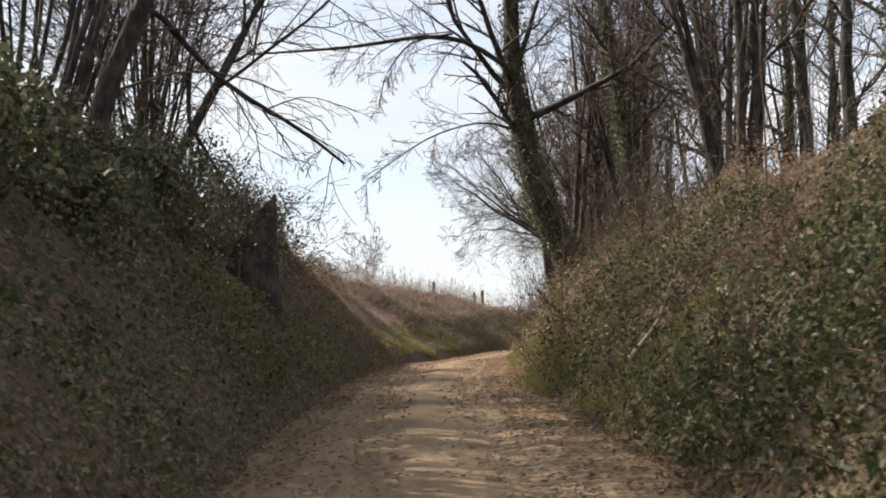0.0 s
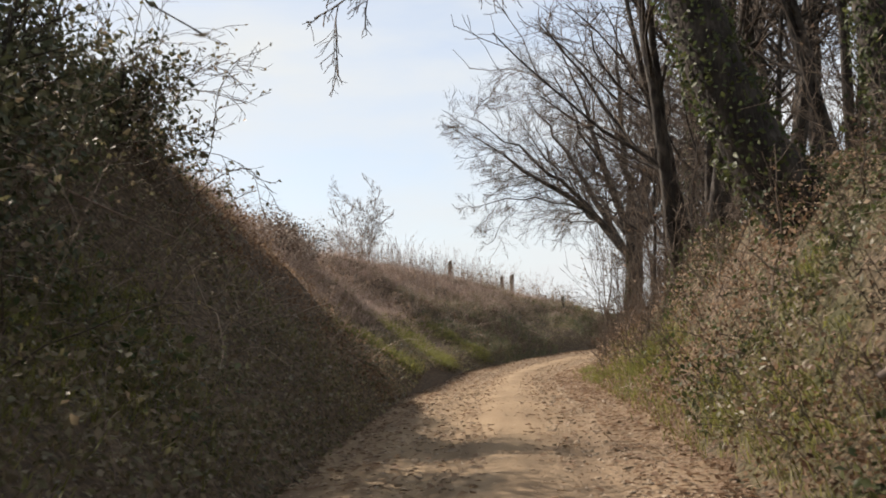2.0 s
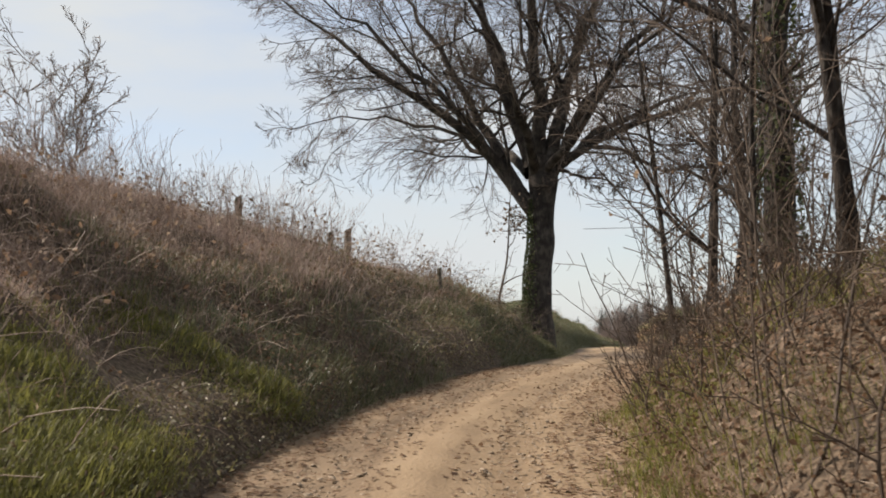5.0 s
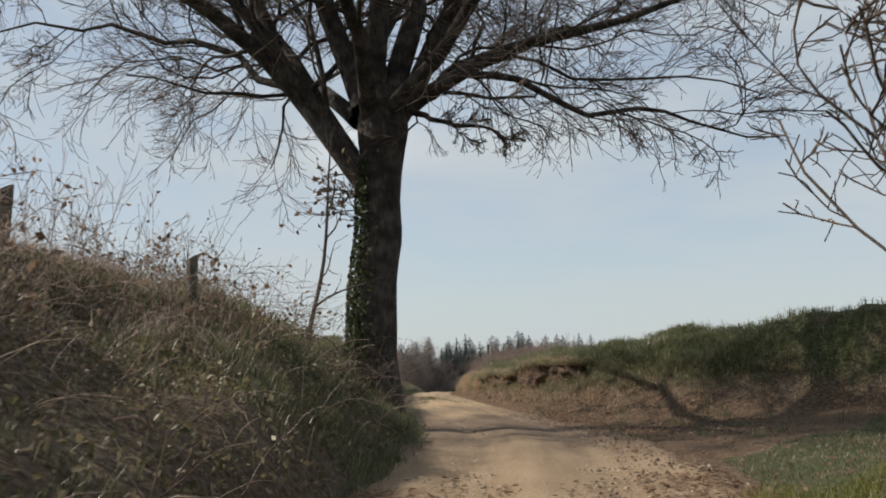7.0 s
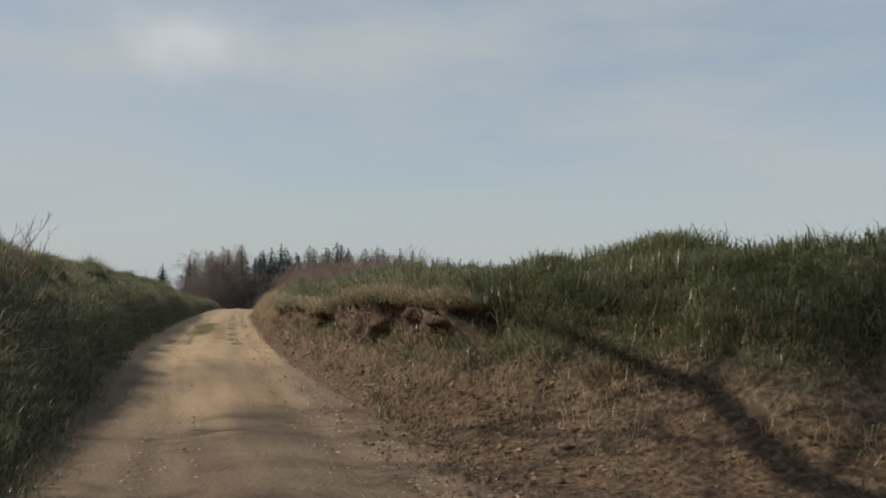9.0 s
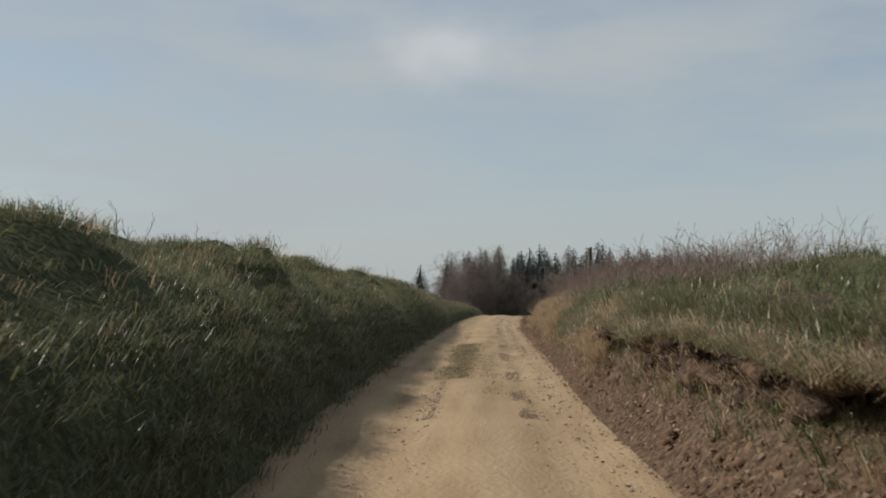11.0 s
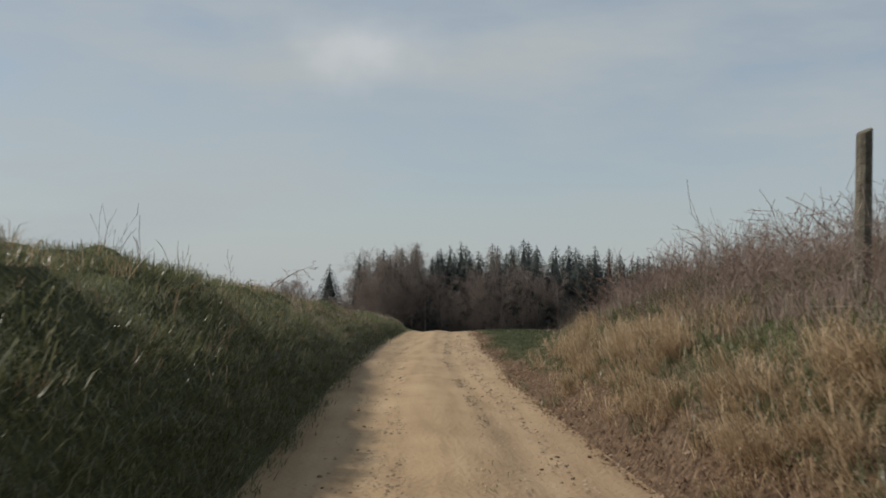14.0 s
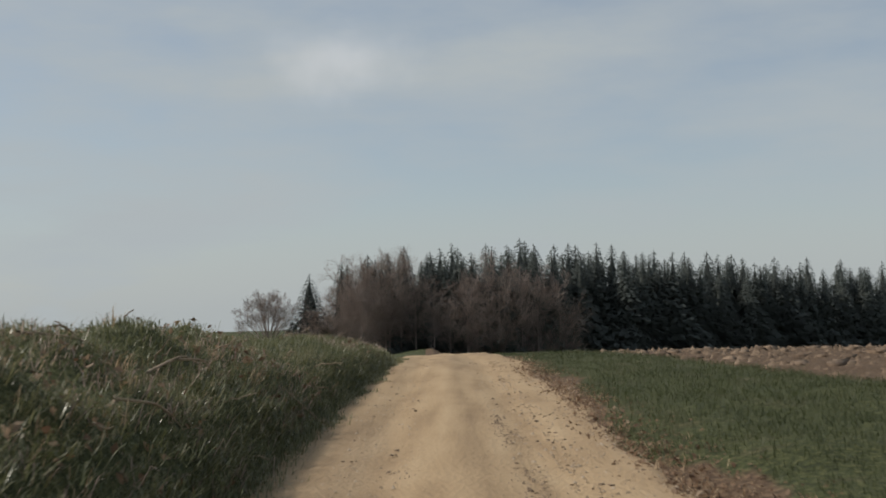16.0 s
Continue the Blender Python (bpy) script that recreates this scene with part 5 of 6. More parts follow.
p, nr = thicket(26, 46, -8.0, -2.8, 52000, 0.42, rv, lambda y, u, h: np.clip((h - 1.5) / 0.5, 0, 1), 0.8, 75)
add_leaves("bramble_thicket", "purple-brown bramble mounds along the brow", p, nr, 0.02, M_LITTER, 0.3)
p, nr = thicket(-3, 32, 2.0, 6.5, 60000, 0.5, rv, lambda y, u, h: on_bank(y, u, h) * clumpy(y, u, 1.5, 107, -0.25, 0.35))
add_leaves("bank_ivy", "dark ivy mounds over the wooded bank", p, nr, 0.03, M_IVY, 0.3)
p, nr = thicket(-3, 49, 2.0, 6.0, 46000, 0.5, rv, lambda y, u, h: on_bank(y, u, h) * clumpy(y, u, 1.9, 108, 0.0, 0.5))
add_leaves("bramble_thicket", "russet dead bramble leaves on the wooded bank", p, nr, 0.026, M_LITTER, 0.2)
p, nr = scatter(3600, 8, 24, 2.1, 4.6, rv, lambda y, u, h: clumpy(y, u, 1.5, 109, 0.15, 0.5) * np.clip((2.4 - h) / 0.5, 0, 1))
add_blades("lush_grass", "patches of green grass on the wooded bank", p, nr, 9, 0.15, 0.008, M_LUSH, 1.1, 1.8)
# lush grass at the foot of the banks
p, nr = scatter(5200, 13, 27, -4.4, -1.6, rv, lambda y, u, h: clumpy(y, u, 1.3, 97, 0.0, 0.5) * np.clip((2.2 - h) / 0.6, 0, 1))
add_blades("lush_grass", "patches of green grass on the shaded bank", p, nr, 8, 0.12, 0.008, M_LUSH, 1.0, 1.5)
p, nr = thicket(-3, 24, -4.2, -1.5, 16000, 0.4, rv, lambda y, u, h: on_bank(y, u, h) * clumpy(y, u, 1.1, 98, 0.0, 0.5))
add_leaves("bank_ivy", "ivy leaves trailing over the shaded bank", p, nr, 0.034, M_IVY, 0.45)
p, nr = scatter(20000, 33.5, 47, -4.6, -1.4, rv, lambda y, u, h: clumpy(y, u, 0.9, 51, -1.0, -0.2) * np.clip((1.7 - h) / 0.5, 0, 1) * np.clip((h - 0.1) / 0.2, 0, 1))
add_blades("lush_grass", "bright green grass at the foot of the bank", p, nr, 10, 0.075, 0.006, M_LUSH, 1.0, 1.3)
p, nr = scatter(5000, 46, 66, -4.6, -1.35, rv, lambda y, u, h: clumpy(y, u, 0.9, 62, -0.3, 0.4))
add_blades("bank_grass", "dull green grass between brambles on the bank", p, nr, 7, 0.15, 0.008, M_GRASS, 0.7, 0.9)
p, nr = scatter(13000, 14, 47.5, 1.85, 4.2, rv, lambda y, u, h: clumpy(y, u, 1.0, 52, -0.4, 0.5) * np.clip((1.1 - h) / 0.5, 0, 1))
add_blades("lush_grass", "bright green grass along the sunny verge", p[::2], nr[::2], 8, 0.13, 0.008, M_LUSH, 0.7, 0.8)
p, nr = scatter(5000, 27, 35, 2.1, 4.4, rv, lambda y, u, h: clumpy(y, u, 1.1, 74, -0.5, 0.3) * np.clip((1.2 - h) / 0.6, 0, 1))
add_blades("lush_grass", "rank green grass on the sunny bank", p, nr, 8, 0.15, 0.008, M_LUSH, 0.8, 1.2)
p, nr = scatter(22000, 52, 64, 2.5, 15, rv, lambda y, u, h: clumpy(y, u, 0.8, 53, -0.9, 0.1) * np.clip((58.2 + 0.7 * (line_x(y) + u - 9.3) + 0.6 * waves(line_x(y) + u, y, 1.3, 77) - y) / 1.2, 0, 1))
add_blades("junction_grass", "short worn grass between the lane and a side track", p, nr, 3, 0.045, 0.008, M_GRASS, 1.0)
p, nr = scatter(9000, 43, 55.5, 2.1, 6.0, rv, lambda y, u, h: clumpy(y, u, 1.0, 86, -0.9, -0.1) * np.clip((h + 0.12) / 0.15, 0, 1))
add_blades("bank_grass", "green grass on the end of the wooded bank", p, nr, 6, 0.12, 0.008, M_LUSH, 0.9, 1.4)
# dry grass and old stems along the brow
p, nr = scatter(13000, 45, 64, -12, -2.6, rv, lambda y, u, h: np.clip((h - 1.5) / 0.5, 0, 1) * clumpy(y, u, 0.7, 54, -0.8, 0.2))
add_blades("dry_grass", "tall straw-coloured dead grass on the brow", p[::2], nr[::2], 4, 0.26, 0.006, M_WEED, 0.8, 1.2)
p, nr = scatter(1100, 45, 62, -11.5, -3.4, rv, lambda y, u, h: np.clip((h - 1.7) / 0.5, 0, 1))
N = len(p)
st = p[:, None] + np.linspace(-0.03, 1, 6)[None, :, None] * np.concatenate([rv.normal(0, 0.25, (N, 2)), np.ones((N, 1))], 1)[:, None] * (0.5 + 0.8 * rv.random(N))[:, None, None]
sr0 = np.full((N, 1), 0.005) * np.linspace(1, 0.4, 6)
s1, r1 = spawn(st, sr0, 4, 0.3, 40, rv, K=4, start=0.4, up=0.1, thin=0.7)
v, q = joined(tubes(st, sr0, 3), tubes(s1, np.maximum(r1, 0.003), 3))
stuff("dead_weed_stalks", "thin dead weed stalks on the brow", "weeds", v, None, q, M_WEED)

p, nr = scatter(30000, 31, 63, -8.5, -2.6, rv, lambda y, u, h: np.clip((h - 1.2) / 0.7, 0, 1) * clumpy(y, u, 0.8, 95, -0.8, 0.2) * np.clip((y - 30) / 6, 0, 1) * np.clip((57 - y) / 6, 0.25, 1))
add_blades("dry_grass", "tangled pinkish dead grass over the upper bank", p, nr, 4, 0.3, 0.006, M_WEED, 1.1, 1.5)
p, nr = scatter(15000, 37, 63, -7.2, -2.4, rv, lambda y, u, h: np.clip((h - 0.9) / 0.6, 0, 1) * clumpy(y, u, 0.9, 85, -0.6, 0.3))
add_blades("dry_grass", "pale dead grass and stems on the bramble bank", p, nr, 3, 0.2, 0.005, M_WEED, 1.0, 1.4)
# green bank beyond the oak
p, nr = scatter(15000, 60, 134, -5.4, -1.42, rv, lambda y, u, h: np.clip((y - 58) / 8, 0, 1) * np.where(u < -4.2, 0.5, 1.0) * (0.45 + 0.55 * clumpy(y, u, 1.6, 55, -0.6, 0.3)))
add_blades("bank_grass", "short dark green grass on the bank", p, nr, 8, 0.075, 0.0065, M_GRASS, 1.4, 2.4)
p, nr = scatter(7500, 62, 124, -2.1, -1.22, rv, lambda y, u, h: np.clip((y - 60) / 6, 0, 1))
add_blades("bank_grass", "grass hanging down the steep foot of the bank", p, nr, 8, 0.08, 0.0065, M_GRASS, 1.3, 2.6)
p, nr = scatter(5000, 66, 124, -5.5, -1.6, rv, lambda y, u, h: 0.1 + 0.9 * clumpy(y, u, 1.3, 56, 0.0, 0.6))
add_blades("dry_grass", "pale dead grass among the green tufts", p, nr, 2, 0.13, 0.006, M_DRY, 1.0, 1.4)
p, nr = scatter(15000, 60, 170, -34, -5.6, rv, lambda y, u, h: np.clip(1.2 + u / 40, 0.15, 1))
add_blades("field_grass", "short green field grass behind the bank", p, nr, 3, 0.10, 0.013, M_GRASS, 0.7)
# sunny bank beyond the junction: turf on top, tan tufts and raw earth on the face
p, nr = scatter(13000, 56, 114, 1.7, 8.0, rv, lambda y, u, h: np.clip((h - 0.4 - 0.4 * clumpy(y, u, 1.2, 57)) / 0.3, 0, 1) * np.where(u > 5.5, 0.4, 1) * (0.4 + 0.6 * clumpy(y, u, 1.4, 58, -0.5, 0.3)))
add_blades("bank_grass", "green grass on the sunny bank top", p, nr, 6, 0.11, 0.010, M_GRASS, 0.9, 1.4)
p, nr = scatter(15000, 66, 113, 1.75, 3.4, rv, lambda y, u, h: np.clip((h - 0.35) / 0.2, 0, 1) * np.clip((1.15 - h) / 0.3, 0, 1) * (0.3 + 0.7 * clumpy(y, u, 1.6, 72, -0.7, 0.1)) * np.clip((y - 64) / 12, 0.35, 1))
add_blades("bank_grass", "green grass hanging from the bank face", p, nr, 7, 0.11, 0.007, M_GRASS, 1.1, 2.2)
p, nr = scatter(5500, 64, 112, 1.5, 3.4, rv, lambda y, u, h: np.clip((h - 0.12) / 0.2, 0, 1) * np.clip((1.35 - h) / 0.4, 0, 1) * clumpy(y, u, 1.1, 59, 0.15, 0.6) * np.clip((y - 66) / 18, 0.15, 1))
add_blades("dry_grass", "matted tan dead grass hanging on the bank face", p, nr, 7, 0.16, 0.005, M_DRY, 1.2, 2.6)
p, nr = scatter(2600, 64.5, 70.5, 2.4, 5.5, rv, lambda y, u, h: np.clip((h - 0.55) / 0.2, 0, 1))
add_blades("bank_grass", "thick green grass on the bank's shoulder", p, nr, 9, 0.14, 0.007, M_GRASS, 1.2, 2.2)
p, nr = scarp_points(3600, rv)
add_blades("bank_grass", "green grass on the turf lip above the eroded scarp", p, nr, 9, 0.14, 0.007, M_GRASS, 1.1, 1.8)
p, nr = scarp_points(700, rv, 0.02)
add_blades("bank_grass", "green grass drooping over the scarp's edge", p, nr, 9, 0.17, 0.006, M_GRASS, 2.2, 4.0)
p, nr = scarp_points(1700, rv, 0.05)
add_blades("dry_grass", "dead grass and rootlets hanging down the scarp", p, nr, 6, 0.27, 0.005, M_DRY, 2.0, 5.0)
p, nr = scatter(9000, 62, 86, 1.5, 4.6, rv, lambda y, u, h: np.clip((0.85 - h) / 0.4, 0, 1) * np.clip((u - 1.5) / 0.3, 0, 1) * clumpy(y, u, 1.3, 100, -0.6, 0.2))
add_leaves("leaf_litter", "dark dead leaves and stems along the eroded bank", p + nr * 0.015, nr, 0.026, M_LITTER, 0.5)
p, nr = scatter(2600, 63, 88, 1.7, 4.4, rv, lambda y, u, h: np.clip((0.9 - h) / 0.3, 0, 1) * np.clip((h - 0.05) / 0.1, 0, 1) * clumpy(y, u, 1.6, 101, -0.2, 0.4))
add_blades("bank_grass", "green tufts rooted in the eroded bank face", p, nr, 6, 0.1, 0.007, M_GRASS, 1.1, 2.0)
p, nr = scatter(9000, 63, 116, 1.5, 3.6, rv, lambda y, u, h: np.clip((0.75 - h) / 0.4, 0, 1) * (u > 1.55))
add_leaves("leaf_litter", "brown leaf litter and crumbs at the bank foot", p + nr * 0.012, nr, 0.018, M_LITTER, 0.7)
p, nr = scatter(1500, 60, 130, -4.2, -1.5, rv, lambda y, u, h: np.clip((y - 60) / 6, 0, 1) * np.where(y > 120, 0.6, 1))
add_tussocks("grass_tussocks", "shaggy green grass tussocks along the bank", p, nr, 56, 0.14, 0.006, M_GRASS, 1.6, 3.0, 0.13)
p, nr = scatter(420, 64, 124, -3.4, -1.5, rv)
add_tussocks("grass_tussocks", "pale dead grass tussocks along the bank", p, nr, 14, 0.16, 0.006, M_DRY, 1.0, 2.0, 0.06)
p, nr = scatter(520, 62, 113, 1.7, 3.4, rv, lambda y, u, h: np.clip((h - 0.2) / 0.2, 0, 1) * np.clip((1.3 - h) / 0.3, 0.0, 1) * np.clip((y - 66) / 16, 0.3, 1))
add_tussocks("grass_tussocks", "tan dead grass tussocks drooping on the bank face", p, nr, 28, 0.21, 0.006, M_DRY, 1.0, 2.4, 0.05)
p, nr = scatter(2300, 60, 114, 1.7, 6.5, rv, lambda y, u, h: np.clip((h - 0.4) / 0.3, 0.1, 1) * np.where(u > 4.5, 0.5, 1))
add_tussocks("grass_tussocks", "green grass tussocks on the sunny bank", p, nr, 24, 0.17, 0.008, M_GRASS, 1.0, 1.9, 0.06)
p, nr = scatter(4500, 62, 112, 2.0, 6.5, rv, lambda y, u, h: np.clip((h - 0.6) / 0.3, 0, 1) * clumpy(y, u, 1.7, 81, -0.3, 0.5))
add_blades("dry_grass", "tan dead blades among the bank-top grass", p, nr, 2, 0.17, 0.004, M_DRY, 1.2, 1.8)
p, nr = scatter(520, 80, 113, 1.85, 3.0, rv, lambda y, u, h: clumpy(y, u, 1.1, 59, 0.0, 0.4) * np.clip((h - 0.3) / 0.2, 0, 1) * np.clip((1.15 - h) / 0.3, 0, 1))
add_tussocks("grass_tussocks", "big tan tussocks hanging over the bank face", p, nr, 110, 0.36, 0.006, M_DRY, 1.3, 3.4, 0.09)
# the bank round the side track: dead grass hanging down its face under green tufts
p, nr = scatter(26000, 55.5, 72, 2.4, 17, rv, lambda y, u, h: np.clip((h - 0.15) / 0.2, 0, 1) * np.clip((1.35 - h) / 0.4, 0, 1) * (0.25 + 0.75 * clumpy(y, u, 1.5, 96, -0.4, 0.4)))
add_blades("dry_grass", "tan dead grass hanging down the bank by the side track", p, nr, 6, 0.15, 0.006, M_DRY, 1.2, 2.6)
p, nr = scatter(900, 55.5, 72, 2.4, 17, rv, lambda y, u, h: np.clip((h - 0.5) / 0.2, 0, 1) * np.clip((1.7 - h) / 0.3, 0, 1))
add_tussocks("grass_tussocks", "green tussocks overhanging the bank by the side track", p, nr, 34, 0.2, 0.008, M_GRASS, 1.4, 2.8, 0.11)
# dry weeds and briars on top, round the tall post
p, nr = scatter(22000, 84, 113.5, 2.6, 7.0, rv, lambda y, u, h: np.clip((h - 0.9) / 0.3, 0, 1) * np.clip((y - 84) / 14, 0.35, 1))
add_blades("dry_grass", "pinkish dead grass on the bank top", p, nr, 3, 0.22, 0.005, M_WEED, 0.9, 1.2)
p, nr = scatter(5200, 84, 113, 2.6, 6.5, rv, lambda y, u, h: np.clip((h - 0.95) / 0.3, 0, 1) * np.where(y > 98, 1.0, 0.45))
N = len(p)
st = p[:, None] + np.linspace(-0.03, 1, 5)[None, :, None] * np.concatenate([rv.normal(0, 0.4, (N, 2)), np.ones((N, 1))], 1)[:, None] * (0.2 + 0.5 * rv.random(N) ** 1.3)[:, None, None]
sr0 = np.full((N, 1), 0.004) * np.linspace(1, 0.4, 5)
s1, r1 = spawn(st, sr0, 6, 0.42, 48, rv, K=2, start=0.25, up=0.06, wander=0.3, thin=0.7)
v, q = joined(tubes(st, sr0, 3), tubes(s1, np.maximum(r1, 0.0025), 3))
stuff("dead_weed_stalks", "tangled reddish-brown weed stalks on the bank top", "weeds", v, None, q, M_WEED)
# tall thin stalks standing from the green bank
p, nr = scatter(12, 70, 116, -5.5, -2.6, rv)
for by, bu, bn in ((74.5, -2.3, 26),):
    y_b, u_b = by + rv.normal(0, 0.35, bn), bu + rv.normal(0, 0.2, bn)
    x_b = line_x(y_b) + u_b
    p = np.concatenate([p, np.stack([x_b, y_b, ground_z(x_b, y_b)], -1)])
N = len(p)
st = p[:, None] + np.linspace(-0.03, 1, 7)[None, :, None] * np.concatenate([rv.normal(0.1, 0.3, (N, 2)), np.ones((N, 1))], 1)[:, None] * (0.3 + 0.4 * rv.random(N))[:, None, None]
st[:, 1:, :2] += np.cumsum(rv.normal(0, 0.015, (N, 6, 2)), 1)
sr0 = np.full((N, 1), 0.006) * np.linspace(1, 0.4, 7)
s1, r1 = spawn(st, sr0, 5, 0.35, 28, rv, K=4, start=0.25, up=0.1, wander=0.1, thin=0.7)
v, q = joined(tubes(st, sr0, 3), tubes(s1, np.maximum(r1, 0.003), 3))
stuff("dead_weed_stalks", "thin dry stalks rising above the green bank", "weeds", v, None, q, M_WEED)
# a few taller stalk bunches farther up, behind the brow
st = []
for b_x, b_y, b_h, bn in ((20.6, 119.7, 2.1, 7), (21.9, 117.6, 1.2, 5), (18.3, 112.0, 0.8, 6)):
    for k in range(bn):
        x_b, y_b = b_x + rv.normal(0, 0.10), b_y + rv.normal(0, 0.25)
        z_b = float(ground_z(np.array(x_b), np.array(y_b))) - 0.05
        lean = rv.normal(0.08, 0.16, 2)
        tall = b_h * (0.6 + 0.45 * rv.random())
        st.append([[x_b + lean[0] * tall * f * f, y_b + lean[1] * tall * f * f, z_b + tall * f] for f in np.linspace(0, 1, 7)])
st = np.array(st)
sr0 = np.full((len(st), 1), 0.007) * np.linspace(1, 0.45, 7)
s1, r1 = spawn(st, sr0, 4, 0.3, 25, rv, K=4, start=0.35, up=0.1, wander=0.08, thin=0.7)
v, q = joined(tubes(st, sr0, 4), tubes(s1, np.maximum(r1, 0.004), 3))
stuff("dead_weed_stalks", "tall thin dead stalks standing on the brow", "weeds", v, None, q, M_TWIG)
# ragged turf creeping over the lane's shaded edge
p, nr = scatter(17000, 76, 142, -1.6, -0.6, rv, lambda y, u, h: np.clip((-1.2 - u + 0.24 * np.clip((y - 121) / 8, 0, 1) + 0.15 * waves(u * 0.4, y, 2.6, 91)) / 0.2, 0, 1))
p[:, 2] = np.maximum(p[:, 2], lane_z(p[:, 1]) + 0.008)
add_blades("bank_grass", "ragged turf creeping over the lane edge", p, nr, 5, 0.075, 0.010, M_GRASS, 1.1, 1.6)
p, nr = scatter(6500, 120, 142, -5.5, -1.15, rv)
add_blades("bank_grass", "rough green grass on the low bank before the crest", p, nr, 7, 0.11, 0.008, M_GRASS, 1.1, 1.8)
p, nr = scatter(5200, 112, 140, -5.5, -1.35, rv, lambda y, u, h: clumpy(y, u, 1.6, 103, -0.2, 0.4))
add_blades("dry_grass", "tangled brown dead grass in the bank turf", p, nr, 4, 0.17, 0.006, M_WEED, 1.3, 2.2)
p, nr = scatter(2600, 112, 138, -5.0, -1.4, rv, lambda y, u, h: clumpy(y, u, 1.1, 104, -0.1, 0.4))
add_leaves("leaf_litter", "brown dead leaves caught in the bank turf", p + nr * 0.07, nr, 0.03, M_LITTER, 0.3)
p, nr = scatter(120, 114, 138, -4.6, -1.3, rv)
N = len(p)
az = rv.random(N) * 6.283
st = p[:, None] + [0, 0, 0.07] + np.linspace(0, 1, 5)[None, :, None] * (np.stack([np.cos(az), np.sin(az), 0.15 + 0.35 * rv.random(N)], -1) * (0.12 + 0.3 * rv.random(N) ** 2)[:, None])[:, None]
st[:, 1:] += np.cumsum(rv.normal(0, 0.018, (N, 4, 3)), 1)
v, q = tubes(st, np.full((N, 1), 0.008) * np.linspace(1, 0.6, 5), 4)
stuff("dead_weed_stalks", "bleached broken stalks lying in the bank grass", "weeds", v, None, q, M_STONE)
# lawn strip and the ploughed field
p, nr = scatter(30000, 105, 150, 1.95, 9.5, rv, lambda y, u, h: np.clip((u - 1.95 - 0.22 * waves(line_x(y) + u, y, 1.2, 120)) / 0.3 - 0.5 * (1 - clumpy(y, u, 2.2, 76)), 0, 1) * np.where(y > 128, 0.6, 1) * (u < plough_edge(y) + 0.2))
add_blades("verge_grass", "short green grass beside the ploughed field", p, nr, 6, 0.085, 0.005, M_VERGE, 1.0, 1.3)


def lumps(p, size, rng, squash=0.7):
    """Rough eight-cornered lumps at points p."""
    N = len(p)
    base = np.array([[1, 0, 0], [0, 1, 0], [-1, 0, 0], [0, -1, 0], [0.7, 0.7, 0.75], [-0.7, 0.7, 0.75], [-0.7, -0.7, 0.75], [0.7, -0.7, 0.75], [0, 0, 1.15]], float)
    v = base[None] * (1 + rng.normal(0, 0.3, (N, 9, 1))) * [1, 1, squash]
    az = rng.random(N) * 6.283
    c, s = np.cos(az)[:, None], np.sin(az)[:, None]
    v = np.stack([v[..., 0] * c - v[..., 1] * s, v[..., 0] * s + v[..., 1] * c, v[..., 2]], -1) * (size * (0.4 + 1.1 * rng.random(N) ** 2))[:, None, None] + p[:, None]
    f = np.array([[0, 1, 4], [1, 2, 5], [2, 3, 6], [3, 0, 7], [1, 5, 4], [2, 6, 5], [3, 7, 6], [0, 4, 7], [4, 5, 8], [5, 6, 8], [6, 7, 8], [7, 4, 8]])
    return v.reshape(-1, 3), (np.arange(N)[:, None, None] * 9 + f[None]).reshape(-1, 3)


def chips(p, size, rng, squash=0.7):
    """Small four-sided crumbs at points p."""
    N = len(p)
    v = np.array([[1, 0.2, 0], [-0.2, 1, 0], [-1, -0.2, 0], [0.2, -1, 0], [0, 0, 1.3]])[None] * (1 + rng.normal(0, 0.3, (N, 5, 1))) * [1, 1, squash]
    az = rng.random(N) * 6.283
    c, s = np.cos(az)[:, None], np.sin(az)[:, None]
    v = np.stack([v[..., 0] * c - v[..., 1] * s, v[..., 0] * s + v[..., 1] * c, v[..., 2]], -1) * (size * (0.4 + 1.1 * rng.random(N) ** 2))[:, None, None] + p[:, None]
    f = np.array([[0, 1, 4], [1, 2, 4], [2, 3, 4], [3, 0, 4]])
    return v.reshape(-1, 3), (np.arange(N)[:, None, None] * 5 + f[None]).reshape(-1, 3)


p, nr = scatter(26000, 108, 190, 2.9, 46, rv, lambda y, u, h: np.clip(1.3 - (u + (y - 106) * 0.5) / 60, 0.12, 1) * (u > plough_edge(y)))
v, t = chips(p - [0, 0, 0.02], 0.07, rv, 0.8)
stuff("plough_clods", "brown ploughed clods of earth", "soil", v, t, None, M_SOD)
p, nr = scatter(2600, 116, 150, 3.0, 30, rv, lambda y, u, h: np.clip((u - plough_edge(y)) / 0.6, 0, 1))
v, t = lumps(p - [0, 0, 0.04], 0.12, rv, 0.6)
stuff("plough_clods", "large upturned clods in the ploughed field", "soil", v, t, None, M_SOD)
# raw reddish earth on the bank face, crumbs along its foot and on the lane
p, nr = scatter(34000, 63, 113, 1.45, 3.6, rv, lambda y, u, h: np.clip((0.95 - h - 0.012 * (y - 66)) / 0.4, 0, 1) * np.clip((u - 1.4) / 0.3, 0.2, 1))
v, t = chips(p - nr * 0.006, 0.017, rv, 0.8)
stuff("earth_crumbs", "crumbly reddish-brown earth on the bank face and foot", "soil", v, t, None, M_CRUMB)
p, nr = scatter(3400, 64, 86, 1.6, 4.0, rv, lambda y, u, h: np.clip((h - 0.1) / 0.2, 0, 1) * np.clip((0.85 - h) / 0.3, 0, 1) * clumpy(y, u, 1.8, 83, -0.4, 0.4))
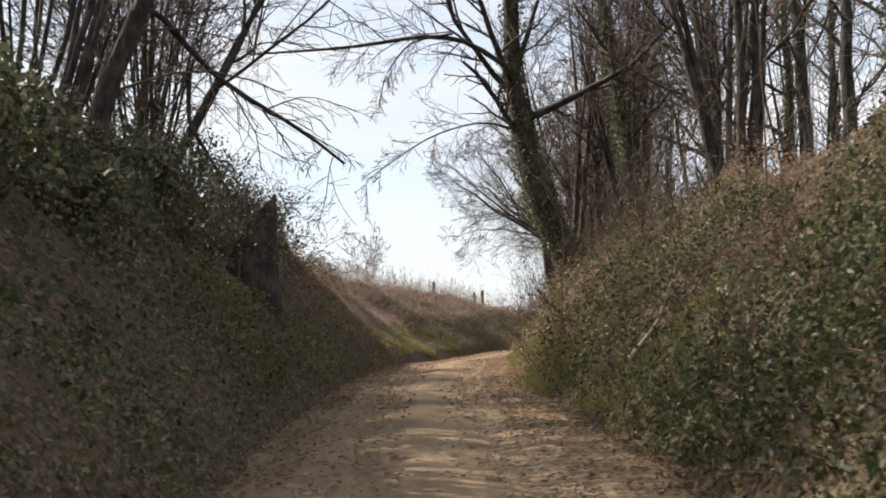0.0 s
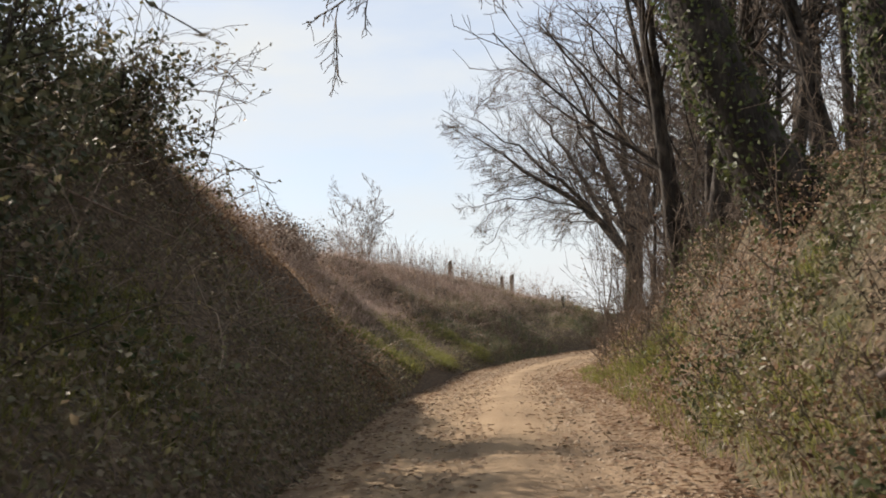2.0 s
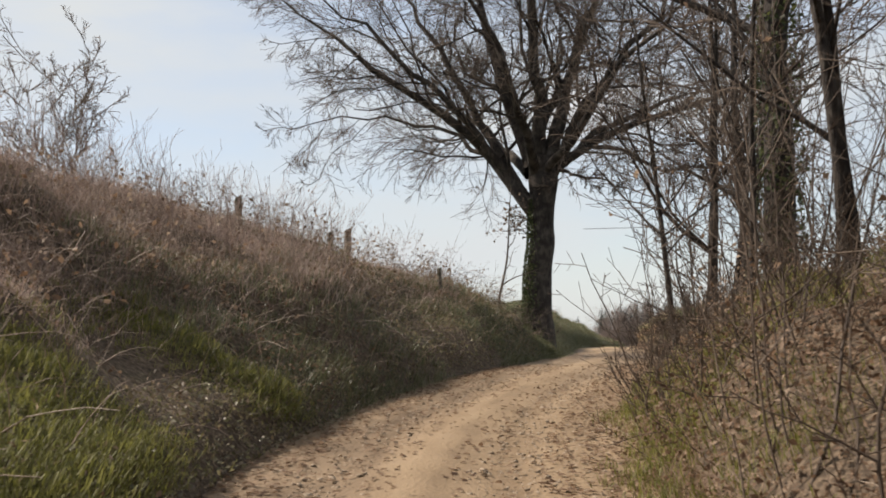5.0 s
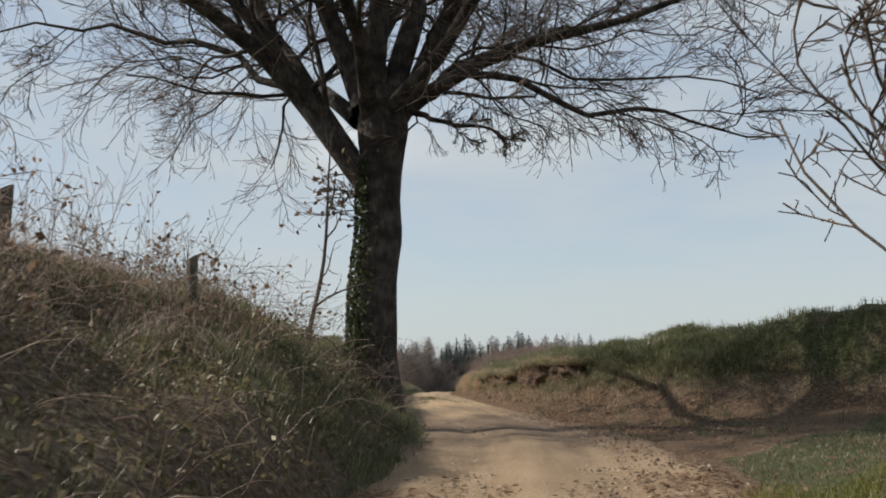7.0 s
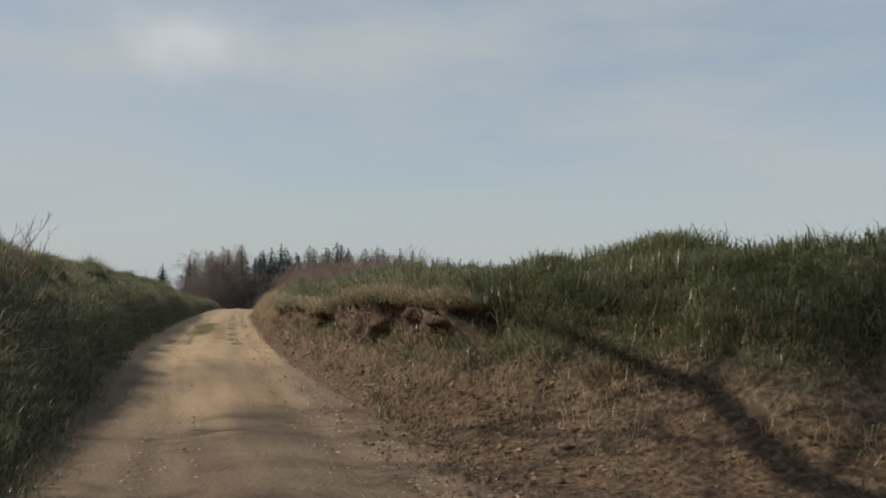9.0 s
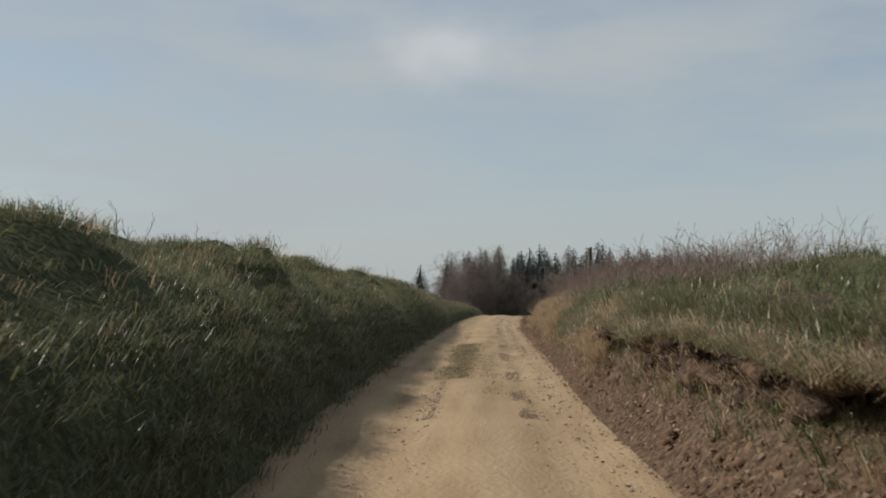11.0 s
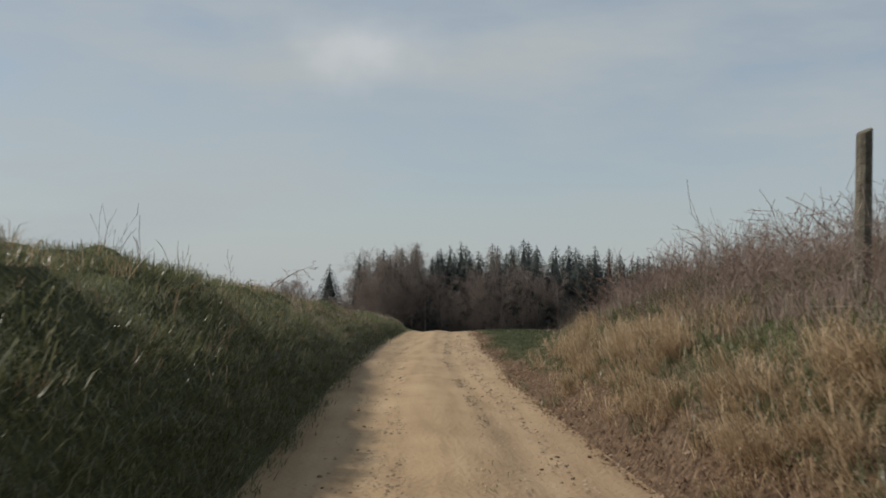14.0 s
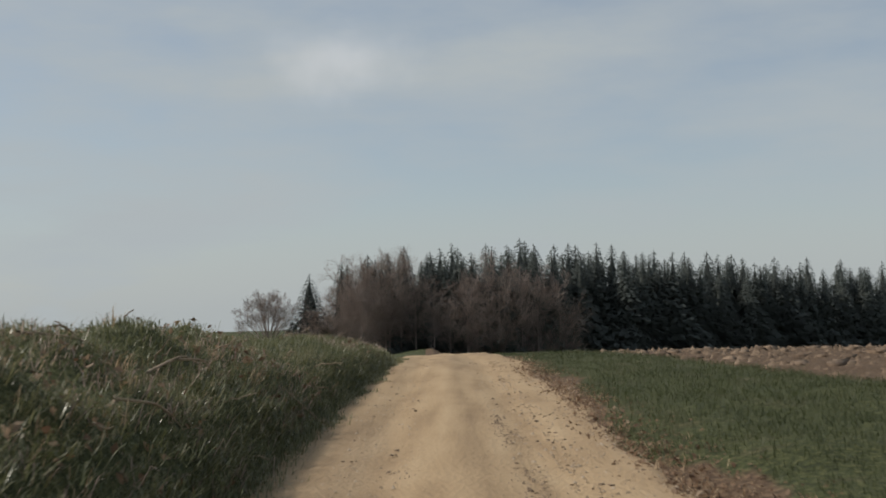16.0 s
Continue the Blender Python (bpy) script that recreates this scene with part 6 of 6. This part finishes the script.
v, t = lumps(p - nr * 0.02, 0.035, rv, 0.9)
stuff("earth_sods", "broken sods of earth jutting from the bank face", "soil", v, t, None, M_CRUMB)
yy = 69.2 + 16.3 * rv.random(2600)
ff = rv.random(2600) ** 1.3
uu, hh = scarp_front(yy), scarp_lip(yy)[1] - 0.1
xx = line_x(yy) + uu
zz = ground_z(xx, yy)
p = np.stack([xx - 0.05 * ff + 0.03, yy, zz + (np.maximum(lane_z(yy) + hh - zz, 0)) * ff - 0.03], -1)
v, t = lumps(p, 0.03, rv, 1.2)
stuff("earth_sods", "crumbling clods sticking out of the scarp", "soil", v, t, None, M_SCARP)
p[:, 0] -= 0.04
add_blades("dry_grass", "rootlets and dead grass on the scarp's face", p[::4], np.repeat(unit(np.array([[-0.9, 0.3, 0.1]])), len(p[::4]), 0), 5, 0.10, 0.005, M_DRY, 1.8, 4.0)
p, nr = scatter(1500, 65, 76, 1.9, 3.6, rv, lambda y, u, h: np.clip((h - 0.25) / 0.2, 0, 1) * np.clip((1.15 - h) / 0.2, 0, 1) * clumpy(y, u, 1.4, 99, -0.3, 0.3))
v, t = lumps(p - nr * 0.02, 0.042, rv, 1.0)
stuff("earth_sods", "dark overhanging sods on the eroded bank face", "soil", v, t, None, M_CRUMB)
p, nr = scatter(420, 63, 77, 2.0, 4.4, rv, lambda y, u, h: np.clip((h - 0.85) / 0.15, 0, 1) * np.clip((1.45 - h) / 0.2, 0, 1))
add_tussocks("grass_tussocks", "green tussocks drooping over the eroded bank edge", p, nr, 60, 0.24, 0.007, M_GRASS, 1.5, 3.2, 0.10)
p, nr = scatter(9000, 108, 134, 1.7, 2.7, rv, lambda y, u, h: np.clip((2.7 - u) / 0.7, 0, 1))
v, t = chips(p - nr * 0.006, 0.014, rv, 0.8)
stuff("earth_crumbs", "brown earth crumbs between lane and verge", "soil", v, t, None, M_CRUMB)
p, nr = scatter(10000, 92, 138, 1.5, 2.7, rv, lambda y, u, h: np.exp(-((u - 2.0 - 0.12 * waves(u * 0.3, y, 1.3, 105)) / 0.28) ** 2) * (0.3 + 0.7 * clumpy(y, u, 1.9, 106, -0.4, 0.4)))
add_leaves("leaf_litter", "pale and brown dead leaves between lane and verge", p + nr * 0.015, nr, 0.024, M_LITTER, 0.5)
add_blades("dry_grass", "flattened straw between lane and verge", p[::3], nr[::3], 3, 0.07, 0.005, M_DRY, 1.8, 2.0)
yy = 82 + 42 * rv.random(20000) ** 1.35
uu = np.where(rv.random(20000) < 0.6, 0.02 + rv.normal(0, 0.15, 20000), 0.74 + rv.normal(0, 0.11, 20000))
ok = waves(uu * 2.5, yy * 0.9, 2.2, 73) > -0.25 + 0.5 * np.clip((yy - 98) / 20, 0, 1)
p = np.stack([line_x(yy) + uu, yy, lane_z(yy) + 0.008], -1)[ok]
v, t = chips(p - [0, 0, 0.002], 0.014, rv, 0.5)
stuff("lane_clods", "dark worn sods and crumbs along the lane's crown", "soil", v, t, None, M_SOD)
yy, uu = 60 + 75 * rv.random(2600), np.where(rv.random(2600) < 0.5, 1.15 + 0.6 * rv.random(2600), -1.0 + 2.6 * rv.random(2600))
v, t = lumps(np.stack([line_x(yy) + uu, yy, lane_z(yy) + 0.004], -1), 0.016, rv, 0.5)
stuff("lane_stones", "stones and hard clods lying on the sandy lane", "stones", v, t, None, M_SOD)
p, nr = scatter(9000, 53, 69, 1.2, 8.0, rv, lambda y, u, h: np.clip((0.6 - h) / 0.4, 0, 1))
p[:, 2] += 0.02 * (p[:, 0] - line_x(p[:, 1]) < 2.6)
v, t = chips(p, 0.018, rv, 0.7)
stuff("earth_crumbs", "brown clods and crumbs about the side track", "soil", v, t, None, M_CRUMB)
# stones, crumbs and fallen leaves on the lane
yy = -4 + 134 * rv.random(34000)
uu = -1.3 + 3.2 * rv.random(34000)
side = rv.random(34000)
uu = np.where(side < 0.45, 1.9 - 0.8 * rv.random(34000) ** 1.5, uu)
p = np.stack([line_x(yy) + uu, yy, lane_z(yy) + 0.012 - 0.004], -1)
v, t = chips(p, 0.013, rv, 0.6)
stuff("lane_stones", "small stones and crumbs of earth on the lane", "stones", v, t, None, M_STONE)
yy = -3 + 60 * rv.random(24000) ** 0.9
uu = -1.4 + 3.5 * rv.random(24000)
uu = np.where(rv.random(24000) < 0.5, 2.1 - 0.9 * rv.random(24000) ** 1.3, uu)
uu = np.where(rv.random(24000) < 0.2, -1.4 + 0.6 * rv.random(24000) ** 1.3, uu)
cl = np.stack([6 + 52 * rv.random(11000), rv.random(11000) ** 0.8])
cl[1] = -1.2 + cl[1] * (lane_edges(cl[0])[1] + 1.4)
v, t = lumps(np.stack([line_x(cl[0]) + cl[1], cl[0], lane_z(cl[0]) + 0.004], -1), 0.02, rv, 0.6)
stuff("lane_clods", "loose stones and clods on the rough lane", "stones", v, t, None, M_STONE)
uu = np.where(uu > 1.0, 1.0 + (uu - 1.0) * (lane_edges(yy)[1] - 0.8) / 1.12, uu)
p = np.stack([line_x(yy) + uu, yy, lane_z(yy) + 0.03], -1)
add_leaves("fallen_leaves", "dry brown leaves scattered on the lane", p, None, 0.032, M_LITTER, 0.8)
# grass strip between the ruts
yy = 84 + 20 * rv.random(16000)
uu = 0.12 + rv.normal(0, 0.17, 16000)
ok = (waves(uu * 3, yy, 1.2, 61) > -0.6 + 1.3 * np.clip((yy - 94) / 8, 0, 1)) & (yy < 103)
p = np.stack([line_x(yy) + uu, yy, lane_z(yy) + 0.03], -1)[ok]
add_blades("lane_grass_strip", "worn grass strip between the wheel ruts", p[::2], None, 4, 0.03, 0.006, M_GRASS, 1.4, 1.2)
add_blades("lane_grass_strip", "dead worn grass matted between the wheel ruts", p[1::2], None, 4, 0.03, 0.006, M_DRY, 1.6, 1.6)

# ---- hedge on the far bank ----


def shrub(x, y, rx, h, seed, label, group="field hedge", n=2600, size=0.045, mat=None, low=0.72):
    """An evergreen shrub: a few stems and a shaggy mass of small leaves."""
    rng = np.random.default_rng(seed)
    ob = thing("hedge_shrub" if group == "field hedge" else "bramble_bush", label, "shrub", (x, y, float(ground_z(np.array(x), np.array(y)))), group)
    az = np.arange(6) * 1.05
    st = np.stack([np.stack([np.cos(az) * rx * 0.5 * f, np.sin(az) * rx * 0.5 * f, h * 0.85 * f - 0.15 + 0 * az], -1) for f in np.linspace(0, 1, 5)], 1)
    tw, tr = spawn(st, np.full((6, 5), 0.02), 9, 0.5, 50, rng, K=4, start=0.3, thin=0.4)
    v, q = joined(tubes(st, np.full((6, 1), 0.03) * np.linspace(1, 0.4, 5), 5), tubes(tw, tr, 3))
    child("stem_frame", mesh_of("stem_frame", v, None, q, M_BARK), ob)
    d = unit(rng.normal(size=(n, 3)))
    d[:, 2] = np.where(d[:, 2] < -0.35, -d[:, 2], d[:, 2])
    rad = (low + (1.05 - low) * rng.random(n)) * (1 + 0.3 * waves(d[:, 0] * 3, d[:, 1] * 3 + d[:, 2] * 2, 1.8, seed))
    p = d * rad[:, None] * [rx, rx, h]
    v, t = leaves(p, size, rng, d, 0.35)
    child("foliage", mesh_of("foliage", v, t, None, mat or M_HEDGE), ob)
    return ob


for k, (hx, hy, hr, hh) in enumerate(((-3.7, 18.4, 0.8, 1.0), (-4.7, 19.2, 1.1, 1.3), (-4.3, 20.8, 0.9, 1.5), (-4.5, 22.6, 1.0, 2.2), (-4.8, 24.6, 0.9, 1.8), (-4.4, 26.4, 0.7, 1.0), (-5.6, 23.6, 1.3, 2.2), (-4.6, 16.4, 1.0, 1.2), (-5.6, 17.6, 1.3, 1.5), (-3.9, 7.9, 1.0, 0.9), (-3.8, 10.8, 0.9, 0.9), (-4.1, 4.2, 1.1, 0.8), (-4.5, 6.8, 1.3, 1.0), (-4.2, 9.4, 1.0, 0.8), (-4.4, 12.0, 1.2, 1.0), (-4.0, 14.2, 0.9, 0.9))):
    shrub(hx, hy, hr, hh, 300 + k, "dark evergreen bramble bush on the shaded bank", "bank bushes", 3200, 0.038, M_HEDGE, 0.5)
for k, (hx, hy, hr, hh) in enumerate(((-4.5, 40.7, 1.1, 0.95), (-4.7, 38.7, 1.1, 0.8), (-4.3, 36.6, 0.9, 0.6))):
    shrub(hx, hy, hr, hh, 330 + k, "brown bramble mound on the brow of the bank", "bank bushes", 3600, 0.028, M_CANE, 0.5)
p, nr = scatter(700, 56, 72, 4.0, 24, rv, lambda y, u, h: np.clip((h - 0.8) / 0.4, 0, 1))
add_tussocks("grass_tussocks", "tall shaggy grass tussocks topping the bank by the side track", p, nr, 46, 0.22, 0.009, M_GRASS, 1.3, 2.4, 0.14)
p, nr = scatter(7000, 56, 70, 4.0, 24, rv, lambda y, u, h: np.clip((h - 0.9) / 0.4, 0, 1))
add_blades("bank_grass", "tufted green grass on the bank by the side track", p, nr, 6, 0.15, 0.011, M_GRASS, 0.9, 1.6)

# ---- stump, thin stem by the oak, and fallen branches ----


def broken_stump(x, y):
    """A shattered trunk: upright on one side, torn away aslant on the other."""
    bm = bmesh.new()
    rings, sides = 9, 12
    rows = []
    for k in range(rings):
        f = k / (rings - 1)
        row = []
        for j in range(sides):
            a = j * 2 * math.pi / sides
            rx = 0.42 + 0.10 * (1 - f)
            px, py = rx * math.cos(a) * (1.25 if math.cos(a) < 0 else 0.9), rx * 0.8 * math.sin(a)
            top = 0.95 + 1.5 * px + 0.06 * math.sin(3 * a)
            z = -1.4 + f * (top + 1.4)
            row.append(bm.verts.new((px + 0.02 * math.sin(5 * a + k), py, z)))
        rows.append(row)
    for k in range(rings - 1):
        for j in range(sides):
            bm.faces.new((rows[k][j], rows[k][(j + 1) % sides], rows[k + 1][(j + 1) % sides], rows[k + 1][j]))
    bm.faces.new(rows[-1])
    me = bpy.data.meshes.new("broken_stump")
    bm.to_mesh(me)
    bm.free()
    me.materials.append(M_BARK)
    ob = tagged(new("broken_stump", me), "dark splintered tree stump among brambles", "stump")
    ob.matrix_basis = pose(x, y, float(ground_z(np.array(x), np.array(y))), 0, 0, 0)
    return ob


broken_stump(-2.95, 16.6)


def branch(points, r, label, mat=None, name="fallen_branch", shoots=0, seed=1):
    rng = np.random.default_rng(seed)
    p = bent(points, 12)
    ob = thing(name, label, "branch")
    rr = np.linspace(r, r * 0.22, 12)
    v, q = tubes(p[None], rr[None], 6)
    child("stem", mesh_of("stem", v, None, q, mat or M_CANE, True), ob)
    if shoots:
        a, ar = spawn(p[None], rr[None], shoots, 0.28, 45, rng, K=6, start=0.25, thin=0.5)
        b, bb = spawn(a, ar, 4, 0.45, 40, rng, K=4, thin=0.6)
        v, q = joined(tubes(a, ar, 4), tubes(b, np.maximum(bb, 0.004), 3))
        child("crown", mesh_of("crown", v, None, q, mat or M_TWIG), ob)
    return ob


def gp(x, y, h=0.0):
    return (x, y, float(ground_z(np.array(x), np.array(y))) + h)


DEAD_Z = gp(22.91, 113.4)[2]
branch([gp(1.75, 20.6, 0.45), gp(2.3, 20.4, 0.35), gp(3.0, 20.1, 0.25)], 0.035, "pale bare branch lying across the brambles")
branch([gp(2.4, 19.6, 0.5), gp(2.9, 19.2, 0.4)], 0.02, "pale broken stick caught on the bank")
branch([gp(2.0, 12.6, 0.15), gp(2.5, 13.2, 0.2), gp(2.9, 13.7, 0.2)], 0.03, "pale stick leaning on the bank")
branch([gp(2.1, 33.5, 0.1), gp(2.6, 34.2, 0.5), gp(3.0, 34.9, 0.4)], 0.015, "thin pale fallen branch on the verge")
branch([gp(6.15, 64.2, -0.2), gp(6.25, 64.25, 0.6), gp(6.5, 64.4, 1.5), gp(6.6, 64.5, 2.4), gp(6.62, 64.5, 3.2), gp(6.7, 64.55, 4.0)], 0.045, "slender sapling growing beside the oak trunk", M_TWIG, "oak_side_sapling", 7, 3)
branch([(22.91, 113.4, DEAD_Z - 0.12), (23.15, 113.55, DEAD_Z + 0.14), (23.5, 113.8, DEAD_Z + 0.36), (23.95, 114.05, DEAD_Z + 0.52)], 0.014, "leafless dead branch standing aslant in the bank grass", M_WEED, "dead_branch", 8, 9)
for a_x, a_y, b_x, b_y, rise in ((25.5, 120.5, 26.2, 121.4, 0.05), (25.9, 121.3, 25.6, 120.9, 0.06), (26.4, 121.1, 27.0, 122.3, 0.10), (26.7, 121.6, 27.05, 121.9, 0.12), (28.1, 123.9, 28.6, 124.3, 0.06), (26.0, 119.4, 26.5, 120.0, 0.1)):
    branch([gp(a_x, a_y, rise), gp((a_x + b_x) / 2 + 0.05, (a_y + b_y) / 2, rise + 0.05), gp(b_x, b_y, rise - 0.04)], 0.013, "bleached broken stick lying on the grassy bank", M_STONE, "fallen_stick", 2, 7)
branch([gp(-4.75, 22.6, 0.5), gp(-4.4, 23.6, 0.35), gp(-4.0, 24.6, 0.3), gp(-3.5, 25.4, 0.25)], 0.022, "pale arched branch lying on the shaded bank")
for a_x, a_y, b_x, b_y in ((1.9, 52.6, 2.25, 52.9), (2.0, 53.9, 2.2, 54.3), (2.7, 54.3, 2.95, 54.4), (2.35, 55.4, 2.5, 55.9)):
    branch([gp(a_x, a_y, 0.12), gp((a_x + b_x) / 2, (a_y + b_y) / 2, 0.16), gp(b_x, b_y, 0.10)], 0.012, "short pale stick lying on the bramble bank", M_WEED, "fallen_stick")


def dandelion(x, y):
    """A small yellow flower: a stem and a domed head of petals."""
    ob = thing("dandelion", "small yellow flower in dry grass at the bank foot", "flower", gp(x, y), "yellow flowers")
    v, q = tubes(np.array([[[0, 0, -0.03], [0.01, 0, 0.06], [0.015, 0.005, 0.13]]]), np.array([[0.003, 0.003, 0.003]]), 5)
    child("stem", mesh_of("stem", v, None, q, M_LUSH, True), ob)
    k = np.arange(40)
    r_p, a_p = 0.024 * np.sqrt((k + 0.5) / 40), k * 2.4
    c = np.stack([0.015 + 0.4 * r_p * np.cos(a_p), 0.005 + 0.4 * r_p * np.sin(a_p), 0.13 + 0 * r_p], -1)
    tip = np.stack([0.015 + r_p * np.cos(a_p), 0.005 + r_p * np.sin(a_p), 0.15 - 12 * r_p**2], -1)
    w = 0.004 * np.stack([-np.sin(a_p), np.cos(a_p), 0 * a_p], -1)
    v = np.stack([c, tip + w, tip - w], 1).reshape(-1, 3)
    child("flower_head", mesh_of("flower_head", v, np.arange(120).reshape(-1, 3), None, M_PETAL), ob, "bright yellow petals")


for f_y, f_u in ((91.8, 1.87), (89.7, 1.82), (93.4, 2.0)):
    dandelion(float(line_x(f_y)) + f_u, f_y)
